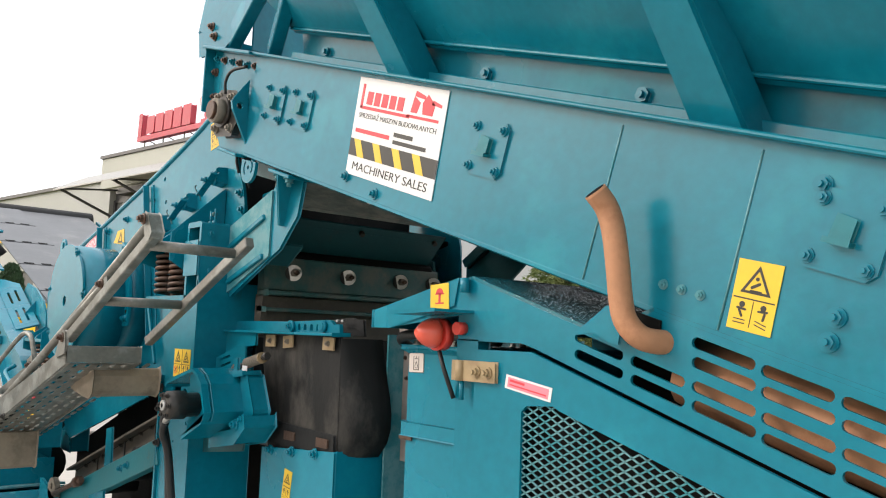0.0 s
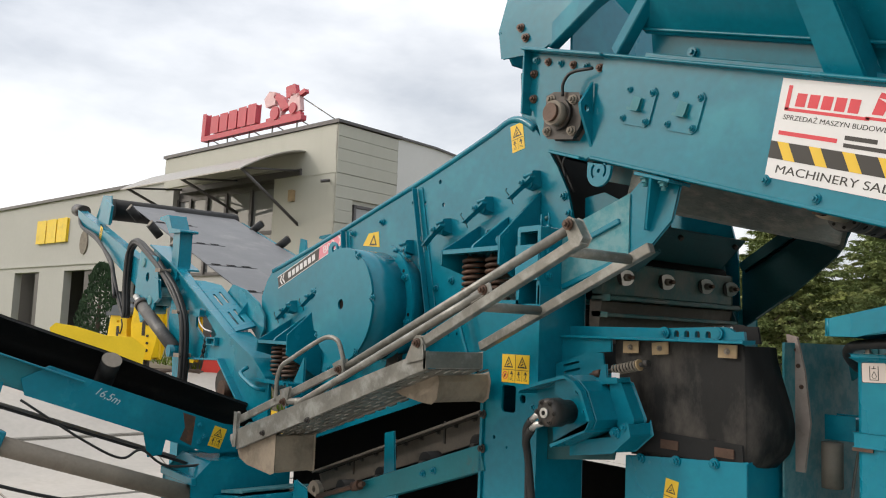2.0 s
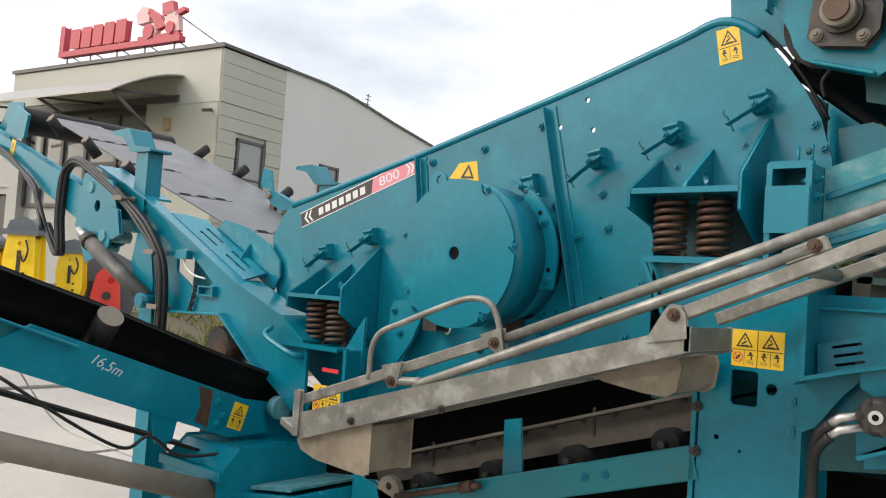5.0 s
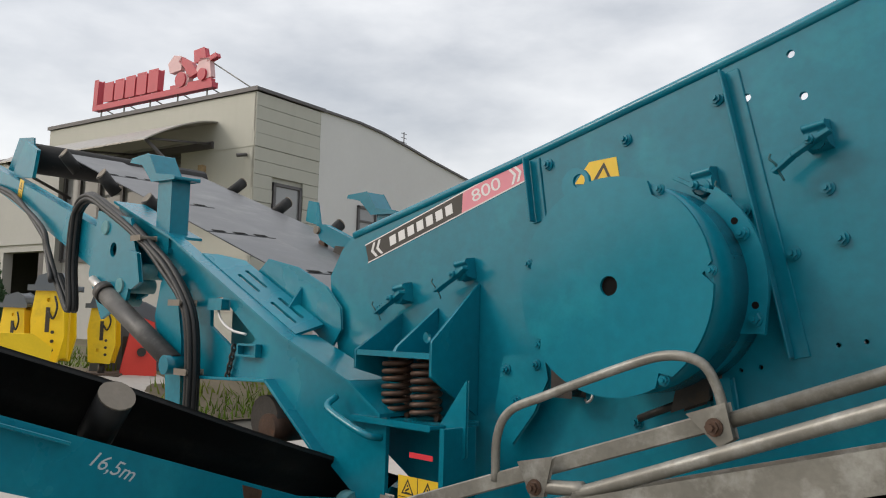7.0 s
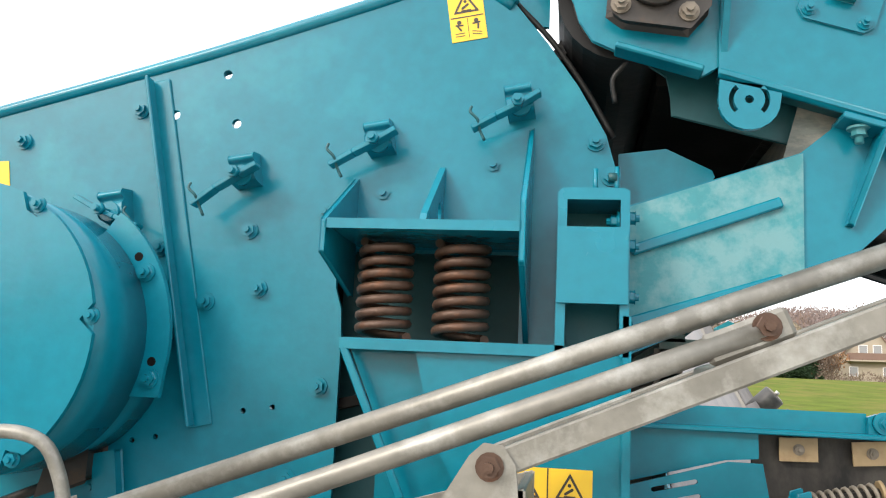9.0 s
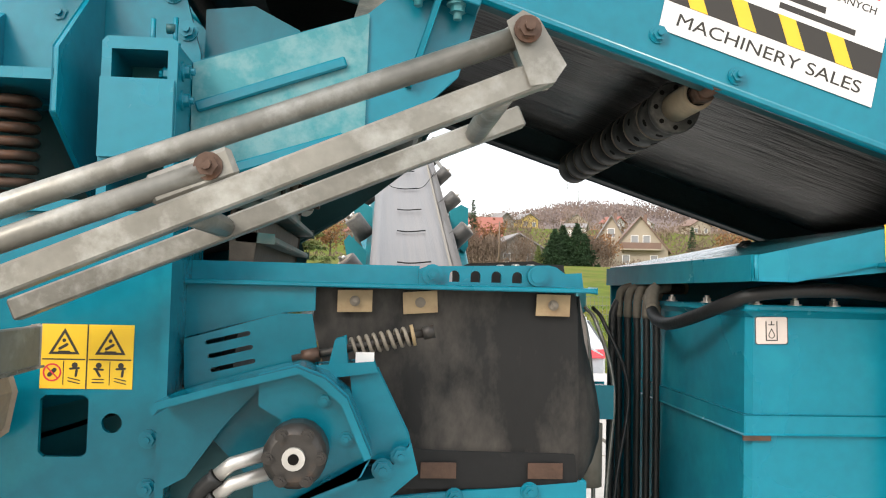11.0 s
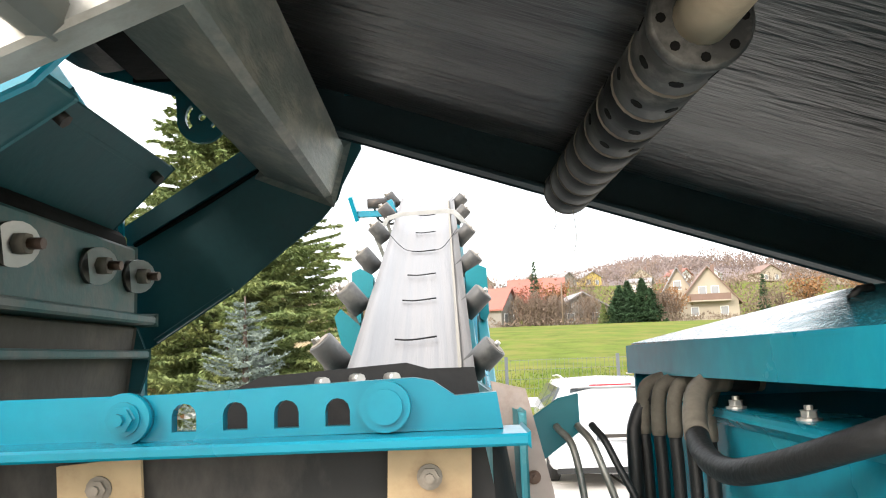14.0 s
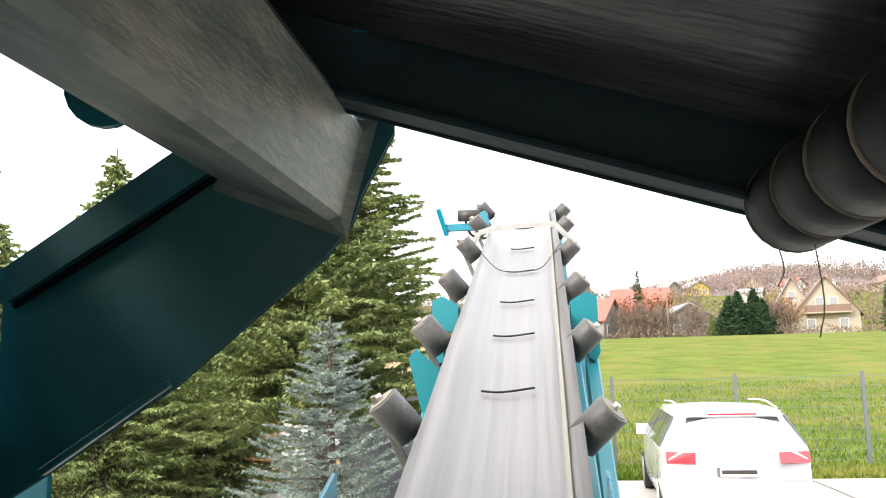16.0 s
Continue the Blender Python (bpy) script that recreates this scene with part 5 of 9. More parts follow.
    for pts in ([(0.045, 0.055), (0.19, 0.055), (0.19, 0.063), (0.045, 0.063)], [(0.06, 0.07), (0.09, 0.07), (0.10, 0.10), (0.07, 0.115)], [(0.115, 0.07), (0.16, 0.07), (0.165, 0.10), (0.13, 0.125), (0.11, 0.10)],
                [(0.07, 0.115), (0.12, 0.11), (0.12, 0.12), (0.075, 0.13)], [(0.15, 0.10), (0.195, 0.095), (0.195, 0.103), (0.155, 0.112)]):
        reds.append([sk(*p) for p in pts])
    reds.append(rect(-w / 2 + 0.018, -0.018, -0.02, -0.006))
    for q in reds:
        part("red_mark", at_pose(flat([q], 0.002, 0.0028), m), REDPRINT, bd)
    greys = [rect(0.0, -0.006, 0.09, 0.006), rect(0.0, -0.026, 0.155, -0.015)]
    for q in greys:
        part("grey_bar", at_pose(flat([q], 0.002, 0.0028), m), PRINT, bd)
    part("hazard_band", at_pose(flat([rect(-w / 2, -0.088, w / 2, -0.038)], 0.002, 0.0028), m), PRINT, bd)
    ys = [[sk(-w / 2 + 0.02 + k * 0.098, -0.038), sk(-w / 2 + 0.055 + k * 0.098, -0.038), sk(-w / 2 + 0.095 + k * 0.098 - 0.01, -0.088), sk(-w / 2 + 0.05 + k * 0.098, -0.088)] for k in range(4)]
    for y in ys:
        part("hazard_stripe", at_pose(flat([y], 0.0028, 0.0034), m), YELLOW, bd)
    text_mesh("SPRZEDAŻ MASZYN BUDOWLANYCH", 0.02, PRINT, bd, m @ Matrix.Translation((-0.005, 0.033, 0.0024)), width=w * 0.88)
    text_mesh("MACHINERY SALES", 0.034, PRINT, bd, m @ Matrix.Translation((0.012, -0.117, 0.0024)), width=w * 0.86)
    warning_decal(face_m(-0.812, 1.9935, 1.935, ang + 5), 0.085, 0.125, t)
    return t


build_feeder()


def build_hopper():
    t = thing("hopper", (-0.6, YC, 2.3), "teal steel feed hopper with ribbed flared walls above the feeder", "hopper", M_GROUP)
    xe = 1.3
    def at(x, s, y):
        return Vector((x, y, ftop(x) + s))
    for sgn, fy in ((1, lambda y: y), (-1, far)):
        mm = TEAL
        strip = bmesh.new()
        def quad(bm, a, b, c, d, th):
            vs = [Vector(p) for p in (a, b, c, d)]
            nrm = (vs[1] - vs[0]).cross(vs[3] - vs[0]).normalized() * th
            lo = [bm.verts.new(v) for v in vs]
            hi = [bm.verts.new(v + nrm) for v in vs]
            bm.faces.new(lo)
            bm.faces.new(hi[::-1])
            for i in range(4):
                bm.faces.new((lo[i], hi[i], hi[(i + 1) % 4], lo[(i + 1) % 4]))
        xl = -2.62
        quad(strip, at(xl, 0.01, fy(2.13)), at(xe, 0.01, fy(2.13)), at(xe, 0.124, fy(2.115)), at(xl, 0.124, fy(2.115)), 0.008)
        bmesh.ops.recalc_face_normals(strip, faces=strip.faces)
        st = part("skirt_wall", strip, mm, t)
        bm = bmesh.new()
        quad(bm, at(xl, 0.12, fy(2.085)), at(xe, 0.12, fy(2.085)), at(xe, 0.85, fy(1.50)), at(xl - 0.35, 0.62, fy(1.62)), 0.008)
        bmesh.ops.recalc_face_normals(bm, faces=bm.faces)
        part("flared_wall", bm, mm, t)
        part("ledge", beam(at(xl, 0.127, fy(2.09)), at(xe, 0.127, fy(2.09)), 0.07, 0.010, 0.003), mm, t)
        part("skirt_angle", beam(at(xl, 0.024, fy(2.09)), at(xe, 0.024, fy(2.09)), 0.05, 0.036, 0.003), mm, t)
        for x in (-1.925, -0.93, 0.05, 0.95):
            rib = bmesh.new()
            quad(rib, at(x - 0.02, 0.012, fy(2.02)), at(x + 0.09, 0.012, fy(2.02)), at(x - 0.03, 0.80, fy(1.52)), at(x - 0.11, 0.80, fy(1.52)), 0.01)
            quad(rib, at(x + 0.085, 0.012, fy(2.02)), at(x + 0.093, 0.012, fy(2.12)), at(x - 0.03, 0.80, fy(1.64)), at(x - 0.038, 0.80, fy(1.52)), 0.008)
            quad(rib, at(x - 0.02, 0.012, fy(2.02)), at(x - 0.02, 0.012, fy(2.12)), at(x - 0.11, 0.80, fy(1.64)), at(x - 0.11, 0.80, fy(1.52)), 0.008)
            bmesh.ops.recalc_face_normals(rib, faces=rib.faces)
            part("rib", rib, mm, t)
        for x in (-2.45, -1.638, -1.134, -0.6, 0.0):
            bolt(at(x, 0.065, fy(2.12)), "-y" if sgn > 0 else "+y", 0.016, st)
        # raking rails at the open end
        part("raking_rail", beam((-3.06, fy(2.05), 3.0), (-2.25, fy(1.93), 3.30), 0.05, 0.09, 0.004), mm, t)
        part("raking_rail", beam((-2.72, fy(2.05), 2.86), (-2.35, fy(1.95), 3.18), 0.05, 0.05, 0.004), mm, t)
    # end flap
    flap = prism([(-3.335, 3.100), (-3.315, 2.980), (-3.10, 2.955), (-2.55, 3.130), (-2.60, 3.460), (-3.22, 3.40)], "y", 2.02, 2.032, 0.003)
    fl = part("end_flap", flap, TEAL, t)
    part("flap_side", prism([(2.02, 3.09), (2.10, 2.975), (3.22, 2.975), (3.30, 3.09)], "x", -3.335, -3.322, 0.003), TEAL, fl)
    for x, z in ((-3.20, 3.080), (-3.17, 3.030), (-2.9, 3.150)):
        bolt((x, 2.02, z), "-y", 0.013, fl, SPRING)
    part("end_sheet", prism([(-3.31, 2.940), (-3.12, 2.910), (-3.12, 2.640), (-3.29, 2.640)], "y", 2.13, 2.14, 0.002), TEAL, t)
    part("end_wall", beam((-3.0, 2.1, 3.150), (-3.0, 3.2, 3.150), 0.012, 0.4, 0.002), TEAL, t)
    return t


build_hopper()


# ---- feed boot with rubber skirt, notched bar and its drive ----
def build_boot():
    t = thing("feed_boot", (-2.5, 2.4, 0.8), "black rubber skirted feed boot under notched teal bar", "feed boot", M_GROUP)
    bar = box(-2.975, -2.545, 2.088, 2.10, 1.842, 1.878, 0.002)
    prism([(2.035, 1.836), (2.10, 1.838), (2.10, 1.846), (2.035, 1.845)], "x", -2.975, -2.215, 0.002, bm=bar)
    part("angle_bar", bar, TEAL, t)
    # notched hanger: arches open downwards
    pts = [(-2.545, 1.845), (-2.545, 1.874), (-2.53, 1.880), (-2.49, 1.881), (-2.30, 1.887), (-2.285, 1.884), (-2.268, 1.872), (-2.236, 1.874), (-2.232, 1.846), (-2.347, 1.846)]
    arches = []
    for k in range(4):
        x = -2.478 + k * 0.0395
        arches.append([(x - 0.0095, 1.852), (x + 0.0095, 1.852)] + disc_poly(x, 1.864, 0.0095, 7, 0, math.pi))
    hang = part("notched_hanger", prism(pts, "y", 2.072, 2.086, 0, holes=arches), TEAL, t)
    for x, z in ((-2.52, 1.864), (-2.322, 1.866)):
        part("boss", pipe([(x, 2.072, z), (x, 2.060, z)], 0.0195, 22), TEAL, hang)
        if x < -2.4:
            bolt((x, 2.060, z), "-y", 0.009, hang)
        else:
            part("boss_ring", prism(disc_poly(x, z, 0.0125, 18), "y", 2.057, 2.060, 0.001), TEAL, hang)
    # black liner edge and white caps that stick out over the hanger
    part("liner", prism([(-2.47, 1.874), (-2.44, 1.888), (-2.31, 1.896), (-2.29, 1.890), (-2.25, 1.890), (-2.242, 1.84), (-2.47, 1.84)], "y", 2.17, 2.18, 0.002), RUBBER, t)
    for x, z in ((-2.385, 1.884), (-2.355, 1.886), (-2.325, 1.886)):
        part("cap_nut", pipe([(x, 2.15, z), (x + 0.008, 2.135, z)], 0.0045, 8), ZINC, t)
    # skirt
    sk = [(-2.735, 1.838), (-2.25, 1.838), (-2.243, 1.80), (-2.238, 1.65), (-2.236, 1.46), (-2.66, 1.455), (-2.69, 1.60), (-2.735, 1.77)]
    part("rubber_skirt", prism(sk, "y", 2.083, 2.093, 0.003), SCUFFED, t, "black scuffed rubber skirt")
    # the skirt's end bellies out round the corner
    rows, cols = 9, 6
    wv = []
    for off in (0.0, 0.008):
        for i in range(rows):
            z = 1.46 + 0.37 * i / (rows - 1)
            swell = 0.062 * math.sin(math.pi * (i / (rows - 1)) ** 0.6) ** 1.5
            for j in range(cols):
                a = math.pi * 0.5 * j / (cols - 1)
                wv.append((-2.240 + (0.018 + swell) * math.sin(a) - off * math.sin(a), 2.083 + 0.15 * (1 - math.cos(a)) + off * math.cos(a), z))
    wf = []
    half = rows * cols
    for i in range(rows - 1):
        for j in range(cols - 1):
            q = (i * cols + j, i * cols + j + 1, (i + 1) * cols + j + 1, (i + 1) * cols + j)
            wf += [q, tuple(half + k for k in reversed(q))]
    for i in range(rows - 1):
        e0, e1 = i * cols + cols - 1, (i + 1) * cols + cols - 1
        wf.append((e0, half + e0, half + e1, e1))
    raw("skirt_return", wv, wf, SCUFFED, t, smooth=True)
    part("rubber_flap", prism([(-2.64, 1.545), (-2.50, 1.535), (-2.245, 1.53), (-2.24, 1.475), (-2.64, 1.47)], "y", 2.074, 2.083, 0.003), RUBBER, t)
    for x in (-2.50, -2.30):
        part("rusty_strap", box(x - 0.03, x + 0.03, 2.068, 2.075, 1.492, 1.515, 0.003), SPRING, t)
    for x, tilt in ((-2.662, 3), (-2.541, 6), (-2.290, 1)):
        m = face_m(x, 2.074, 1.812, tilt)
        c = part("clamp_plate", at_pose(prism([(-0.032, -0.0185), (0.030, -0.020), (0.032, 0.0185), (-0.030, 0.020)], "z", 0, 0.005, 0.001), m), CREAM, t, "cream painted clamp plate")
        bolt((x, 2.069, 1.812), "-y", 0.0068, c, DIRTY_STEEL)
    sp = part("steel_side", prism([(-2.67, 1.445), (-2.225, 1.482), (-2.225, 0.62), (-2.67, 0.62)], "y", 2.066, 2.078, 0.003), TEAL, t)
    for x in (-2.61, -2.47, -2.33):
        bolt((x, 2.066, 1.44 + (x + 2.67) * 0.08), "-y", 0.012, sp)
    part("steel_side", prism([(2.078, 1.482), (2.65, 1.50), (2.65, 0.62), (2.078, 0.62)], "x", -2.232, -2.222, 0.003), TEAL, t)
    part("back_sheet", prism([(2.24, 1.845), (3.20, 1.845), (3.20, 0.70), (2.24, 0.70)], "x", -2.205, -2.197, 0.002), TEAL_DUST, t, "dusty grey-green sheet behind the skirt")
    warning_decal(face_m(-2.49, 2.0655, 1.345, -8), 0.05, 0.10, sp)
    # upper guard with slots
    guard = [(-2.965, 1.842), (-2.735, 1.842), (-2.735, 1.795), (-2.79, 1.79), (-2.965, 1.742)]
    part("upper_guard", prism(guard, "y", 2.05, 2.06, 0.002), TEAL, t)
    slots = [slot_poly(-2.915 + k * 0.005, 1.735 - k * 0.024, -2.845 + k * 0.005, 1.752 - k * 0.024, 0.008, 4) for k in range(3)]
    part("slotted_guard", prism([(-2.955, 1.74), (-2.79, 1.788), (-2.735, 1.788), (-2.72, 1.70), (-2.95, 1.63)], "y", 2.01, 2.018, 0, holes=slots), TEAL, t)
    # spring-loaded scraper rod
    rod = part("scraper_rod", pipe([(-2.765, 1.985, 1.71), (-2.53, 1.985, 1.762)], 0.0075, 8), DARKMETAL, t)
    d = Vector((0.235, 0, 0.052)).normalized()
    pts = []
    o, n1 = Vector((-2.665, 1.985, 1.732)), Vector((0, 1, 0))
    n2 = d.cross(n1)
    for k in range(97):
        a = k / 96 * 8 * math.tau
        pts.append(o + d * (0.105 * k / 96) + (n1 * math.cos(a) + n2 * math.sin(a)) * 0.015)
    part("coil_spring", pipe(pts, 0.0035, 6), DIRTY_STEEL, rod)
    part("washer", pipe([o + d * 0.107, o + d * 0.113], 0.019, 14), CREAM, rod)
    part("nut", pipe([o + d * 0.128, o + d * 0.148], 0.013, 6), DARKMETAL, rod)
    part("nut", pipe([o - d * 0.085, o - d * 0.055], 0.014, 6), SPRING, rod)
    part("tag", box(-2.655, -2.625, 1.965, 1.968, 1.70, 1.725, 0.001), WHITE, rod)
    fork = prism([(-2.70, 1.70), (-2.69, 1.745), (-2.675, 1.75), (-2.67, 1.70)], "y", 1.955, 1.965, 0.002)
    prism([(-2.70, 1.70), (-2.69, 1.745), (-2.675, 1.75), (-2.67, 1.70)], "y", 2.005, 2.015, 0.002, bm=fork)
    prism([(-2.73, 1.68), (-2.62, 1.695), (-2.625, 1.71), (-2.72, 1.702)], "y", 1.95, 2.02, 0.002, bm=fork)
    part("fork_lug", fork, TEAL, rod)
    part("swing_arm", prism([(-2.66, 1.70), (-2.62, 1.69), (-2.565, 1.58), (-2.575, 1.545), (-2.62, 1.55), (-2.65, 1.62)], "y", 1.965, 2.03, 0.006), TEAL, t)
    # drive: hood, motor, hoses
    path = [(-2.962, 1.645), (-2.955, 1.655), (-2.85, 1.685), (-2.745, 1.712), (-2.70, 1.695), (-2.665, 1.665), (-2.625, 1.575), (-2.64, 1.545), (-2.80, 1.48)]
    inner = [(x + (0.006 if x < -2.7 else -0.008), z - 0.010) for x, z in path]
    hood = part("motor_hood", prism(path + inner[::-1], "y", 1.825, 1.98, 0), TEAL, t, "folded teal motor hood")
    part("hood_back", prism(path, "y", 1.972, 1.98, 0), TEAL, hood)
    part("hood_cheek", prism([(-2.96, 1.645), (-2.80, 1.682), (-2.865, 1.61), (-2.925, 1.525), (-2.962, 1.505)], "y", 1.915, 1.923, 0.002), TEAL, hood)
    cover = [(-2.80, 1.698), (-2.745, 1.712), (-2.70, 1.695), (-2.665, 1.665), (-2.625, 1.575), (-2.64, 1.545), (-2.80, 1.48), (-2.805, 1.53), (-2.765, 1.56), (-2.765, 1.63), (-2.80, 1.65)]
    cp = part("belt_cover", prism(cover, "y", 1.848, 1.858, 0.002), TEAL, hood)
    for x, z in ((-2.70, 1.66), (-2.665, 1.60), (-2.69, 1.53)):
        bolt((x, 1.848, z), "-y", 0.008, cp)
    # added dark plate closes the bright gap behind the motor
    part("motor_bracket", prism([(-2.96, 1.635), (-2.70, 1.685), (-2.63, 1.56), (-2.66, 1.44), (-2.96, 1.40)], "y", 1.984, 1.992, 0.002), TEAL_SHADED, t)
    mo = part("hydraulic_motor", pipe([(-2.735, 1.735, 1.592), (-2.735, 1.745, 1.592), (-2.735, 1.80, 1.592), (-2.735, 1.80, 1.592), (-2.735, 1.97, 1.592)], [0.034, 0.046, 0.047, 0.040, 0.038], 18), DARKMETAL, t, "oily black hydraulic motor")
    part("hub_ring", pipe([(-2.735, 1.735, 1.592), (-2.735, 1.727, 1.592)], 0.0165, 16), ZINC, mo)
    part("hub_bore", pipe([(-2.735, 1.7275, 1.592), (-2.735, 1.7262, 1.592)], 0.008, 12), BLACK, mo)
    for k in range(6):
        a = k * math.tau / 6
        bolt((-2.735 + 0.036 * math.cos(a), 1.738, 1.592 + 0.036 * math.sin(a)), "-y", 0.007, mo, DARKMETAL)
    for dz in (0.0, -0.03):
        part("fitting", pipe([(-2.775, 1.80, 1.588 + dz), (-2.83, 1.79, 1.572 + dz), (-2.85, 1.79, 1.555 + dz)], 0.011, 8), ZINC, mo)
        part("hydraulic_hose", pipe(smooth_line([(-2.85, 1.79, 1.555 + dz), (-2.885, 1.80, 1.51 + dz), (-2.90, 1.83, 1.40), (-2.885 + dz, 1.86, 1.15), (-2.85, 1.90, 0.85)], 5), 0.014, 8), HOSE, mo)
    part("lower_guard", prism([(-2.80, 1.48), (-2.60, 1.52), (-2.56, 1.57), (-2.55, 1.53), (-2.62, 1.47), (-2.80, 1.44)], "y", 1.93, 2.05, 0.004), TEAL, t)
    bolt((-2.605, 1.93, 1.535), "-y", 0.013, t)
    bolt((-2.575, 1.94, 1.555), "-y", 0.012, t)
    # rusty cheek and hoses on the discharge side
    ck = part("worn_cheek", prism([(-2.224, 1.872), (-2.192, 1.864), (-2.168, 1.76), (-2.150, 1.60), (-2.17, 1.45), (-2.20, 1.45), (-2.198, 1.70)], "y", 2.30, 2.31, 0.002), WORN_STEEL, t, "worn pinkish steel cheek strip")
    for x, z in ((-2.200, 1.825), (-2.186, 1.775), (-2.176, 1.71)):
        bolt((x, 2.30, z), "-y", 0.005, ck, SPRING)
    plate = part("hose_bracket", prism([(-2.18, 1.79), (-2.11, 1.835), (-2.085, 1.84), (-2.085, 1.79), (-2.17, 1.73)], "y", 2.62, 2.63, 0.002), TEAL_WORN, t)
    for k, dx in enumerate((0.0, 0.03, 0.05)):
        part("hydraulic_hose", pipe(smooth_line([(-2.12 + dx, 2.60, 1.80), (-2.10 + dx, 2.56, 1.76), (-2.09 + dx * 1.8, 2.52, 1.60), (-2.10 + dx, 2.46, 1.35), (-2.11 + dx, 2.44, 0.95)], 6), 0.005, 8), HOSE if k == 2 else GALV, plate)
    part("valve_block", box(-2.16, -2.07, 2.42, 2.50, 1.55, 1.62, 0.004), TEAL, t)
    part("filter_body", pipe([(-2.13, 2.40, 1.40), (-2.13, 2.40, 1.54)], 0.032, 14), DIRTY_STEEL, t)
    return t


build_boot()


# ---- power unit ----
def build_power_unit():
    t = thing("power_unit", (-0.8, YC, 0.6), "teal engine housing with slotted side, mesh door, exhaust and beacon", "engine housing", M_GROUP)
    xe = 1.3
    sl = -0.318
    roof = [(-1.93, 1.905), (-1.54, 1.988), (-1.21, 1.88), (-1.15, 1.862), (-1.02, 1.91), (-0.99, 1.90), (xe, 1.90 + sl * (xe + 0.99))]
    # side panel with slots
    holes = []
    for x0, x1, zs in ((-1.205, -1.10, (1.856, 1.820)), (-1.062, -0.96, (1.812, 1.776)), (-0.925, -0.82, (1.852, 1.816, 1.772, 1.737)), (-0.79, -0.685, (1.808, 1.772, 1.728, 1.693)),
                       (-0.655, -0.55, (1.765, 1.729, 1.685, 1.650)), (-0.52, -0.41, (1.722, 1.686, 1.642, 1.607)), (-0.38, -0.27, (1.678, 1.642, 1.6, 1.563))):
        for z in zs:
            holes.append(slot_poly(x0, z, x1, z + sl * (x1 - x0), 0.021))
    low = [(xe, 1.80 + sl * (xe + 1.33)), (-1.33, 1.80 + 0.028), (-1.37, 1.838), (-1.585, 1.84), (-1.585, 1.90), (-1.86, 1.868), (-1.905, 1.868)]
    part("side_panel", prism(roof + low, "y", 1.99, 1.998, 0, holes=holes), TEAL, t, "slotted teal side panel")
    # roof sheets
    def sheet(a, b, mm, y0=1.992, y1=2.93):
        return part("roof_sheet", prism([a, b, (b[0], b[1] + 0.008), (a[0], a[1] + 0.008)], "y", y0, y1, 0), mm, t)
    for a, b in zip(roof, roof[1:]):
        sheet(a, b, WETTEAL if a[0] < -1.1 else TEAL)
    part("canopy_edge", prism([(1.985, 1.868), (2.0, 1.868), (2.93, 1.862), (2.93, 1.907), (1.985, 1.913)], "x", -1.94, -1.932, 0.002), TEAL, t)
    part("canopy_corner", pipe([(-1.933, 1.992, 1.866), (-1.933, 1.992, 1.914)], 0.008, 12), TEAL, t)
    part("gable_edge", prism([(-1.94, 1.868), (-1.86, 1.868), (-1.60, 1.925), (-1.585, 1.99), (-1.93, 1.912)], "y", 1.985, 1.993, 0.002), TEAL, t)
    part("roof_handle", pipe([(-1.69, 2.6, 1.962), (-1.675, 2.6, 1.976), (-1.655, 2.6, 1.978)], 0.006, 8), HOSE, t)
    # body below
    part("frame_post", box(-1.585, -1.515, 1.99, 2.03, 0.0, 1.84, 0.003), TEAL, t)
    door = [(-1.51, 1.82), (-1.33, 1.82), (xe, 1.82 + sl * (xe + 1.33) - 0.02), (xe, 0.62), (-1.51, 0.62)]
    mesh_hole = [(-1.355, 1.0), (0.55, 0.75), (0.55, 1.17), (-1.245, 1.70), (-1.262, 1.708), (-1.34, 1.702), (-1.355, 1.688)]
    dr = part("door", prism(door, "y", 1.978, 1.988, 0, holes=[mesh_hole]), TEAL, t)
    # added black sheets behind the mesh stand for the unlit inside
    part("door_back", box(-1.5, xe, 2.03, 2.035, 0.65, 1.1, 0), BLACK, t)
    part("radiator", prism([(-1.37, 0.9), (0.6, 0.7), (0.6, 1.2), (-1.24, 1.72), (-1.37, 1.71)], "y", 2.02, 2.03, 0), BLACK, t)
    # expanded metal
    verts, faces = [], []
    def strand(xa, za, xb, zb):
        d = Vector((xb - xa, 0, zb - za)).normalized() * 0.0016
        p = Vector((-d.z, 0, d.x))
        y = 1.984
        i = len(verts)
        for vx, vz in ((xa, za), (xb, zb)):
            for s, yy in ((1, y), (-1, y), (-1, y + 0.003), (1, y + 0.003)):
                verts.append((vx + p.x * s, yy, vz + p.z * s))
        faces.extend([(i, i + 1, i + 5, i + 4), (i + 1, i + 2, i + 6, i + 5), (i + 2, i + 3, i + 7, i + 6), (i + 3, i, i + 4, i + 7)])
    px, pz = 0.035, 0.0185
    x = -1.36
    nrow = int(0.9 / pz)
    for i in range(int(1.95 / px)):
        for j in range(nrow):
            x0, z0 = -1.36 + i * px, 0.84 + j * pz
            lim = min(1.712, 1.70 + (x0 + 1.245) * (-0.2953))
            if z0 + pz > lim or z0 < 0.99 - 0.131 * (x0 + 1.36):
                continue
            strand(x0, z0, x0 + px / 2, z0 + pz / 2)
            strand(x0 + px / 2, z0 + pz / 2, x0 + px, z0)
            strand(x0, z0 + pz, x0 + px / 2, z0 + pz / 2)
            strand(x0 + px / 2, z0 + pz / 2, x0 + px, z0 + pz)
    raw("expanded_metal", verts, faces, TEAL_DUST, dr, "diamond mesh of expanded metal", "stuff")
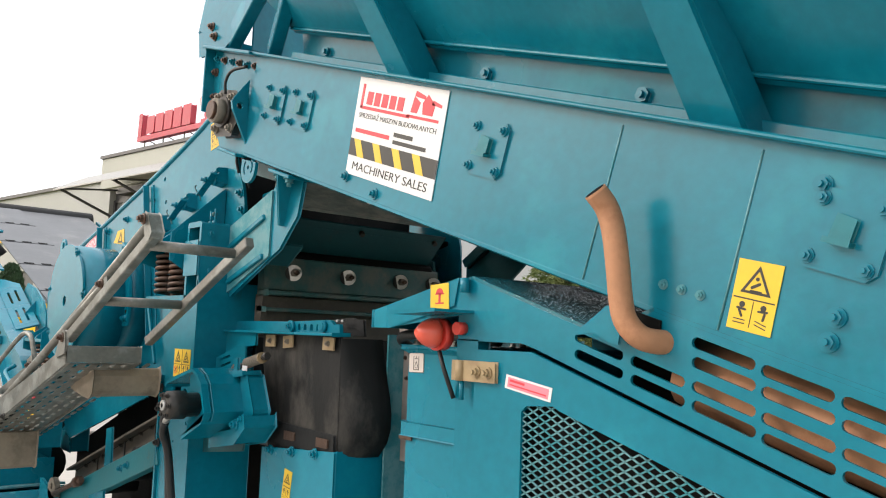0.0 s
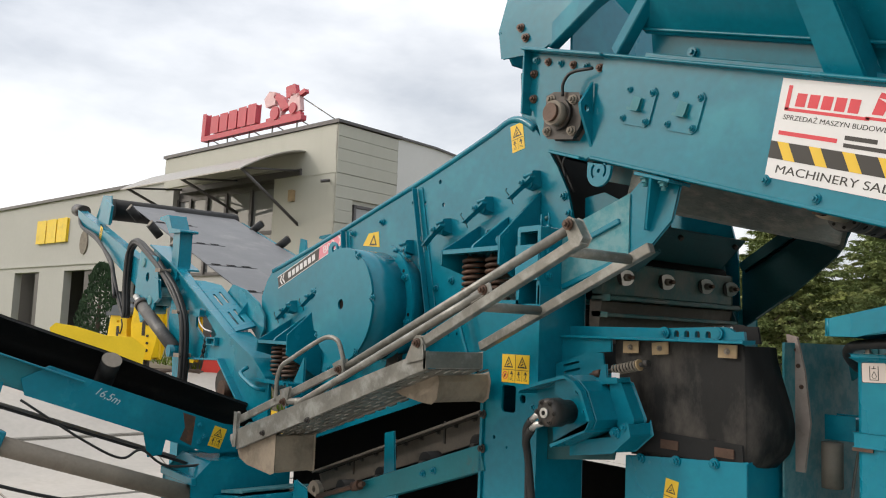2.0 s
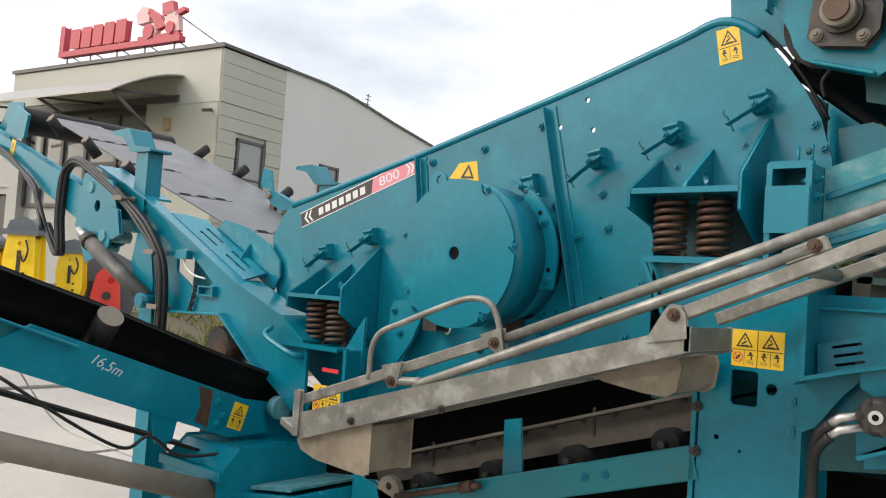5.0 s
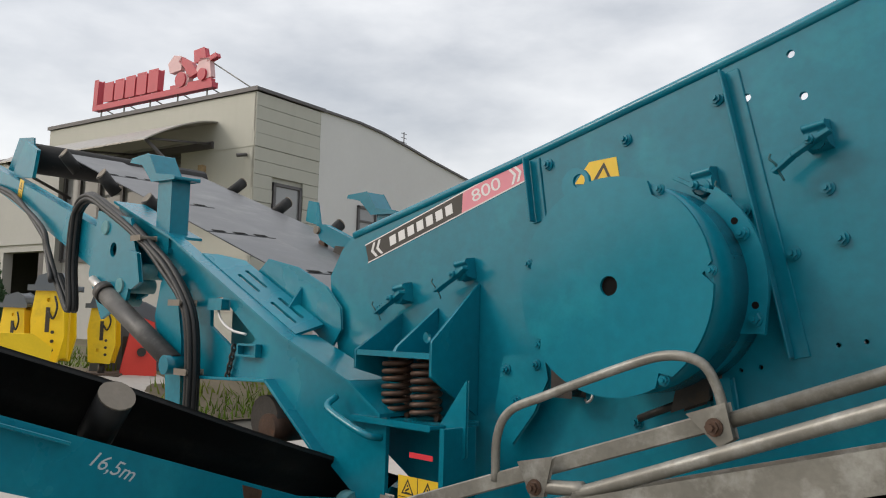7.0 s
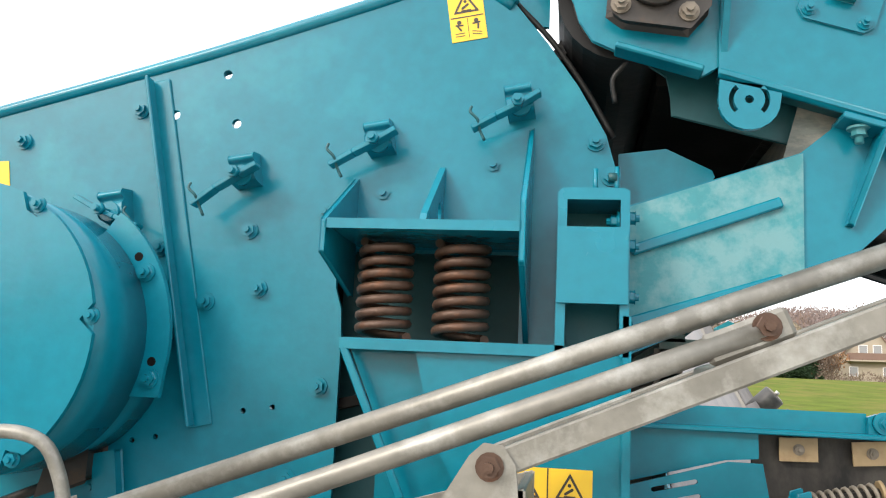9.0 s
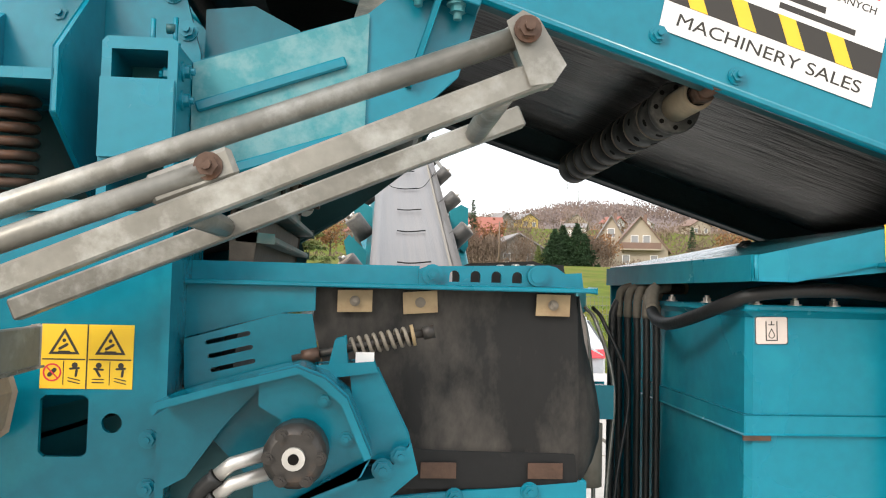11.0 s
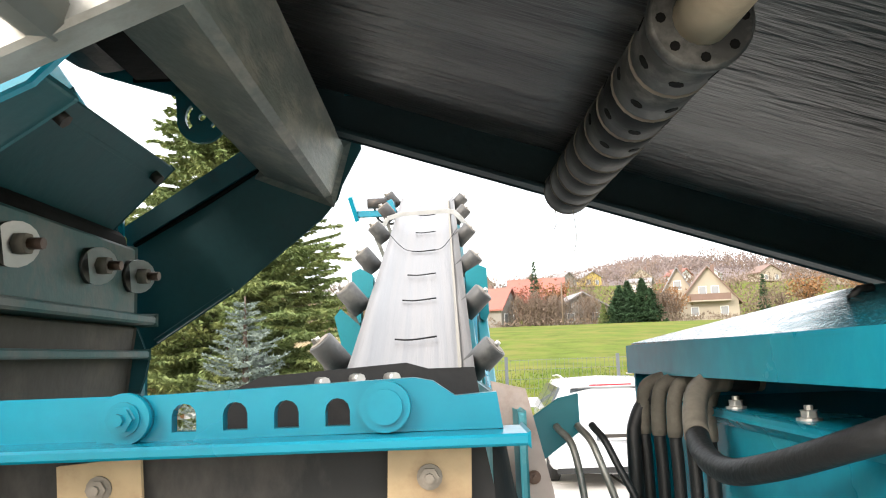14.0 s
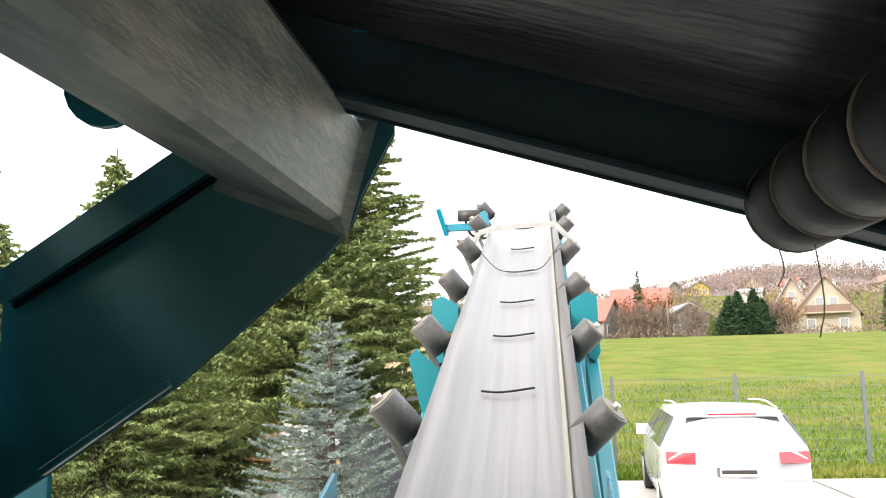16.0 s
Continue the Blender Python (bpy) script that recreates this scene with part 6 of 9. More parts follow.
    hp = part("hinge", box(-1.575, -1.432, 1.966, 1.977, 1.748, 1.79, 0.003), CREAM, dr, "cream strap hinge")
    part("knuckle", pipe([(-1.548, 1.966, 1.745), (-1.548, 1.966, 1.793)], 0.011, 10), CREAM, hp)
    for x in (-1.49, -1.452):
        bolt((x, 1.966, 1.768), "-y", 0.010, hp, CREAM)
    part("hinge_pin", pipe([(-1.545, 1.97, 1.70), (-1.545, 1.97, 1.745)], 0.006, 8), TEAL, dr)
    m = face_m(-1.335, 1.9775, 1.742, -9)
    rl = part("notice", at_pose(flat([[(-0.07, -0.0155), (0.07, -0.0155), (0.07, 0.0155), (-0.07, 0.0155)]], 0, 0.001), m), WHITE, dr, "white sticker with a red panel")
    part("red_panel", at_pose(flat([[(-0.062, -0.011), (0.062, -0.011), (0.062, 0.011), (-0.062, 0.011)]], 0.001, 0.0016), m), PINKPRINT, rl)
    part("text_bar", at_pose(flat([[(-0.056, -0.006), (0.056, -0.006), (0.056, -0.003), (-0.056, -0.003)], [(-0.056, 0.002), (-0.01, 0.002), (-0.01, 0.007), (-0.056, 0.007)]], 0.0016, 0.002), m), REDPRINT, rl)
    # beacon under its shelf
    part("beacon_shelf", prism([(-1.70, 1.898), (-1.53, 1.905), (-1.53, 1.912), (-1.70, 1.906)], "y", 1.865, 1.99, 0.001), TEAL, t)
    prof = [0.036, 0.037, 0.035, 0.030, 0.022, 0.010]
    bpts = [Vector((-1.64 - 0.002 * k, 1.965 - 0.011 * k, 1.855)) for k in range(6)]
    be = part("beacon", pipe(bpts, prof, 20), BEACON, t, "round red beacon lens")
    part("beacon_base", pipe([(-1.64, 1.99, 1.852), (-1.64, 1.965, 1.852)], 0.040, 20), BRIGHTRED, be)
    part("beacon_cable", pipe(smooth_line([(-1.63, 1.97, 1.81), (-1.60, 1.96, 1.77), (-1.59, 1.985, 1.70)], 5), 0.006, 6), HOSE, be)
    part("switch", pipe([(-1.565, 1.99, 1.868), (-1.565, 1.965, 1.868)], 0.016, 10), BRIGHTRED, t)
    wd = part("decal", at_pose(flat([[(-0.036, -0.035), (0.036, -0.035), (0.034, 0.036), (-0.036, 0.034)]], 0, 0.001), face_m(-1.652, 1.984, 1.944, 2)), YELLOW, t, "yellow sticker with a red sign")
    part("pictogram", at_pose(flat([disc_poly(0, 0.010, 0.014, 12, 0, math.pi), [(-0.018, 0.008), (0.018, 0.008), (0.018, 0.011), (-0.018, 0.011)], [(-0.004, -0.012), (0.004, -0.012), (0.004, 0.01), (-0.004, 0.01)], [(-0.016, -0.016), (0.016, -0.016), (0.016, -0.012), (-0.016, -0.012)]], 0.001, 0.0016), face_m(-1.652, 1.984, 1.944, 2)), REDPRINT, wd)
    part("lifting_pin", pipe([(-1.55, 1.975, 1.955), (-1.55, 1.975, 1.99)], 0.012, 10), TEAL, t)
    # exhaust
    ex = smooth_line([(-0.985, 2.03, 1.852), (-1.004, 1.975, 1.852), (-1.022, 1.945, 1.862), (-1.043, 1.932, 1.892), (-1.051, 1.928, 1.935), (-1.054, 1.922, 1.995), (-1.061, 1.916, 2.065), (-1.072, 1.908, 2.108), (-1.084, 1.888, 2.138)], 6)
    e = part("exhaust_pipe", pipe(ex, 0.0235, 20), EXHAUST, t, "bent exhaust pipe, browned by heat")
    tipd = (ex[-1] - ex[-2]).normalized()
    # black disc over the closed pipe end paints its dark bore
    part("pipe_mouth", pipe([ex[-1] + tipd * 0.0004, ex[-1] + tipd * 0.0015], 0.0205, 20), BLACK, e)
    part("exhaust_hood", prism([(-1.186, 1.862), (-1.105, 1.918), (-1.082, 1.910), (-1.072, 1.885), (-1.078, 1.845), (-1.095, 1.848), (-1.135, 1.868)], "y", 1.955, 1.963, 0.002), TEAL, t)
    # flat black plate paints the dark opening behind the elbow
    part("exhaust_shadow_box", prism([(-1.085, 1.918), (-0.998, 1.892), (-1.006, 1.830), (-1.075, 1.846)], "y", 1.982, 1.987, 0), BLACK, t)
    part("muffler", pipe([(-1.0, 2.10, 1.80), (-0.45, 2.10, 1.63), (0.4, 2.10, 1.36)], 0.075, 18), EXHAUST, t, "brown muffler behind the slots")
    # added black sheet behind the slots, for the dark interior
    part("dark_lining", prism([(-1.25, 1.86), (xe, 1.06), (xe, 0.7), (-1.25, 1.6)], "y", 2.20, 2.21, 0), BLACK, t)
    # tank beside it
    tk = part("oil_tank", prism([(-1.905, 2.082), (-1.60, 2.082), (-1.60, 2.78), (-1.90, 2.78)], "z", 0.5, 1.81, 0.012), TEAL, t, "teal oil tank")
    part("tank_band", prism([(-1.912, 2.076), (-1.60, 2.076), (-1.60, 2.10), (-1.90, 2.10), (-1.896, 2.75), (-1.908, 2.75)], "z", 1.572, 1.612, 0.003), TEAL, tk)
    part("tank_lid", prism([(-1.915, 2.07), (-1.60, 2.07), (-1.60, 2.79), (-1.912, 2.79)], "z", 1.81, 1.822, 0.003), TEAL, tk)
    part("rust_streak", box(-1.915, -1.86, 2.074, 2.079, 1.562, 1.572, 0), SPRING, tk)
    for x, y in ((-1.88, 2.10), (-1.80, 2.10), (-1.72, 2.10), (-1.895, 2.3), (-1.90, 2.5), (-1.905, 2.7)):
        bolt((x, y, 1.822), "+z", 0.009, tk, ZINC)
    m = face_m(-1.857, 2.0815, 1.773, 1.5)
    lb = part("tank_label", at_pose(flat([[(-0.030, -0.027), (0.030, -0.027), (0.033, -0.024), (0.033, 0.024), (0.030, 0.027), (-0.030, 0.027), (-0.033, 0.024), (-0.033, -0.024)]], 0, 0.001), m), STICKER, tk, "pale sticker with a dark rim and an oil drop sign")
    edge = lambda k: [(sx * (0.033 - a) * k, sy * (0.027 - b) * k) for sx, sy, a, b in ((-1, -1, .003, 0), (1, -1, .003, 0), (1, -1, 0, .003), (1, 1, 0, .003), (1, 1, .003, 0), (-1, 1, .003, 0), (-1, 1, 0, .003), (-1, -1, 0, .003))]
    part("sticker_rim", at_pose(prism(edge(1.0), "z", 0.001, 0.0015, 0, holes=[edge(0.955)]), m), PRINT, lb)
    sign = [[(-0.012, -0.02), (-0.010, -0.02), (-0.010, 0.018), (-0.012, 0.018)], [(0.010, -0.02), (0.012, -0.02), (0.012, 0.018), (0.010, 0.018)], [(-0.012, -0.02), (0.012, -0.02), (0.012, -0.018), (-0.012, -0.018)],
            [(-0.006, 0.010), (0.006, 0.010), (0.006, 0.012), (-0.006, 0.012)], [(-0.001, 0.010), (0.001, 0.010), (0.001, 0.018), (-0.001, 0.018)]]
    tear = lambda k: [(0, -0.009 + 0.0135 * k)] + disc_poly(0, -0.009, 0.0065 * k, 11, math.pi - 0.5, math.tau + 0.5)
    dropm = prism(tear(1.0), "z", 0.001, 0.0016, 0, holes=[tear(0.76)])
    part("pictogram", at_pose(join(flat(sign, 0.001, 0.0016), dropm), m), PRINT, lb)
    part("belly", box(-1.55, xe, 2.05, 2.80, 0.62, 1.05, 0), TEAL_WORN, t)
    part("far_side", prism(roof + [(xe, 0.62), (-1.9, 0.62)], "y", 2.92, 2.93, 0), TEAL, t)
    # hoses out of the canopy
    for k in range(5):
        x, y = -1.970 + 0.0135 * k, 2.70 - 0.035 * k
        line = smooth_line([(-1.84, y, 1.852), (-1.905 + 0.006 * k, y, 1.858), (x + 0.012, y, 1.850), (x, y, 1.825), (x - 0.002, y, 1.775), (x, y, 1.70), (x + 0.005, y + 0.01, 1.35), (x + 0.01, y + 0.02, 0.7)], 6)
        hs = part("hydraulic_hose", pipe(line, 0.0092, 12), HOSE, t)
        part("hose_sleeve", pipe(line[5:25], [0.0112] * 18 + [0.0116, 0.0108], 12), HOSE_DUST, hs)
        part("ferrule", pipe(line[0:5], 0.0135, 8), DIRTY_STEEL, hs)
    line = smooth_line([(-1.86, 2.54, 1.852), (-1.925, 2.52, 1.856), (-1.962, 2.47, 1.830), (-1.983, 2.39, 1.788), (-1.985, 2.30, 1.774), (-1.968, 2.21, 1.790), (-1.94, 2.11, 1.820), (-1.90, 2.06, 1.842), (-1.82, 2.05, 1.851), (-1.70, 2.06, 1.852), (-1.55, 2.10, 1.84)], 7)
    big = part("hydraulic_hose", pipe(line, 0.0138, 16), HOSE, t, "thick black hydraulic hose")
    part("hose_sleeve", pipe(line[4:20], 0.0150, 16), HOSE_DUST, big)
    part("hydraulic_hose", pipe(smooth_line([(-1.94, 2.70, 1.85), (-1.982, 2.70, 1.80), (-1.992, 2.69, 1.70), (-1.996, 2.68, 1.2), (-1.99, 2.67, 0.7)], 6), 0.011, 10), HOSE, t)
    return t


build_power_unit()


# ---- conveyors ----
def trough(name, p, q, across, width, wing, angle, th, mm, parent, label=""):
    """A troughed belt from p to q: a flat middle and two raised wings."""
    p, q, s = Vector(p), Vector(q), Vector(across).normalized()
    d = (q - p).normalized()
    up = s.cross(d)
    if up.z < 0:
        up = -up
    c, sn = math.cos(radians(angle)), math.sin(radians(angle))
    h = width / 2
    prof = [(-h - wing * c, wing * sn), (-h - wing * c * 0.5, wing * sn * 0.45), (-h, 0), (0, -0.004), (h, 0), (h + wing * c * 0.5, wing * sn * 0.45), (h + wing * c, wing * sn)]
    n = 24
    verts, faces = [], []
    for k in range(n + 1):
        o = p + (q - p) * (k / n)
        sag = -0.010 * math.sin(math.pi * ((k * 5 / n) % 1))
        for u, v in prof:
            verts.append(o + s * u + up * (v + sag))
        for u, v in prof:
            verts.append(o + s * u + up * (v + sag - th))
    m = len(prof)
    for k in range(n):
        a, b = k * 2 * m, (k + 1) * 2 * m
        for i in range(m - 1):
            faces.append((a + i, a + i + 1, b + i + 1, b + i))
            faces.append((a + m + i + 1, a + m + i, b + m + i, b + m + i + 1))
        for i in (0, m - 1):
            faces.append((a + i, b + i, b + m + i, a + m + i))
    return raw(name, verts, faces, mm, parent, label, smooth=True)


def build_far_conveyor():
    t = thing("side_conveyor", (-2.38, 6.0, 0.0), "long teal side conveyor with worn grey belt, rising", "conveyor", M_GROUP)
    p, q = Vector((-2.415, 3.35, 1.29)), Vector((-2.342, 9.5, 3.395))
    d = (q - p).normalized()
    ax = Vector((1, 0, 0))
    ax = (ax - d * ax.dot(d)).normalized()
    up = ax.cross(d)
    belt = trough("belt", p, q, ax, 0.27, 0.15, 36, 0.012, BELT_GREY, t, "pale grey worn rubber belt")
    # belt splices and scuffs, proud of the belt
    for f, w in ((0.33, 0.20), (0.44, 0.19), (0.535, 0.18), (0.65, 0.17), (0.765, 0.16), (0.90, 0.15)):
        o = p + (q - p) * f
        part("belt_lip", pipe(smooth_line([o + ax * (-w / 2) + up * 0.004, o + ax * (-w * 0.1) - d * 0.012 + up * 0.003, o + ax * (w / 2) + d * 0.02 + up * 0.006], 4), 0.0045, 5), RUBBER, belt)
    # full-width splice line, and the pale stain along one wing
    o = p + (q - p) * 0.655
    part("splice_line", pipe(smooth_line([o + ax * -0.252 + up * 0.094 + d * 0.16, o + ax * -0.19 + up * 0.045 + d * 0.06, o + ax * -0.12 + up * 0.006, o + up * 0.002 - d * 0.03, o + ax * 0.12 + up * 0.006 + d * 0.02, o + ax * 0.19 + up * 0.045 + d * 0.16, o + ax * 0.252 + up * 0.094 + d * 0.34], 5), 0.003, 5), RUBBER, belt)
    for u, v, w in ((0.200, 0.0505, 0.016),):
        part("pale_stain", beam(p + ax * u + up * v + d * 0.3, q + ax * u + up * v - d * 0.1, w, 0.004, 0, up=(up * 0.8 - ax * 0.6)), BELT_STAIN, belt)
    part("return_belt", beam(p - up * 0.30, q - up * 0.22, 0.48, 0.012, 0.002), RUBBER, t)
    part("head_pulley", pipe([q - ax * 0.27 - up * 0.13, q + ax * 0.27 - up * 0.13], 0.125, 20), RUBBER, t)
    for s in (-1, 1):
        a = p + ax * (0.275 * s) - up * 0.20
        b = q + ax * (0.275 * s) - up * 0.17
        part("frame_rail", beam(a, b, 0.05, 0.15, 0.005), TEAL_WORN, t)
        for f in (0.10, 0.26, 0.40, 0.545, 0.70, 0.85, 0.965):
            o = p + (q - p) * f
            r0 = o + (ax * -0.292 + up * 0.030 if s < 0 else ax * 0.245 - up * 0.004)
            r1 = o + (ax * -0.385 + up * 0.150 if s < 0 else ax * 0.352 + up * 0.108)
            dr = (r1 - r0).normalized()
            rl = part("wing_roller", pipe([r0, r1 - dr * 0.006, r1], [0.058, 0.058, 0.054], 18), ROLLER_GREY, t)
            part("roller_cap", pipe([r1, r1 + dr * 0.003], 0.046, 18), DIRTY_STEEL, rl)
            part("axle_stub", pipe([r1, r1 + dr * 0.022], 0.011, 8), ZINC, rl)
            if s < 0:
                part("roller_bracket", beam(o - ax * 0.30 - up * 0.14, r1 + dr * 0.02 - ax * 0.01, 0.030, 0.008, 0.002, up=d), GALV, rl)
    # folding joint brackets
    o = p + (q - p) * 0.47
    for s in (-1, 1):
        br = prism([(s * 0.27, 0.0), (s * 0.34, 0.04), (s * 0.385, 0.02), (s * 0.39, -0.24), (s * 0.37, -0.28), (s * 0.345, -0.26), (s * 0.345, -0.12), (s * 0.27, -0.12)], "y", -0.06, 0.06, 0.004)
        bmesh.ops.transform(br, matrix=Matrix.Translation(o + up * 0.10), verts=br.verts)
        part("joint_bracket", br, TEAL_WORN, t)
        part("joint_arm", beam(o + ax * 0.36 * s - up * 0.22, o + ax * 0.34 * s - d * 1.6 - up * 0.32, 0.06, 0.14, 0.006), TEAL_WORN, t)
    o = p + (q - p) * 0.385
    flap = prism([(-0.29, -0.04), (-0.40, 0.06), (-0.43, 0.02), (-0.36, -0.28), (-0.30, -0.30)], "y", -0.006, 0.006, 0.002)
    bmesh.ops.transform(flap, matrix=Matrix.Translation(o), verts=flap.verts)
    part("roller_flap", flap, TEAL_WORN, t)
    # strap over the belt
    o = p + (q - p) * 0.80
    strap = [o + ax * -0.43 - up * 0.10, o + ax * -0.32 + up * 0.09, o + ax * -0.20 + up * 0.125, o + ax * 0.17 + up * 0.14, o + ax * 0.24 + up * 0.13, o + ax * 0.41 - up * 0.06]
    bm = None
    for a, b in zip(strap, strap[1:]):
        bm = beam(a, b, 0.008, 0.038, 0.001, up=up, bm=bm)
    part("hold_down_strap", bm, PALE_GALV, t, "bent galvanised hold-down strap")
    # head drive
    o = q - d * 0.45
    dv = part("drive_bracket", beam(o + ax * -0.30, o + ax * -0.66, 0.05, 0.06, 0.004), TEAL, t)
    part("bracket_plate", beam(o + ax * -0.66 - up * 0.06, o + ax * -0.72 + up * 0.17, 0.10, 0.04, 0.004, up=ax), TEAL, dv)
    part("drive_motor", pipe([o + ax * -0.56 + up * 0.10, o + ax * -0.38 + up * 0.10], 0.05, 14), DARKMETAL, dv)
    part("gearbox", beam(o + ax * -0.42 + up * 0.02, o + ax * -0.30 + up * 0.06, 0.12, 0.14, 0.006), TEAL, dv)
    part("hydraulic_hose", pipe(smooth_line([o + ax * -0.50 + up * 0.06, o + ax * -0.46 - up * 0.06, o + ax * -0.36 - up * 0.10, o + ax * -0.28 - up * 0.08], 5), 0.012, 8), HOSE, dv)
    part("head_bearing", beam(q + ax * 0.30 - d * 0.2, q + ax * 0.33 + d * 0.1, 0.07, 0.12, 0.006), TEAL, t)
    part("tension_screw", pipe([q + ax * 0.36 - d * 0.35, q + ax * 0.36 + d * 0.05], 0.012, 8), ZINC, t)
    for s in (-1, 1):
        part("support_leg", beam(p + (q - p) * 0.62 + ax * 0.30 * s - up * 0.2, (-2.38 + 0.55 * s, 6.2, 0.0), 0.08, 0.08, 0.005), TEAL, t)
    part("tail_cheek", prism([(3.2, 1.55), (4.1, 1.85), (4.1, 1.4), (3.2, 1.0)], "x", -2.135, -2.125, 0.003), TEAL, t)
    part("tail_cheek", prism([(3.2, 1.55), (4.1, 1.85), (4.1, 1.4), (3.2, 1.0)], "x", -2.74, -2.73, 0.003), TEAL, t)
    return t


build_far_conveyor()


def build_near_conveyor():
    t = thing("side_conveyor", (-5.5, 0.5, 0.0), "teal side conveyor with black belt and chalk figures over the yard", "conveyor", M_GROUP)
    k = -0.347
    z = lambda y, o: 1.487 + k * (y - 1.15) + o
    ye = -3.2
    inner = [(1.82, z(1.82, 0.005)), (0.82, z(0.82, 0.0)), (0.70, z(0.82, -0.06)), (0.72, z(0.72, -0.17)), (1.66, z(1.66, -0.17)), (1.86, z(1.86, -0.10))]
    a = part("side_plate", prism(inner, "x", -5.20, -5.185, 0.003), TEAL, t)
    outer = [(1.0, z(1.0, -0.025)), (ye, z(ye, -0.025)), (ye, z(ye, -0.15)), (1.0, z(1.0, -0.15))]
    b = part("side_rail", prism(outer, "x", -5.23, -5.205, 0.003), TEAL_WORN, t)
    part("rail_lip", beam((-5.19, 0.98, z(0.98, -0.02)), (-5.19, ye, z(ye, -0.02)), 0.06, 0.010, 0.002), TEAL, b)
    part("side_rail", prism([(1.8, z(1.8, -0.02)), (ye, z(ye, -0.02)), (ye, z(ye, -0.16)), (1.8, z(1.8, -0.16))], "x", -5.93, -5.91, 0.003), TEAL, t)
    p, q = (-5.56, 2.15, z(2.15, 0.0)), (-5.56, ye, z(ye, 0.0))
    trough("belt", p, q, (1, 0, 0), 0.24, 0.25, 42, 0.014, RUBBER, t, "black rubber belt")
    part("return_belt", prism([(1.9, z(1.9, -0.27)), (ye, z(ye, -0.27)), (ye, z(ye, -0.255)), (1.9, z(1.9, -0.255))], "x", -5.86, -5.24, 0), RUBBER, t)
    for y in (1.12, 0.0, -1.1, -2.2):
        for s in (-1, 1):
            r0 = Vector((-5.56 + 0.22 * s, y, z(y, 0.02)))
            r1 = Vector((-5.56 + 0.335 * s, y, z(y, 0.135)))
            dr = (r1 - r0).normalized()
            r = part("wing_roller", pipe([r0, r1], 0.05, 18), RUBBER, t)
            part("roller_cap", pipe([r1, r1 + dr * 0.006], 0.0505, 18), DIRTY_STEEL, r)
    for y in (1.35, 0.55):
        part("hanger", prism([(y - 0.05, z(y, -0.15)), (y + 0.07, z(y, -0.17)), (y + 0.05, z(y, -0.27)), (y - 0.02, z(y, -0.28))], "x", -5.20, -5.19, 0.002), TEAL, t)
    part("rust_patch", prism([(1.50, z(1.50, -0.005)), (1.57, z(1.57, -0.005)), (1.555, z(1.56, -0.16)), (1.49, z(1.49, -0.15)), (1.515, z(1.51, -0.08))], "x", -5.185, -5.1838, 0), SPRING, a)
    for y, o in ((1.60, -0.04), (1.63, -0.09), (1.60, -0.13)):
        bolt((-5.185, y, z(y, o)), "+x", 0.013, a)
    mtext = Matrix.Translation((-5.1845, 1.10, z(1.10, -0.05))) @ Matrix.Rotation(radians(90), 4, "Z") @ Matrix.Rotation(radians(90), 4, "X") @ Matrix.Rotation(math.atan(k) - 0.12, 4, "Z")
    text_mesh("16,5m", 0.056, CHALK, a, mtext, "chalk_mark", depth=0.0002, shear=0.3)
    md = Matrix.Translation((-5.1845, 1.70, z(1.70, -0.075))) @ Matrix.Rotation(radians(90), 4, "Z") @ Matrix.Rotation(radians(90), 4, "X") @ Matrix.Rotation(math.atan(k), 4, "Z")
    warning_decal(md, 0.075, 0.11, a)
    part("tail_bearing", pipe([(-5.19, 1.90, z(1.9, 0.02)), (-5.14, 1.90, z(1.9, 0.02))], 0.05, 16), TEAL_DUST, t)
    part("tail_bracket", prism([(1.72, z(1.72, 0.0)), (2.1, z(1.9, 0.0)), (2.1, z(2.0, -0.2)), (1.75, z(1.75, -0.2))], "x", -5.24, -5.225, 0.003), TEAL, t)
    part("tail_pulley", pipe([(-5.86, 2.08, z(2.08, -0.13)), (-5.26, 2.08, z(2.08, -0.13))], 0.12, 16), RUBBER, t)
    # lifting ram and cable below
    ram = part("lifting_ram", pipe([(-5.05, 1.52, 0.95), (-5.05, 0.55, 1.27)], 0.045, 14), DIRTY_STEEL, t)
    part("ram_sleeve", beam((-5.05, 0.60, 1.26), (-5.05, -0.6, 1.66), 0.11, 0.12, 0.006), TEAL, ram)
    part("ram_bolt", pipe([(-5.05, 0.42, 1.37), (-4.96, 0.36, 1.39)], 0.02, 8), TEAL, ram)
    part("cable", pipe(smooth_line([(-5.18, 0.7, z(0.7, -0.2)), (-5.16, 1.0, z(1.0, -0.30)), (-5.15, 1.18, z(1.18, -0.33)), (-5.15, 1.28, z(1.28, -0.26)), (-5.14, 1.42, z(1.42, -0.30)), (-5.1, 1.7, z(1.7, -0.2))], 6), 0.007, 6), HOSE, t)
    part("cable", pipe(smooth_line([(-5.0, -0.2, 1.40), (-4.99, 0.5, 1.12), (-5.0, 1.0, 0.97), (-5.02, 1.55, 0.90)], 6), 0.009, 6), HOSE, ram)
    # folding base
    base = part("folding_base", prism([(1.50, 0.80), (2.05, 0.80), (2.05, 1.10), (1.60, 1.12), (1.50, 1.02)], "x", -5.40, -5.0, 0.008), TEAL, t)
    part("base_rim", beam((-5.42, 1.5, 1.03), (-4.98, 1.5, 1.03), 0.03, 0.04, 0.003), TEAL, base)
    part("support_leg", beam((-5.56, -2.2, z(-2.2, -0.2)), (-5.56, -1.4, 0.0), 0.09, 0.09, 0.005), TEAL, t)
    return t


build_near_conveyor()


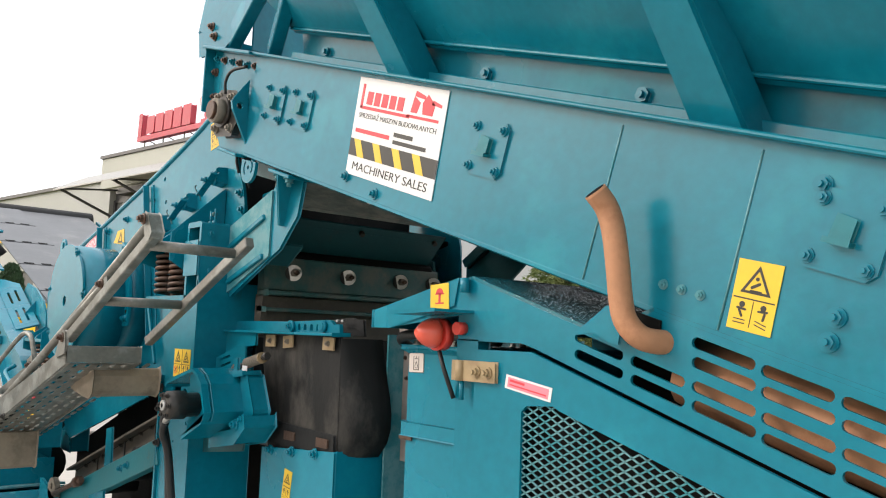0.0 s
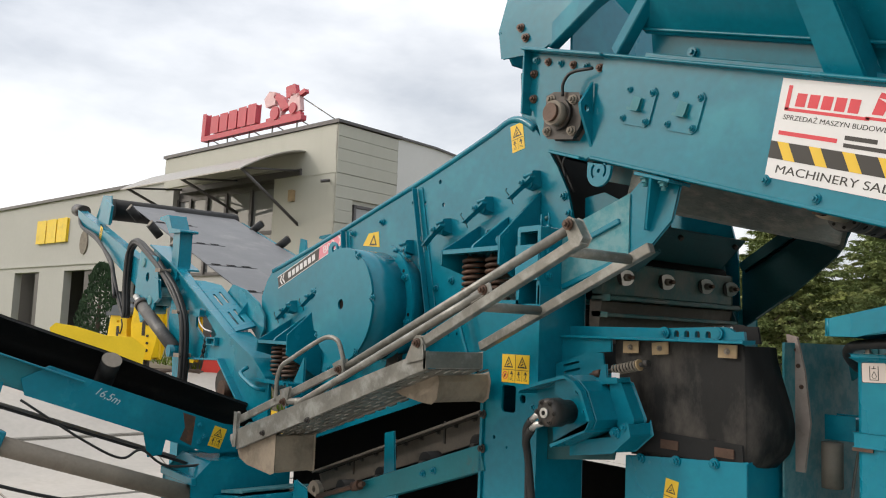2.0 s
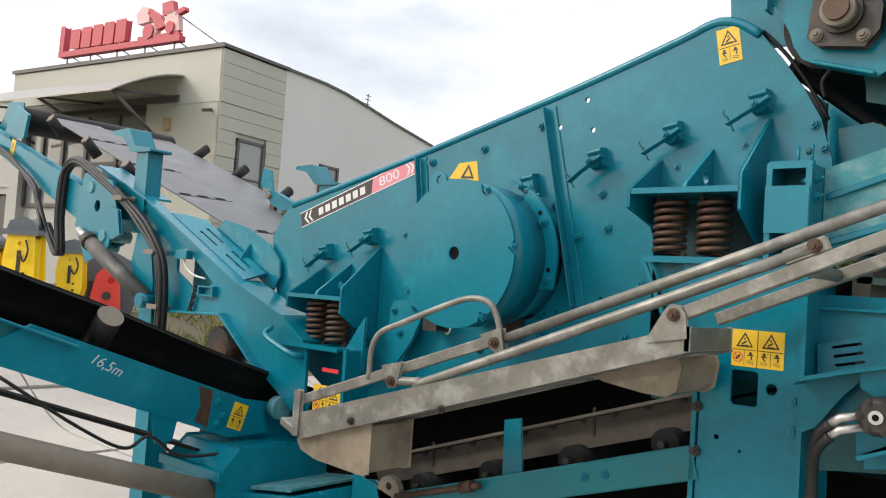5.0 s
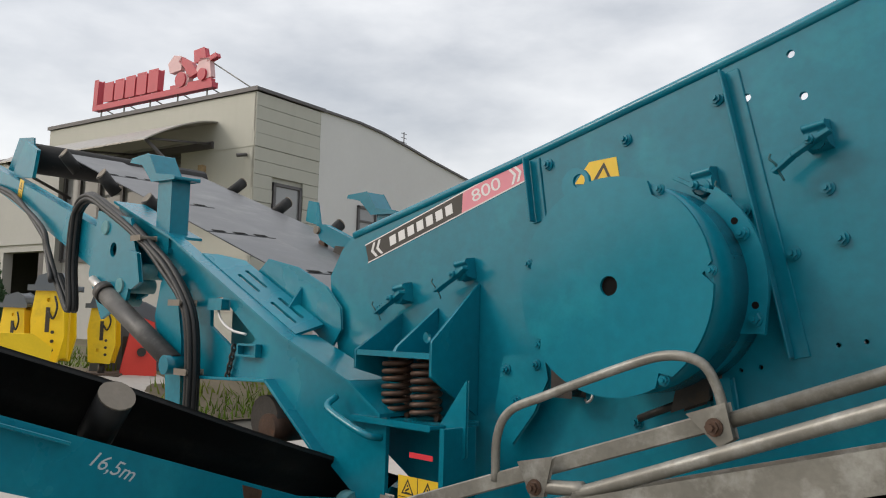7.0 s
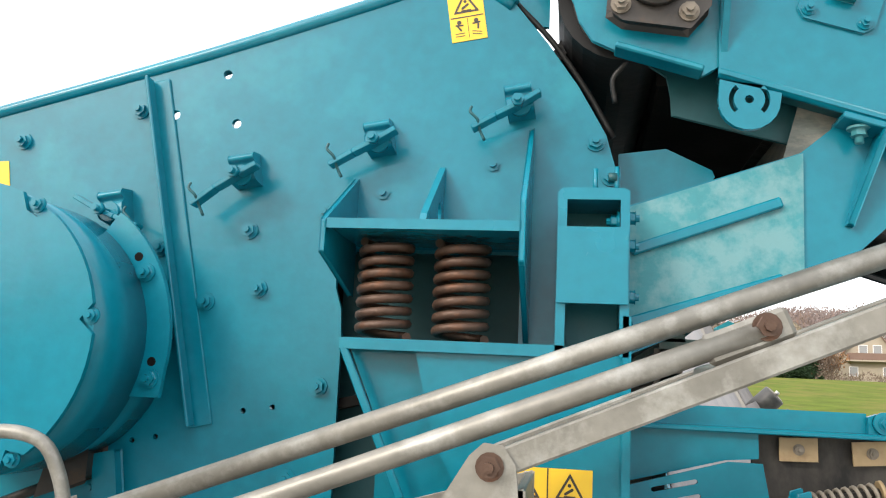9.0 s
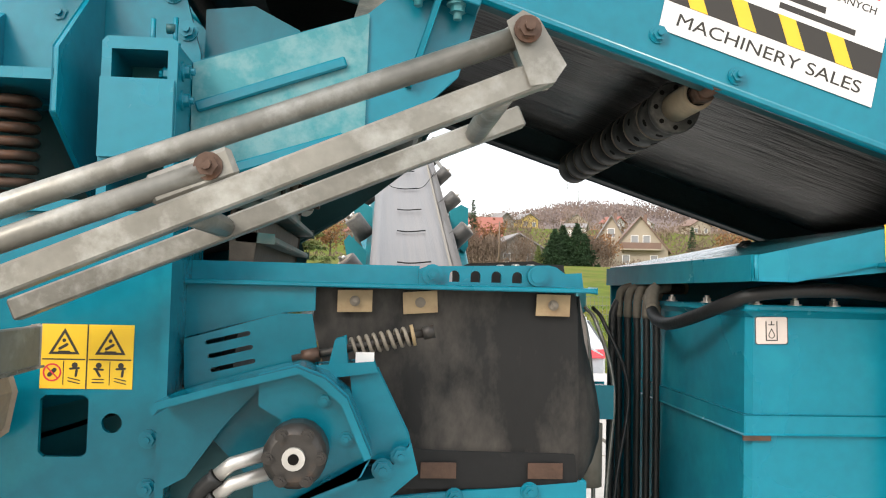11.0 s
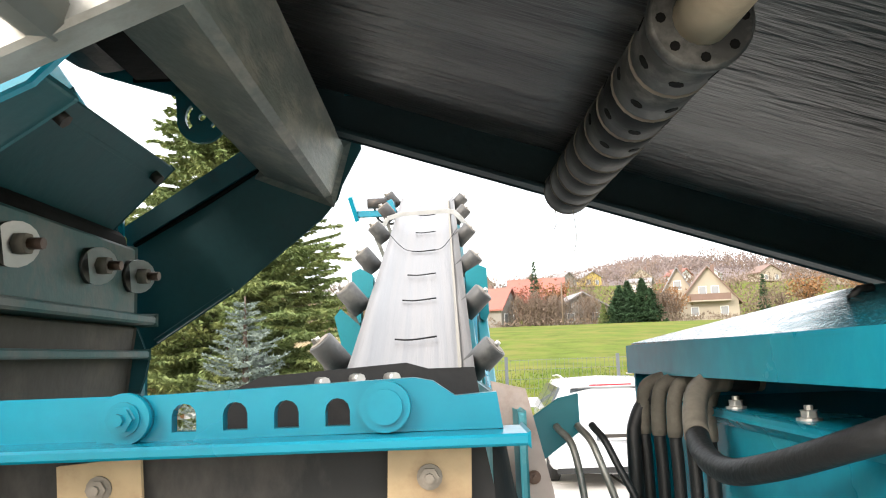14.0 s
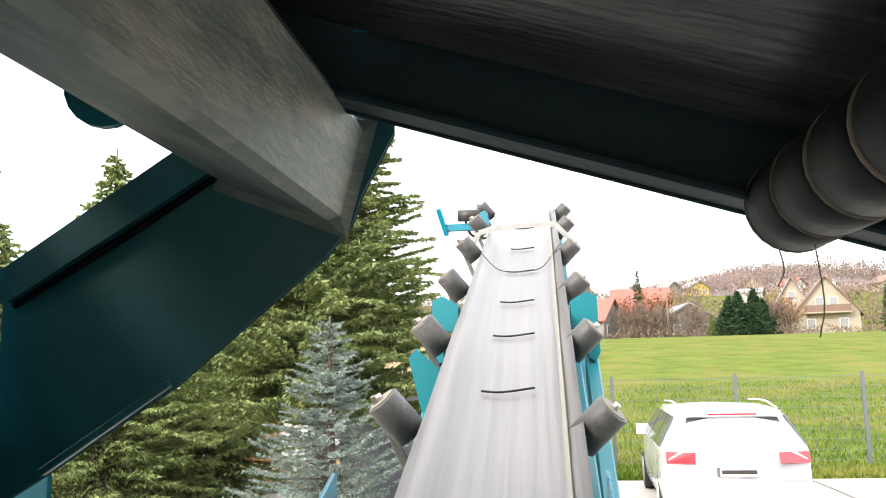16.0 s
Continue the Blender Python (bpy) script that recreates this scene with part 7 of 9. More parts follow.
def build_tail_conveyor():
    t = thing("tail_conveyor", (-6.5, YC, 0.0), "folded teal tail conveyor with wide grey belt, hydraulic hoses and ram", "conveyor", M_GROUP)
    # spring post and its plates at the screen box
    post = part("spring_post", prism([(-5.14, 1.545), (-4.80, 1.545), (-4.66, 1.565), (-4.70, 1.40), (-4.72, 1.20), (-5.0, 1.20)], "y", 1.88, 1.90, 0.003), TEAL, t)
    part("post_shelf", box(-5.17, -4.78, 1.87, 2.09, 1.532, 1.546, 0.003), TEAL, post)
    part("post_plate", prism([(-4.66, 1.60), (-4.63, 1.755), (-4.485, 1.775), (-4.47, 1.70), (-4.52, 1.60), (-4.60, 1.50)], "y", 2.03, 2.045, 0.003), TEAL, post)
    part("post_gusset", prism([(-4.80, 1.546), (-4.70, 1.68), (-4.70, 1.46), (-4.79, 1.40)], "y", 1.94, 1.952, 0.002), TEAL, post)
    part("stop_block", box(-4.44, -4.385, 2.02, 2.09, 1.66, 1.79, 0.008), DARKMETAL, post)
    for x, z in ((-4.62, 1.72), (-4.51, 1.74), (-4.58, 1.63)):
        bolt((x, 2.03, z), "-y", 0.012, post)
    part("post_flange", box(-4.725, -4.71, 1.86, 2.0, 1.20, 1.545, 0.002), TEAL, post)
    m = face_m(-4.82, 1.8795, 1.452, 0)
    part("notice", at_pose(flat([[(-0.05, -0.008), (0.05, -0.008), (0.05, 0.008), (-0.05, 0.008)]], 0, 0.001), m), REDPRINT, post, "small red notice")
    warning_decal(face_m(-4.83, 1.8795, 1.33, 0), 0.17, 0.115, post, 2)
    part("grab_handle", pipe(smooth_line([(-5.22, 1.87, 1.60), (-5.20, 1.82, 1.57), (-5.10, 1.815, 1.53), (-5.0, 1.82, 1.50), (-4.99, 1.87, 1.49)], 5), 0.012, 8), TEAL, post)
    # main beam, with a notch over the chassis and a slot plate
    mainb = [(-5.0, 1.55), (-5.16, 1.645), (-5.55, 1.785), (-6.42, 2.195), (-7.0, 2.40), (-7.0, 2.22), (-6.45, 1.98), (-6.35, 1.80), (-6.34, 1.36), (-6.22, 1.36), (-6.20, 1.60), (-5.62, 1.62), (-5.30, 1.38), (-5.0, 1.20)]
    mb = part("main_beam", prism(mainb, "y", 1.90, 1.915, 0, holes=[[(-6.097, 1.928), (-6.011, 1.936), (-5.753, 1.773), (-5.80, 1.745), (-5.922, 1.734), (-6.089, 1.818)]]), TEAL, t)
    top = [(-5.0, 1.55), (-5.16, 1.645), (-5.55, 1.785), (-6.42, 2.195), (-7.0, 2.40)]
    ua, ub = Vector((-5.55, 0, 1.785)), Vector((-6.42, 0, 2.195))
    fd = (ub - ua)
    fm = Matrix.Translation((ua.x, 1.935, ua.z + 0.004)) @ Matrix.Rotation(-math.atan2(fd.z, fd.x), 4, "Y") @ Matrix.Rotation(math.radians(-14), 4, "X")
    fl_len = fd.length
    fh = [slot_poly(0.08, 0.045, 0.25, 0.045, 0.015, 4), slot_poly(0.10, 0.090, 0.27, 0.090, 0.015, 4), slot_poly(0.36, 0.045, 0.52, 0.045, 0.015, 4), slot_poly(0.38, 0.090, 0.54, 0.090, 0.015, 4)]
    bmf = prism([(0, 0), (fl_len * 0.8, 0), (fl_len * 0.76, 0.06), (fl_len * 0.66, 0.135), (0.02, 0.135)], "z", -0.012, 0.0, 0, holes=fh)
    bmesh.ops.transform(bmf, matrix=fm, verts=bmf.verts)
    part("slotted_flange", bmf, TEAL, mb)
    for a, b in zip(top, top[1:]):
        part("beam_flange", prism([a, b, (b[0], b[1] + 0.012), (a[0], a[1] + 0.012)], "y", 1.87, 1.937 if a[0] == -5.55 else 2.03, 0), TEAL, mb)
    part("main_beam", prism(mainb, "y", far(1.915), far(1.90), 0), TEAL, t)
    part("notch_rim", beam((-6.20, 1.88, 1.605), (-5.62, 1.88, 1.625), 0.05, 0.012, 0.002), TEAL, mb)
    part("notch_rim", beam((-5.62, 1.88, 1.625), (-5.28, 1.88, 1.38), 0.05, 0.012, 0.002), TEAL, mb)
    part("small_box", box(-6.045, -5.95, 1.86, 1.90, 1.885, 1.925, 0.004), TEAL, mb)
    loop = [(-5.842, 1.705), (-5.712, 1.705), (-5.712, 1.755), (-5.842, 1.755)]
    part("chain_loop", prism(loop, "y", 1.872, 1.899, 0, holes=[[(-5.832, 1.713), (-5.722, 1.713), (-5.722, 1.747), (-5.832, 1.747)]]), TEAL, mb)
    for k in range(7):
        x, z = -5.880 - 0.006 * k, 1.735 - 0.018 * k
        w = 0.009
        ring = [(x + (w if k % 2 else 0) * math.cos(a), 1.884 + (0 if k % 2 else w) * math.cos(a), z + 0.014 * math.sin(a)) for a in [q * math.tau / 10 for q in range(11)]]
        part("chain_link", pipe(ring, 0.0045, 6), DARKMETAL, mb)
    part("pale_wire", pipe(smooth_line([(-6.02, 1.885, 1.91), (-5.97, 1.875, 1.845), (-5.89, 1.875, 1.805), (-5.80, 1.885, 1.79)], 6), 0.005, 6), WHITE, mb)
    part("inner_web", prism([(-6.12, 1.95), (-5.70, 1.76), (-5.70, 1.70), (-6.12, 1.72)], "y", 2.02, 2.03, 0), TEAL_WORN, mb)
    # slotted skirt plate beside the belt

    part("plate_fin", prism([(-6.05, 2.03), (-5.95, 2.10), (-5.75, 2.06), (-5.56, 1.98), (-5.47, 1.90), (-5.46, 1.82), (-5.52, 1.74), (-5.60, 1.80)], "y", 2.075, 2.085, 0.002), TEAL, t)
    part("fin_gusset", prism([(1.99, 1.86), (2.075, 1.98), (2.075, 1.86)], "x", -5.72, -5.71, 0.002), TEAL, t)
    # belt with its skirt panels
    k = -0.335
    zb = lambda x: 2.08 + k * (x + 6.15)
    x0, x1 = -5.35, -8.55
    part("belt", prism([(x0, zb(x0)), (x1, zb(x1)), (x1, zb(x1) + 0.012), (x0, zb(x0) + 0.012)], "y", 2.55, 3.20, 0), BELT_TAIL, t, "smooth dark grey rubber belt")
    part("belt_wing", prism([(2.08, 0.115), (2.10, 0.12), (2.56, 0.012), (2.55, 0.0)], "x", 0, 1, 0), BELT_TAIL, t)
    bw = t.children[-1]
    bw.data.transform(Matrix(((x1 - x0, 0, 0, x0), (0, 1, 0, 0), (zb(x1) - zb(x0), 0, 1, zb(x0)), (0, 0, 0, 1))))
    for i in range(5):
        xa = -8.45 + i * 0.62
        part("skirt_panel", prism([(xa, zb(xa) + 0.03), (xa + 0.6, zb(xa + 0.6) + 0.03), (xa + 0.6, zb(xa + 0.6) + 0.036), (xa, zb(xa) + 0.036)], "y", 2.16, 2.56, 0), BELT_TAIL, t)
        for j in range(3):
            # black strips laid on the panel in place of cut slots
            part("panel_slot", prism([(xa + 0.57, zb(xa + 0.57) + 0.0375), (xa + 0.60, zb(xa + 0.60) + 0.0375), (xa + 0.60, zb(xa + 0.6) + 0.0385), (xa + 0.57, zb(xa + 0.57) + 0.0385)], "y", 2.20 + j * 0.12, 2.27 + j * 0.12, 0), BLACK, t)
    for i in range(5):
        x = -5.9 - i * 0.56
        for y0, y1, rz in ((2.14, 2.05, 0.075), (3.20, 3.31, 0.075)):
            if y1 < 3 and x > -6.8:
                continue
            r = part("wing_roller", pipe([(x, y0, zb(x) - 0.02), (x, y1, zb(x) + rz)], 0.036, 14), RUBBER, t)
            part("roller_cap", pipe([(x, y1, zb(x) + rz), (x, y1 + (0.005 if y1 > 3 else -0.005), zb(x) + rz + 0.003)], 0.0365, 14), DIRTY_STEEL, r)
    part("far_rail", prism([(x0, zb(x0) - 0.02), (x1, zb(x1) - 0.02), (x1, zb(x1) - 0.16), (x0, zb(x0) - 0.16)], "y", 3.28, 3.30, 0.003), TEAL, t)
    for x in (-6.6, -7.4):
        part("roller_bracket", prism([(x, zb(x)), (x + 0.16, zb(x + 0.16) + 0.01), (x + 0.12, zb(x) + 0.11), (x + 0.02, zb(x) + 0.13)], "y", 3.33, 3.34, 0.002), TEAL, t)
    # outer section folded on top, with hinge plates
    outer = [(-6.75, 2.16), (-8.5, 2.70), (-9.05, 2.86), (-9.0, 2.74), (-8.45, 2.55), (-7.2, 2.10), (-6.9, 1.95)]
    o = part("outer_beam", prism(outer, "y", 1.86, 1.94, 0.005), TEAL, t)
    part("head_bracket", prism([(-8.55, 2.70), (-8.35, 2.90), (-8.15, 2.82), (-8.2, 2.66)], "y", 1.90, 1.92, 0.003), TEAL, o)
    part("head_motor", pipe([(-9.1, 1.93, 2.86), (-9.35, 1.93, 2.90)], 0.06, 14), DARKMETAL, o)
    part("head_drum", pipe([(-8.62, 2.05, zb(-8.6) - 0.05), (-8.62, 3.25, zb(-8.6) - 0.05)], 0.10, 16), RUBBER, t)
    part("head_plate", prism([(-8.9, 2.75), (-8.4, 2.70), (-8.45, 2.95), (-8.7, 2.98)], "y", 1.98, 1.99, 0.003), TEAL, o)
    warning_decal(face_m(-8.25, 1.858, 2.58, -17), 0.07, 0.13, o)
    hinge = part("hinge_plate", prism([(-7.05, 2.36), (-6.70, 2.30), (-6.62, 2.12), (-6.70, 1.92), (-6.95, 1.83), (-7.12, 2.05)], "y", 1.82, 1.835, 0.004, holes=[disc_poly(-6.86, 2.16, 0.035, 12)]), TEAL, t)
    part("hinge_plate", prism([(-7.05, 2.36), (-6.75, 2.30), (-6.70, 2.10), (-6.78, 1.95), (-7.0, 1.90), (-7.12, 2.05)], "y", 1.95, 1.965, 0.004), TEAL, hinge)
    for x, z in ((-6.95, 2.27), (-6.76, 1.99), (-6.90, 1.93), (-6.60, 2.05)):
        part("hinge_pin", pipe([(x, 1.81, z), (x, 1.98, z)], 0.035, 12), TEAL_DUST, hinge)
    part("link_arm", prism([(-6.70, 2.15), (-6.58, 2.13), (-6.54, 2.0), (-6.62, 1.97), (-6.72, 2.03)], "y", 1.80, 1.82, 0.003), TEAL, hinge)
    ram = part("folding_ram", pipe([(-6.87, 1.80, 1.952), (-6.24, 1.83, 1.655)], 0.044, 16), ROLLER_GREY, t, "dark grey hydraulic ram")
    part("ram_gland", pipe([(-6.90, 1.80, 1.966), (-6.85, 1.80, 1.943)], 0.050, 16), DARKMETAL, ram)
    part("ram_rod", pipe([(-7.02, 1.80, 2.02), (-6.89, 1.80, 1.961)], 0.022, 10), ZINC, ram)
    part("ram_eye", pipe([(-6.24, 1.78, 1.652), (-6.24, 1.87, 1.652)], 0.040, 14), TEAL, ram)
    # upright plate with hoses
    part("hose_plate", prism([(-6.46, 2.0), (-6.34, 2.04), (-6.26, 1.75), (-6.24, 1.38), (-6.34, 1.36), (-6.38, 1.60), (-6.50, 1.85)], "y", 1.865, 1.88, 0.003), TEAL, t)
    warning_decal(face_m(-6.21, 1.885, 1.54, 0), 0.045, 0.19, t)
    bundle = [(-6.100, 1.42), (-6.102, 1.645), (-6.128, 1.817), (-6.195, 1.929), (-6.356, 2.055), (-6.526, 2.160), (-6.705, 2.252), (-6.948, 2.355), (-7.120, 2.425), (-7.225, 2.440), (-7.310, 2.410), (-7.362, 2.320), (-7.372, 2.10), (-7.330, 1.90), (-7.36, 1.875), (-7.45, 1.96), (-7.56, 2.06)]
    for j in range(6):
        a = j * math.tau / 6
        dx, dy, dz = 0.021 * math.cos(a), 0.019 * math.sin(a), 0.019 * math.cos(a)
        part("hydraulic_hose", pipe(smooth_line([(x + (dx if q < 5 or q > 10 else -0.3 * dx), 1.835 + dy, z + (dz if 3 < q < 11 else 0)) for q, (x, z) in enumerate(bundle)], 5), 0.0125, 8), HOSE, t)
    for j in range(2):
        part("hydraulic_hose", pipe(smooth_line([(-7.51, 1.82 - 0.03 * j, 2.02), (-7.66 - 0.03 * j, 1.82, 2.20), (-7.78, 1.82, 2.33 - 0.03 * j), (-8.27, 1.83, 2.53 + 0.02 * j), (-8.82, 1.84, 2.69), (-9.15, 1.9, 2.86)], 6), 0.014, 8), HOSE, t)
    for x, z in ((-6.14, 1.62), (-6.22, 1.90), (-6.60, 2.19)):
        part("hose_clamp", box(x - 0.035, x + 0.055, 1.795, 1.875, z, z + 0.018, 0.004), DIRTY_STEEL, t)
    for j in range(4):
        part("fitting", pipe([(-6.125 + 0.017 * j, 1.845 - 0.010 * j, 1.36), (-6.125 + 0.017 * j, 1.845 - 0.010 * j, 1.44)], 0.014, 8), DIRTY_STEEL, t)
    # uprights that carried the outer section
    for y in (1.93, 3.27):
        up = part("upright", box(-6.585, -6.465, y - 0.04, y + 0.05, 2.15, 2.47, 0.004), TEAL, t)
        part("upright_cap", prism([(-6.83, 2.60), (-6.66, 2.605), (-6.58, 2.50), (-6.41, 2.475), (-6.41, 2.462), (-6.62, 2.47), (-6.72, 2.56), (-6.84, 2.585)], "y", y - 0.06, y + 0.07, 0.003), TEAL, up)
        part("upright_foot", box(-6.61, -6.44, y - 0.055, y + 0.065, 2.13, 2.15, 0.003), TEAL, up)
    ca = part("cradle_arm", prism([(-6.733, 2.369), (-6.70, 2.385), (-6.645, 2.375), (-6.405, 2.282), (-6.396, 2.246), (-6.44, 2.20), (-6.68, 2.30)], "y", 2.90, 2.94, 0.004), TEAL, t)
    part("cradle_leg", prism([(-6.70, 2.29), (-6.655, 2.30), (-6.632, 2.095), (-6.665, 2.06)], "y", 2.905, 2.93, 0.003), SPRING, ca)
    part("cradle_pad", prism([(-6.52, 2.25), (-6.44, 2.24), (-6.50, 2.13), (-6.58, 2.14)], "y", 2.88, 2.90, 0.004), DARKMETAL, ca)
    part("cradle_pin", pipe([(-6.705, 2.885, 2.352), (-6.705, 2.95, 2.352)], 0.022, 14), DIRTY_STEEL, ca)
    part("outer_leg", box(-6.34, -6.22, 1.88, 2.0, 0.0, 1.40, 0.005), TEAL, t)
    part("cross_rail", box(-6.3, -5.2, 2.2, 2.3, 1.10, 1.25, 0.005), TEAL, t)
    part("drive_drum", pipe([(-5.75, 1.95, 1.47), (-5.75, 2.2, 1.47)], 0.09, 16), DARKMETAL, t)
    part("gear_motor", pipe([(-5.70, 1.93, 1.44), (-5.70, 2.1, 1.44)], 0.055, 14), SPRING, t)
    return t


build_tail_conveyor()


# ---- the sales hall ----
HO, HU, HV = Vector((-21.8, 12.2, 0)), Vector((-0.985, -0.17, 0)), Vector((-0.17, 0.985, 0))
HALL = Matrix(((HU.x, HV.x, 0, HO.x), (HU.y, HV.y, 0, HO.y), (0, 0, 1, 0), (0, 0, 0, 1)))


def hall(bm):
    """Turns plan lengths along the front, into the depth and up into the world."""
    bmesh.ops.transform(bm, matrix=HALL, verts=bm.verts)
    bmesh.ops.recalc_face_normals(bm, faces=bm.faces)
    return bm


def build_hall():
    t = thing("sales_hall", (-25, 15, 1.0), "two-storey beige clad sales hall with awning and white side wing", "building")
    zb = 0.9
    # tower core, set back behind the cladding
    part("wall", hall(box(3.0, 9.9, 0.35, 9.0, zb, 3.7, 0)), GREYWALL, t)
    part("wall", hall(box(0.05, 3.0, 0.05, 2.5, zb, 7.95, 0)), CLADDING, t)
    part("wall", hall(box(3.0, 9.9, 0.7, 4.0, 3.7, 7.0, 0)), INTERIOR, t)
    part("wall", hall(box(3.0, 9.9, 0.05, 4.0, 6.75, 7.95, 0)), CLADDING, t)
    part("wall", hall(box(9.3, 9.9, 0.05, 0.8, zb, 7.0, 0)), GREYWALL, t)
    part("roof", hall(box(-0.08, 9.98, -0.08, 2.6, 8.0, 8.1, 0.01)), DARKFRAME, t)
    # boards of cladding with open joints
    rows = 19
    hgt = (7.98 - zb) / rows
    for k in range(rows):
        z0, z1 = zb + k * hgt, zb + (k + 1) * hgt - 0.009
        dep = 0.02 if k % 4 != 3 else 0.035
        segs = [(0.0, 3.0)]
        if z0 > 6.7:
            segs = [(0.0, 9.9)]
        for a0, a1 in segs:
            part("cladding_board", hall(box(a0, a1, -dep, 0.05, z0, z1, 0.006)), CLADDING, t)
        for b0, b1 in (((-0.02, 2.5),) if not (z1 > 3.9 and z0 < 5.65) else ((-0.02, 0.66), (1.86, 2.5))):
            part("cladding_board", hall(box(-dep, 0.05, b0, b1, z0, z1, 0.006)), CLADDING, t)
    # window band
    w = part("window", hall(box(3.0, 9.3, 0.30, 0.36, 6.35, 6.75, 0)), DARKFRAME, t)
    for a in (3.05, 4.6, 6.1, 7.3, 8.4, 9.25):
        part("window_frame", hall(box(a - 0.06, a + 0.06, 0.22, 0.40, 3.6, 6.4, 0.008)), DARKFRAME, w)
    for z in (3.6, 4.9, 6.38):
        part("window_frame", hall(box(3.0, 9.3, 0.26, 0.40, z - 0.05, z + 0.05, 0.008)), DARKFRAME, w)
    for a0, a1 in ((3.1, 4.55), (4.65, 6.05), (6.15, 7.25), (7.35, 8.35), (8.45, 9.2)):
        part("pane", hall(box(a0, a1, 0.31, 0.33, 3.62, 6.35, 0)), GLASS, w)
    for b0, b1, z0, z1 in ((0.7, 1.8, 3.95, 5.6), (4.3, 5.25, 4.45, 5.45)):
        w = part("window", hall(box(-0.06, 0.02, b0, b1, z1 - 0.09, z1, 0.005)), DARKFRAME, t)
        part("window_frame", hall(box(-0.06, 0.02, b0, b1, z0, z0 + 0.09, 0.005)), DARKFRAME, w)
        for bb in (b0, b1 - 0.09):
            part("window_frame", hall(box(-0.06, 0.02, bb, bb + 0.09, z0, z1, 0.005)), DARKFRAME, w)
        part("window_frame", hall(box(-0.05, 0.02, b0, b1, z0 + 0.5, z0 + 0.56, 0.004)), DARKFRAME, w)
        part("pane", hall(box(-0.015, 0.0, b0 + 0.08, b1 - 0.08, z0 + 0.08, z1 - 0.08, 0)), GLASS, w)
    # white side wing with its sweeping roof edge
    prof = [(2.5, zb), (22.0, zb), (22.0, 5.5), (16.0, 6.4), (12.0, 7.02), (10.3, 7.25), (8.2, 7.52), (6.8, 7.74), (5.4, 7.93), (4.3, 8.01), (2.5, 8.02)]
    part("wall", hall(prism([(b, z) for b, z in prof], "x", 0.0, 0.3, 0, holes=[[(4.3, 4.45), (5.25, 4.45), (5.25, 5.45), (4.3, 5.45)]])), WHITEWALL, t)
    for (b0, z0), (b1, z1) in zip(prof[2:], prof[3:]):
        part("roof_edge", hall(prism([(b0, z0), (b1, z1), (b1, z1 + 0.07), (b0, z0 + 0.07)], "x", -0.06, 9.9, 0)), DARKFRAME, t)
    # workshop wing
    doors = ((10.5, 13.3), (16.0, 19.1), (21.8, 24.7), (27.4, 30.3))
    holes = [[(a0, zb + 0.02), (a1, zb + 0.02), (a1, 4.0), (a0, 4.0)] for a0, a1 in doors]
    part("wall", hall(prism([(9.9, zb - 0.2), (40, zb - 0.2), (40, 7.3), (9.9, 7.3)], "y", 0.5, 0.85, 0, holes=holes)), GREYWALL, t)
    part("wall", hall(box(9.9, 40, 0.44, 0.52, 4.25, 4.33, 0.005)), GREYWALL, t)
    part("roof", hall(box(9.9, 40, 0.40, 14, 7.3, 7.42, 0.01)), DARKFRAME, t)
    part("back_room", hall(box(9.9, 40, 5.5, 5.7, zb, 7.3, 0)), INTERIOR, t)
    part("room_floor", hall(box(9.9, 40, 0.85, 5.5, zb - 0.1, zb, 0)), CONCRETE, t)
    for i, (a0, a1) in enumerate(doors):
        part("door_leaf", hall(box(a0, a0 + (1.3 if i % 2 else 0.7), 0.62, 0.68, zb + 0.02, 3.95, 0.01)), DARKFRAME, t)
    # awning on struts
    n = 10
    for k in range(13):
        a0, a1 = 1.5 + k * 0.55, 1.5 + (k + 1) * 0.55 - 0.02
        pts = []
        for j in range(n + 1):
            s = j / n
            pts.append((0.05 - 2.4 * s, 7.32 - 0.95 * s ** 1.6))
        part("roof_sheet", hall(prism(pts + [(b, z - 0.04) for b, z in reversed(pts)], "x", a0, a1, 0)), ROOFSHEET, t)
    part("soffit", hall(box(1.6, 8.6, -0.1, 0.3, 6.55, 6.75, 0)), DARKFRAME, t)
    for a in (1.7, 5.0, 8.5):
        part("strut", hall(pipe([(a, -2.2, 6.42), (a, 0.0, 5.0 if a < 2 else 5.6)], 0.05, 8)), DARKFRAME, t)
        part("strut", hall(pipe([(a, -2.2, 6.42), (a, 0.0, 6.7)], 0.035, 8)), DARKFRAME, t)
    part("wall_lamp", hall(box(1.9, 2.1, -0.14, 0.0, 5.75, 6.1, 0.01)), CREAM, t)
    part("wall_camera", hall(pipe([(0.25, -0.05, 6.25), (0.35, -0.30, 6.20)], 0.05, 8)), DARKFRAME, t)
    part("aerial", hall(pipe([(0.3, 7.0, 7.5), (0.3, 7.0, 8.35)], 0.02, 6)), DARKFRAME, t)
    for z in (8.0, 8.15, 8.3):
        part("aerial_rod", hall(pipe([(0.3, 6.85, z), (0.3, 7.15, z)], 0.012, 5)), DARKFRAME, t)
    # oval plaque
    part("oval_plaque", hall(prism([(17.3 + 0.36 * math.cos(k * math.tau / 24), 5.2 + 0.52 * math.sin(k * math.tau / 24)) for k in range(24)], "y", 0.44, 0.5, 0)), DIRTY_STEEL, t)
    return t


build_hall()


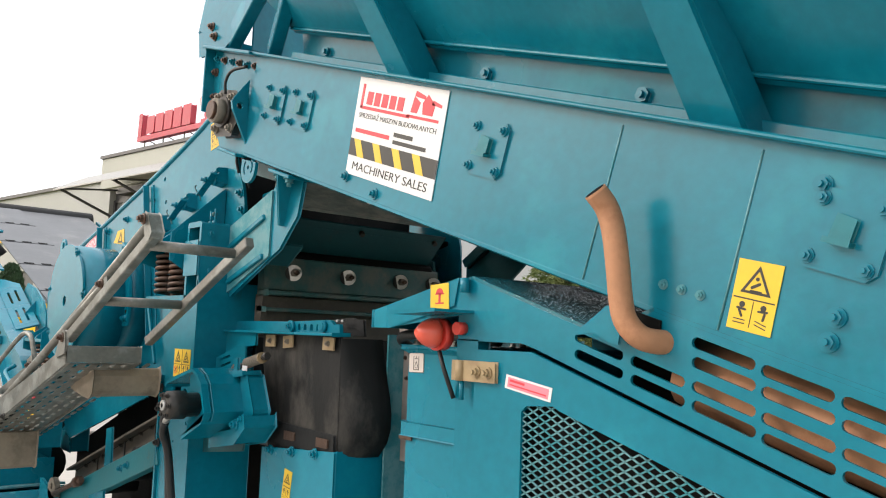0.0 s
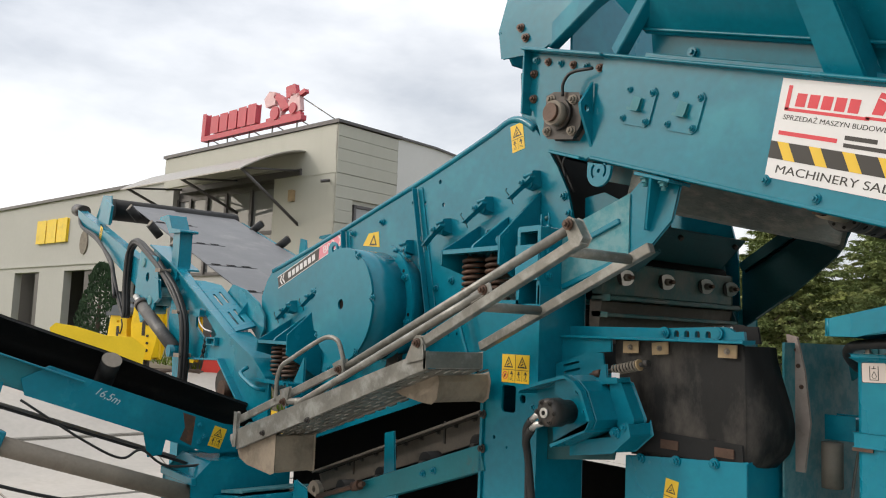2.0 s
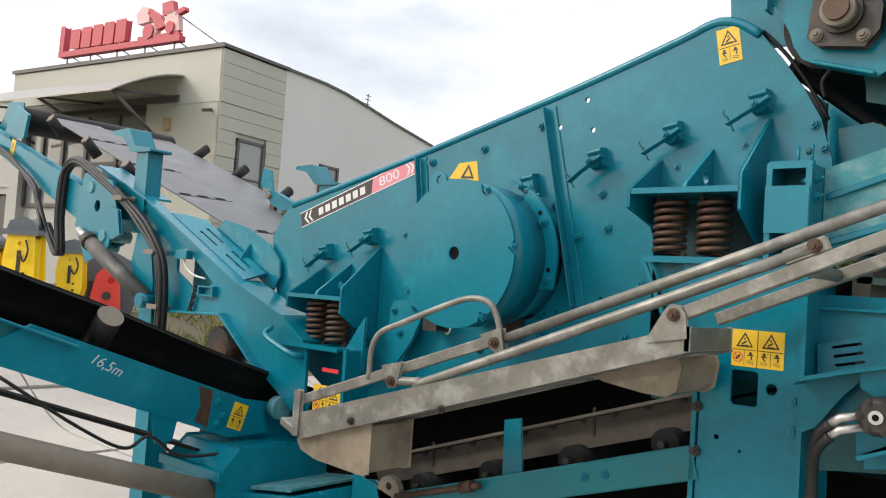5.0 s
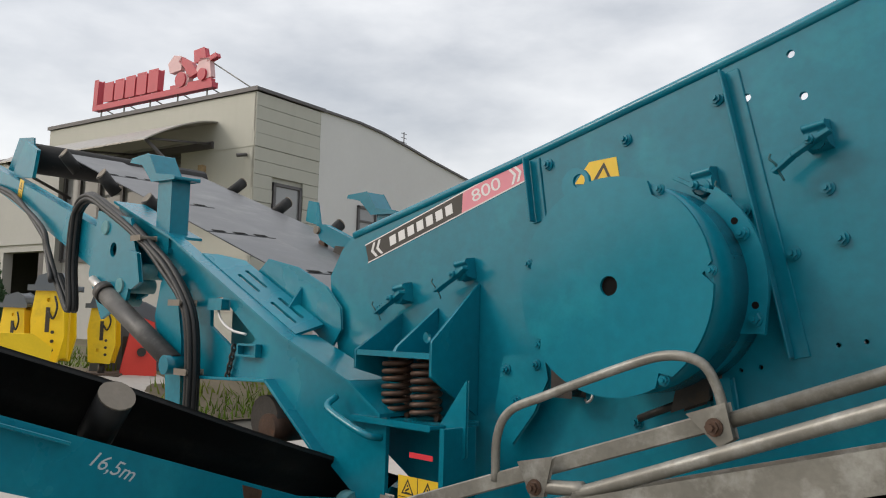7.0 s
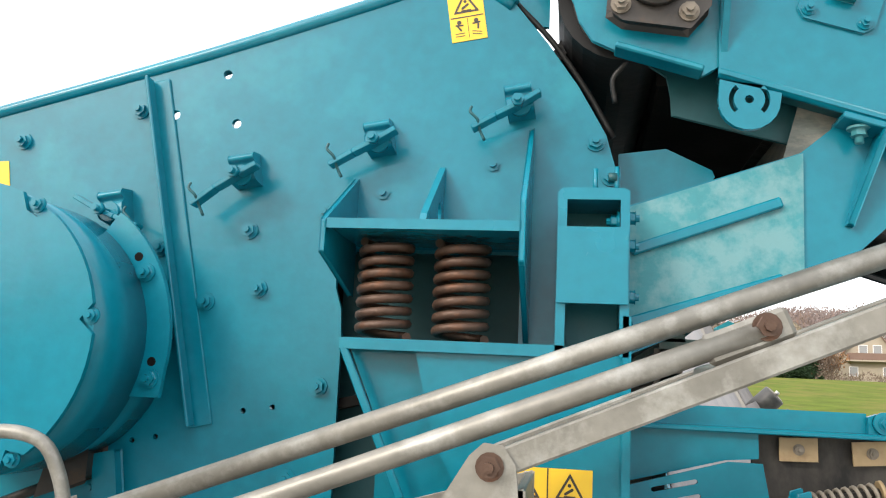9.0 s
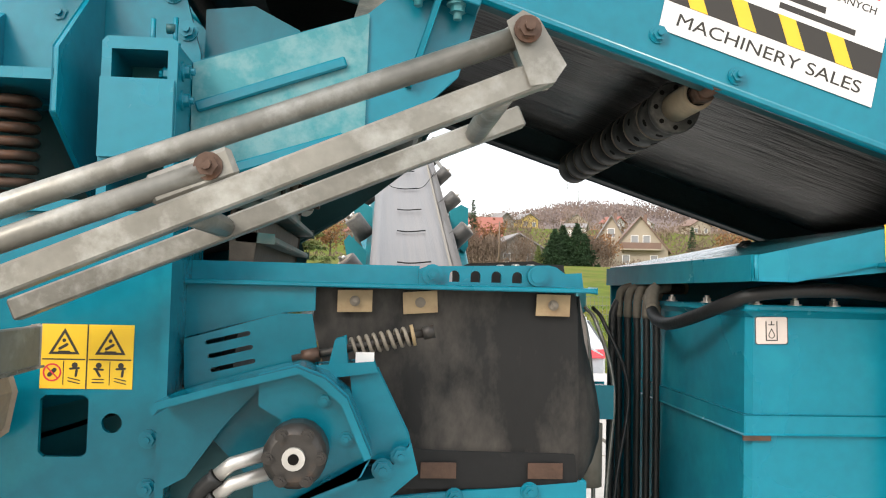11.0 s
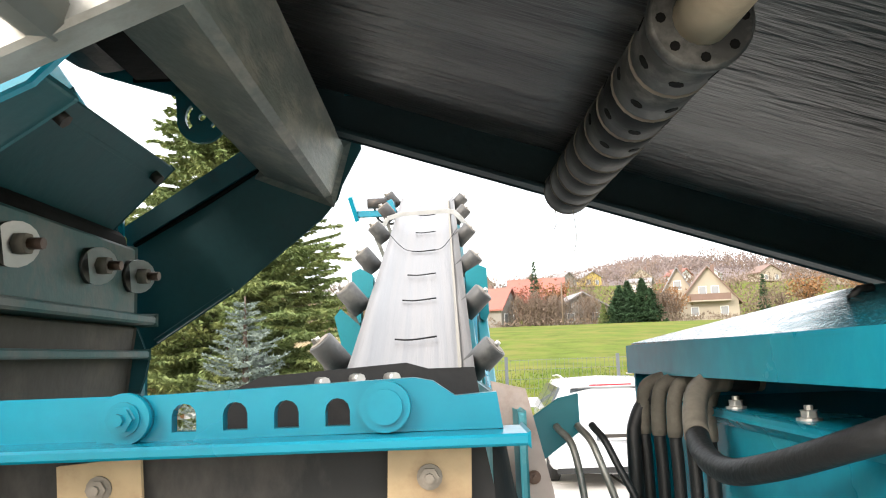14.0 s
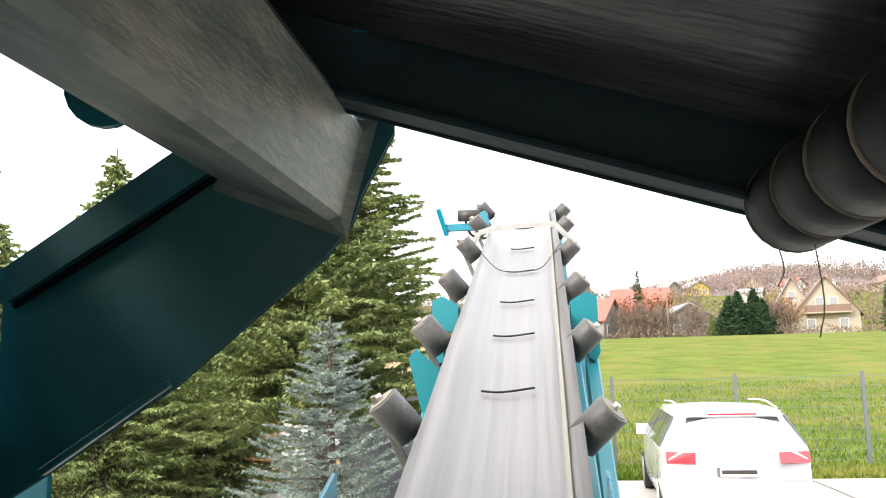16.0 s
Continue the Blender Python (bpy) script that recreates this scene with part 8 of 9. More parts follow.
def build_roof_sign():
    t = thing("roof_sign", (-25, 12, 8.1), "red block sign on a steel frame at the roof edge", "sign")
    fr = part("sign_base", hall(box(2.0, 7.75, 0.10, 0.32, 8.42, 8.58, 0.01)), SIGNRED, t)
    for a in (2.3, 3.6, 4.9, 6.2, 7.4):
        part("strut", hall(pipe([(a, 0.2, 8.08), (a, 0.2, 8.45)], 0.025, 6)), GALV, fr)
        part("strut", hall(pipe([(a - 0.3, 1.2, 8.1), (a, 0.25, 8.5)], 0.02, 6)), GALV, fr)
    part("stay", hall(pipe([(0.55, 0.8, 8.1), (2.3, 0.3, 9.25)], 0.02, 6)), GALV, fr)
    # six plain leaning blocks of letter size, the first one tall
    for k in range(6):
        a = 7.72 - k * 0.56
        hgt = 0.80 if k == 0 else 0.55 + 0.02 * k
        z0 = 8.60 if k == 0 else 8.66
        poly = [(a, z0), (a - (0.16 if k == 0 else 0.42), z0), (a - (0.20 if k == 0 else 0.45), z0 + hgt), (a - 0.03, z0 + hgt)]
        part("sign_block", hall(prism(poly, "y", 0.10, 0.32, 0.03)), SIGNRED, t)
    # digger emblem as plain shapes
    for pts, mm in (([(2.1, 8.75), (2.55, 8.70), (2.75, 9.05), (2.6, 9.35), (2.2, 9.30)], SIGNPINK), ([(3.15, 8.60), (3.55, 8.60), (3.6, 8.95), (3.3, 9.05), (3.05, 8.9)], SIGNPINK),
                    ([(2.7, 8.95), (3.1, 8.85), (3.3, 9.2), (3.55, 9.40), (3.45, 9.52), (3.0, 9.30)], SIGNRED), ([(3.45, 9.15), (3.95, 9.10), (4.05, 9.40), (3.8, 9.62), (3.45, 9.55)], SIGNPINK),
                    ([(2.35, 9.30), (2.85, 9.25), (2.9, 9.62), (2.45, 9.66)], SIGNRED), ([(1.9, 9.30), (2.3, 9.20), (2.3, 9.32), (1.95, 9.42)], SIGNRED), ([(2.1, 8.58), (3.9, 8.58), (3.9, 8.70), (2.1, 8.70)], SIGNRED)):
        part("emblem_shape", hall(prism(pts, "y", 0.14, 0.30, 0.01)), mm, t)
    for a, z, r in ((2.45, 8.85, 0.17), (3.4, 8.82, 0.22)):
        part("emblem_wheel", hall(prism(disc_poly(a, z, r, 18), "y", 0.08, 0.14, 0.01)), SIGNRED, t)
    s = thing("wall_sign", HALL @ Vector((20.6, 0.4, 5.4)), "yellow sign of three plain block shapes on the grey wall", "sign")
    for k in range(3):
        a = 22.2 - k * 1.12
        part("sign_block", hall(prism([(a, 5.35), (a - 0.95, 5.35), (a - 0.99, 6.40), (a - 0.04, 6.40)], "y", 0.38, 0.5, 0.03)), HAMYELLOW, s)


build_roof_sign()


# ---- attachments parked before the hall ----
def breaker(x, y, turn, scale=1.0, mm=None):
    """An upright hydraulic breaker: side plates, bracket, head and chisel."""
    z = ground_h(x, y) - 0.02
    t = thing("hydraulic_breaker", (x, y, z), "upright yellow hydraulic breaker standing before the hall", "breaker", "breakers before the hall")
    mm = mm or HAMYELLOW
    s = scale
    def put(bm):
        bmesh.ops.transform(bm, matrix=pose(x, y, z, 0, 0, turn) @ Matrix.Scale(s, 4), verts=bm.verts)
        return bm
    for yy in (-0.17, 0.13):
        p = part("side_plate", put(prism([(-0.20, 0.25), (0.16, 0.22), (0.24, 0.55), (0.20, 1.18), (-0.19, 1.18), (-0.24, 0.8)], "y", yy, yy + 0.04, 0.01, holes=[disc_poly(0.0, 1.05, 0.03, 8), disc_poly(-0.05, 0.45, 0.03, 8)])), mm, t)
        for zz in (0.38, 0.5, 0.62):
            part("bolt", put(pipe([(0.08, yy - 0.01, zz), (0.08, yy + 0.05, zz)], 0.025, 6)), DARKMETAL, p)
    part("body", put(box(-0.16, 0.14, -0.13, 0.13, 0.25, 1.15, 0.02)), mm, t)
    part("top_plate", put(box(-0.27, 0.27, -0.22, 0.22, 1.18, 1.24, 0.01)), GREYPAINT, t)
    part("mount", put(prism([(-0.20, 1.24), (0.20, 1.24), (0.16, 1.36), (0.05, 1.42), (-0.16, 1.36)], "y", -0.16, 0.16, 0.02)), GREYPAINT, t)
    part("mark", put(box(-0.03, 0.03, -0.176, -0.172, 0.62, 0.95, 0)), PRINT, t)
    part("chisel", put(pipe([(-0.02, 0, 0.25), (-0.02, 0, 0.04), (-0.02, 0, 0.0)], [0.06, 0.06, 0.02], 10)), DARKMETAL, t)
    part("hose", put(pipe(smooth_line([(0.1, -0.2, 1.1), (0.16, -0.24, 0.95), (0.10, -0.22, 0.80), (0.02, -0.2, 0.9)], 5), 0.015, 6)), HOSE, t)
    part("skid", put(box(-0.35, 0.35, -0.3, 0.3, 0.0, 0.06, 0.01)), BARK, t)
    return t


def build_attachments():
    for x, y, tn, s in ((-14.05, 4.33, 40, 0.95), (-14.5, 4.06, 35, 0.76), (-14.1, 5.02, 50, 0.78)):
        breaker(x, y, tn, s)
    # lying yellow pulveriser with toothed jaw
    x, y = -13.75, 3.45
    z = ground_h(x, y)
    t = thing("demolition_jaw", (x, y, z), "yellow demolition jaw with a toothed edge lying on the ground", "jaw")
    def put(bm):
        bmesh.ops.transform(bm, matrix=pose(x, y, z, 0, 0, 75), verts=bm.verts)
        return bm
    part("upper_jaw", put(prism([(0.0, 0.05), (0.62, 0.0), (0.68, 0.40), (0.48, 0.55), (0.12, 0.56), (-0.30, 0.68), (-0.56, 0.72), (-0.62, 0.66), (-0.60, 0.60), (-0.40, 0.53), (-0.20, 0.43), (-0.08, 0.32), (-0.05, 0.2)], "y", -0.14, 0.14, 0.02)), HAMYELLOW, t)
    part("lower_jaw", put(prism([(0.02, 0.04), (-0.06, 0.22), (-0.25, 0.17), (-0.50, 0.18), (-0.74, 0.24), (-0.78, 0.10), (-0.70, 0.0), (-0.3, 0.0)], "y", -0.17, 0.17, 0.02)), HAMYELLOW, t)
    for k in range(5):
        ux, uz = -0.60 + k * 0.10, 0.60 - k * 0.045
        part("tooth", put(prism([(ux, uz + 0.01), (ux + 0.075, uz - 0.03), (ux + 0.01, uz - 0.09)], "y", -0.11, 0.11, 0.004)), DARKMETAL, t)
        ux = -0.74 + k * 0.11
        part("tooth", put(prism([(ux, 0.17), (ux + 0.08, 0.17), (ux + 0.035, 0.275)], "y", -0.12, 0.12, 0.004)), DARKMETAL, t)
    # red coupler and grey bucket
    x, y = -13.85, 5.38
    z = ground_h(x, y)
    t = thing("red_coupler", (x, y, z), "bright red steel coupler plate standing upright", "attachment")
    def put2(bm):
        bmesh.ops.transform(bm, matrix=pose(x, y, z, 0, 0, 65), verts=bm.verts)
        return bm
    part("plate", put2(prism([(-0.22, 0.0), (0.26, 0.0), (0.24, 0.35), (0.20, 0.72), (0.05, 0.78), (-0.10, 0.62), (-0.16, 0.3)], "y", -0.02, 0.02, 0.006, holes=[disc_poly(0.10, 0.55, 0.05, 12)])), BRIGHTRED, t)
    part("plate", put2(prism([(-0.22, 0.0), (0.26, 0.0), (0.24, 0.35), (0.20, 0.72), (0.05, 0.78), (-0.10, 0.62)], "y", 0.22, 0.26, 0.006)), BRIGHTRED, t)
    part("pin", put2(pipe([(0.05, -0.06, 0.32), (0.05, 0.30, 0.32)], 0.06, 12)), DARKMETAL, t)
    x2, y2 = -14.75, 5.75
    z2 = ground_h(x2, y2)
    b = thing("digger_bucket", (x2, y2, z2), "dark grey digger bucket on its back", "bucket")
    bm = prism([(-0.5, 0.0), (0.45, 0.0), (0.55, 0.35), (0.45, 0.80), (0.10, 0.98), (-0.25, 0.88), (-0.45, 0.5)], "y", -0.4, 0.4, 0.04)
    bmesh.ops.transform(bm, matrix=pose(x2, y2, z2, 0, 0, 60), verts=bm.verts)
    part("shell", bm, GREYPAINT, b)
    bm = box(-0.1, 0.3, -0.5, -0.4, 0.2, 0.5, 0.01)
    bmesh.ops.transform(bm, matrix=pose(x2, y2, z2, 0, 0, 60), verts=bm.verts)
    part("side_cutter", bm, DARKMETAL, b)


build_attachments()


# ---- plants ----
def leaf_cloud(points, size, normal_jitter=1.0, up=0.0, aspect=2.2):
    """Small pointed leaves or needle sprays at the points, each given as place and outward way."""
    verts, faces = [], []
    for p, d in points:
        s = size * random.uniform(0.7, 1.3)
        a = Vector((random.gauss(0, 1), random.gauss(0, 1), random.gauss(0, 1) + up)).normalized() * normal_jitter + d
        a.normalize()
        b = a.cross(Vector((random.gauss(0, 1), random.gauss(0, 1), random.gauss(0, 1)))).normalized()
        i = len(verts)
        verts += [p - b * s * 0.5 / aspect, p + a * s * 0.55 + b * s * 0.1, p + a * s, p + b * s * 0.5 / aspect]
        faces.append((i, i + 1, i + 2, i + 3))
    return verts, faces


def conifer(x, y, h, r, mm, label, levels=26, per=11, spray=0.16, droop=0.25, base=0.12, dens=9, category="tree", name="spruce_tree"):
    """A spruce: tapered trunk, whorls of drooping limbs, and sprays of needles hanging along each limb."""
    z = ground_h(x, y) - 0.05
    t = thing(name, (x, y, z), label, category)
    part("trunk", pipe([(x, y, z), (x, y, z + h * 0.5), (x, y, z + h)], [r * 0.075, r * 0.045, 0.01], 8), BARK, t)
    pts = []
    lv, lf = [], []
    for k in range(levels):
        f = k / levels
        zz = z + h * (base + (0.985 - base) * f)
        rr = r * (1 - f) ** 0.85 * random.uniform(0.86, 1.08) + 0.05
        a0 = random.random() * math.tau
        for j in range(per):
            a = a0 + j * math.tau / per + random.uniform(-0.22, 0.22)
            ln = rr * random.uniform(0.72, 1.12)
            way = Vector((math.cos(a), math.sin(a), 0))
            root = Vector((x, y, zz + random.uniform(-0.7, 0.7) * h / levels))
            tip = root + way * ln + Vector((0, 0, -droop * ln + random.uniform(0.05, 0.26) * ln))
            mid = root + way * ln * 0.55 + Vector((0, 0, -droop * ln * random.uniform(0.55, 0.9)))
            i = len(lv)
            side = way.cross(Vector((0, 0, 1))) * max(0.006, ln * 0.012)
            lv += [root - side, root + side, mid + side * 0.6, mid - side * 0.6, tip]
            lf += [(i, i + 1, i + 2, i + 3), (i + 3, i + 2, i + 4)]
            n = max(5, int(dens * ln / 0.5))
            for q in range(n):
                s = (q + random.random()) / n
                if s < 0.12:
                    continue
                p = root.lerp(mid, s * 2) if s < 0.5 else mid.lerp(tip, s * 2 - 1)
                sd = way.cross(Vector((0, 0, 1))) * random.uniform(-1, 1) * ln * 0.16 * (1.15 - s)
                pts.append((p + sd, (way * 0.5 + sd.normalized() * 0.7 if sd.length > 0 else way) + Vector((0, 0, -0.35 if droop > 0.15 else 0.25))))
                pts.append((p + sd * 0.6, way * 0.9 + Vector((0, 0, random.uniform(-0.5, 0.2)))))
    raw("branchwork", lv, lf, BARK, t, kind="stuff")
    v, f = leaf_cloud(pts, spray, 0.55, 0, 2.8)
    raw("foliage", v, f, mm, t, kind="stuff")
    return t


def round_tree(x, y, h, r, mm, label, n=900, leaf=0.5, name="tree", zbase=None, bare=False):
    """A broad crown of limbs with separate leaf clumps and gaps."""
    z = (ground_h(x, y) if zbase is None else zbase) - 0.1
    t = thing(name, (x, y, z), label, "tree" if h > 3 else "bush")
    part("trunk", pipe([(x, y, z), (x + r * 0.04, y, z + h * 0.35), (x, y, z + h * 0.75)], [h * 0.022, h * 0.016, h * 0.006], 7), BARK, t)
    bm = None
    pts = []
    for k in range(14):
        a = random.random() * math.tau
        zz = z + h * random.uniform(0.25, 0.6)
        e = Vector((x + math.cos(a) * r * random.uniform(0.5, 0.95), y + math.sin(a) * r * random.uniform(0.5, 0.95), z + h * random.uniform(0.5, 0.98)))
        bm = pipe([(x, y, zz), Vector((x, y, zz)).lerp(e, 0.5) + Vector((0, 0, -h * 0.03)), e], [h * 0.009, h * 0.006, h * 0.002], 5, bm=bm)
        for q in range(n // 14):
            s = random.random() ** 0.6
            p = Vector((x, y, zz)).lerp(e, s) + Vector((random.gauss(0, 1), random.gauss(0, 1), random.gauss(0, 0.8))) * r * 0.17
            pts.append((p, (e - Vector((x, y, zz))).normalized() * 0.6))
    part("branchwork", bm, BARK, t, kind="stuff")
    v, f = leaf_cloud(pts, leaf, 0.9, 0.3, 4.5 if bare else 1.8)
    raw("crown", v, f, mm, t, kind="stuff")
    return t


def build_plants():
    conifer(-5.25, 13.2, 7.6, 2.25, NEEDLES, "tall green spruce with hanging branches beside the fence", 52, 17, 0.115, 0.34, 0.26, 66)
    conifer(-8.6, 13.9, 5.6, 2.1, NEEDLES, "green spruce in the row behind the machine", 40, 15, 0.14, 0.36, 0.04, 26)
    for sx, sy, sh in ((-9.9, 15.6, 5.0), (-12.7, 15.2, 4.6), (-8.1, 16.6, 5.2)):
        conifer(sx, sy, sh, 2.1, NEEDLES, "green spruce in the row behind the machine", 36, 14, 0.15, 0.36, 0.03, 22)
    conifer(-11.0, 14.6, 4.8, 2.1, NEEDLES, "green spruce in the row behind the machine", 36, 14, 0.15, 0.36, 0.03, 22)
    conifer(-4.52, 11.0, 2.72, 1.15, BLUENEEDLES, "small silvery blue spruce on the yard's edge", 22, 12, 0.062, 0.02, 0.10, 58, name="blue_spruce")
    tx, ty = -18.5, 4.8
    tz = ground_h(tx, ty)
    th = thing("thuja", (tx, ty, tz), "narrow clipped dark green thuja before the hall", "shrub")
    part("trunk", pipe([(tx, ty, tz - 0.05), (tx, ty, tz + 0.6), (tx, ty, tz + 1.7)], [0.06, 0.05, 0.01], 8), BARK, th)
    pts = []
    for k in range(5200):
        s, a = random.random(), random.random() * math.tau
        rr = 0.46 * (0.55 + 0.45 * math.sin(math.pi * min(1, s * 1.25 + 0.12)) ** 0.7) * (1 if s < 0.72 else math.sqrt(max(0.0, 1 - ((s - 0.72) / 0.28) ** 2)))
        rr *= 0.90 + 0.16 * noise.noise((math.cos(a) * 3, math.sin(a) * 3, s * 9)) + random.uniform(-0.14, 0.04)
        pts.append((Vector((tx + rr * math.cos(a), ty + rr * math.sin(a), tz + 0.05 + 1.9 * s)), Vector((math.cos(a) * 0.3, math.sin(a) * 0.3, 0.9))))
    v, f = leaf_cloud(pts, 0.10, 0.5, 0.7, 2.2)
    raw("crown", v, f, DARKNEEDLES, th)
    # conifers and bushes at the meadow's far edge
    for x, h in ((20.9, 4.9), (22.3, 5.6), (24.2, 5.9), (25.6, 4.6)):
        conifer(x, 108 + random.uniform(-2, 2), h, 2.1, DARKNEEDLES, "dark conifer at the meadow's far edge", 26, 13, 0.40, 0.15, 0.03, 13)
    conifer(13.2, 132, 10.5, 1.6, DARKNEEDLES, "slim dark spruce among far bushes", 26, 9, 0.42, 0.2, 0.04, 7)
    for x, h in ((6.0, 5.0), (16.9, 4.2), (29.0, 6.0), (48.0, 7.0)):
        conifer(x, 128, h, 1.3, DARKNEEDLES, "dark conifer among far bushes", 20, 9, 0.42, 0.2, 0.04, 7)
    for x, y, h, r, mm, lab in ((10.5, 112, 4.6, 2.8, TWIGS, "bare brown fruit tree"), (12.9, 113, 4.2, 2.4, TWIGS, "bare brown fruit tree"),
                               (8.8, 124, 6.5, 3.0, REDLEAF, "tree with red autumn leaves"), (11.5, 126, 6.0, 2.6, REDLEAF, "tree with red autumn leaves"), (15.5, 128, 7.4, 2.4, ORANGELEAF, "tree with orange autumn leaves"),
                               (18.2, 118, 3.0, 1.8, TWIGS, "bare brown bush at the meadow's edge"), (26.8, 112, 5.6, 2.8, TWIGS, "bare brown autumn tree"), (29.8, 113, 5.0, 2.8, ORANGELEAF, "tree with orange autumn leaves"),
                               (45.0, 114, 5.0, 3.0, TWIGS, "bare brown autumn tree"), (50.0, 118, 6.5, 3.2, ORANGELEAF, "tree with orange autumn leaves"), (1.0, 116, 5.5, 2.8, TWIGS, "bare brown autumn tree"), (-4, 118, 6.0, 3.2, TWIGS, "bare brown autumn tree"),
                               (-9, 120, 6.5, 3.2, ORANGELEAF, "tree with orange autumn leaves"), (-14, 118, 6.5, 3.6, TWIGS, "bare brown autumn tree"), (36, 135, 7, 3.4, ORANGELEAF, "tree with orange autumn leaves"),
                               (22, 140, 7, 3.4, TWIGS, "bare brown autumn tree"), (56, 130, 7.5, 3.6, TWIGS, "bare brown autumn tree"), (64, 128, 7.5, 3.8, ORANGELEAF, "tree with orange autumn leaves"), (72, 132, 8, 4.0, TWIGS, "bare brown autumn tree")):
        round_tree(x, y, h, r, mm, lab, 700, 0.55, "autumn_tree", bare=mm is TWIGS)
    conifer(18.9, 107, 2.7, 0.75, NEEDLES, "small yellow-green thuja at the meadow's far edge", 20, 10, 0.25, 0.05, 0.03, 12, name="thuja", category="shrub")
    # gardens and thickets on the slope behind
    pts = []
    for k in range(1500):
        x, y = random.uniform(-45, 120), 122 + 105 * random.random()
        if noise.noise((x * 0.06, y * 0.05, 4)) < -0.18:
            continue
        hh = random.uniform(2.0, 5.0)
        for q in range(26):
            pts.append((Vector((x + random.gauss(0, 1.3), y + random.gauss(0, 1.3), ground_h(x, y) + hh * random.random() ** 0.7)), Vector((0, 0, 0.8))))
    v, f = leaf_cloud(pts, 0.95, 0.8, 0.5, 3.5)
    tagged(raw("garden_thicket", v, f, TWIGS), "bare brown thickets between the gardens on the slope", "bushes", kind="stuff")
    # low hedge line
    pts = []
    for k in range(5200):
        x = random.uniform(-30, 80)
        y = 108.5 + random.gauss(0, 1.2)
        hh = 0.5 + 1.4 * abs(noise.noise((x * 0.35, 0, 0)))
        pts.append((Vector((x, y, ground_h(x, y) + random.random() * hh)), Vector((0, 0, 0.8))))
    v, f = leaf_cloud(pts, 0.5, 0.9, 0.5, 3.0)
    tagged(raw("hedge", v, f, TWIGS), "brown leafless hedge along the meadow", "hedge", kind="stuff")
    # meadow grass near enough to show, and the dry strip
    v, f = [], []
    for k in range(26000):
        y = 18.0 + 26 * random.random() ** 1.7
        x = random.uniform(-6, 12) + (y - 18) * random.uniform(-0.1, 0.5)
        z = ground_h(x, y) - 0.03
        hgt, a = random.uniform(0.05, 0.16), random.random() * math.tau
        dx, dy = math.cos(a) * 0.02, math.sin(a) * 0.02
        i = len(v)
        v += [(x - dx, y - dy, z), (x + dx, y + dy, z), (x + random.gauss(0, 0.04), y + random.gauss(0, 0.04), z + hgt)]
        f.append((i, i + 1, i + 2))
    tagged(raw("meadow_grass", v, f, BLADE), "short green meadow grass", "grass", kind="stuff")
    v, f = [], []
    for k in range(9000):
        y = random.uniform(13.5, 34)
        x = -4.3 + (y - 13.5) * 0.02 + random.uniform(0.15, 2.2 - (y - 13.5) * 0.02)
        if x > -2.9 and y < 18:
            continue
        z = ground_h(x, y) - 0.02
        hgt, a = random.uniform(0.25, 0.75), random.random() * math.tau
        dx, dy = math.cos(a) * 0.012, math.sin(a) * 0.012
        i = len(v)
        v += [(x - dx, y - dy, z), (x + dx, y + dy, z), (x + random.gauss(0, 0.12), y + random.gauss(0, 0.12), z + hgt)]
        f.append((i, i + 1, i + 2))
    tagged(raw("dry_grass", v, f, DRYGRASS), "tall dry yellow-brown grass along the fence", "grass", kind="stuff")
    # dry meadow beside the green one
    ys4 = [17.0 + 4 * k for k in range(24)]
    v = []
    for y in ys4:
        for k in range(9):
            x = -0.13 * y - 1.4 + 0.8 * noise.noise((y * 0.2, 1, 0)) - k * 3.2
            v.append((x, y, ground_h(x, y) + 0.02))
    f = [(j * 9 + i + 1, j * 9 + i, (j + 1) * 9 + i, (j + 1) * 9 + i + 1) for j in range(len(ys4) - 1) for i in range(8)]
    tagged(raw("dry_meadow", v, f, DRYGRASS, smooth=True), "dry yellow-brown meadow behind the fence", "meadow", kind="structure")
    # bare bushes along the gardens
    pts = []
    for k in range(9000):
        x = random.choice((9.0, 10.8, 12.2, 13.4, 17.6, 26.0, 28.4)) + random.gauss(0, 0.95)
        y = 111 + random.gauss(0, 1.5)
        top = 3.4 + 1.6 * noise.noise((x * 0.8, 7, 0))
        pts.append((Vector((x, y, ground_h(x, y) + max(0.05, top) * random.random() ** 0.8)), Vector((0, 0, 0.9))))
    v, f = leaf_cloud(pts, 0.62, 0.8, 0.4, 7.0)
    tagged(raw("bare_bushes", v, f, TWIGS), "bare brown bushes along the gardens", "bushes", kind="stuff")
    # wooded hill
    v, f = [], []
    def hill_z(x):
        return 33 * math.exp(-((x - 112) / 62) ** 2) + 27 * math.exp(-((x - 250) / 70) ** 2) + 24 + 6 * noise.noise((x * 0.012, 3, 0)) + 10 * math.exp(-((x - 20) / 60) ** 2) - 9
    xs = list(range(-420, 620, 10))
    for x in xs:
        zt = hill_z(x)
        v += [(x, 262, 12.0), (x, 330, 20 + (zt - 20) * 0.45), (x, 420, zt - 3), (x, 520, zt - 12)]
    for i in range(len(xs) - 1):
        for j in range(3):
            f.append((i * 4 + j, i * 4 + 4 + j, i * 4 + 5 + j, i * 4 + 1 + j))
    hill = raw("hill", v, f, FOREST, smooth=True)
    tagged(hill, "wooded hill in brown autumn colours paled for haze", "hill", kind="structure")
    pts = []
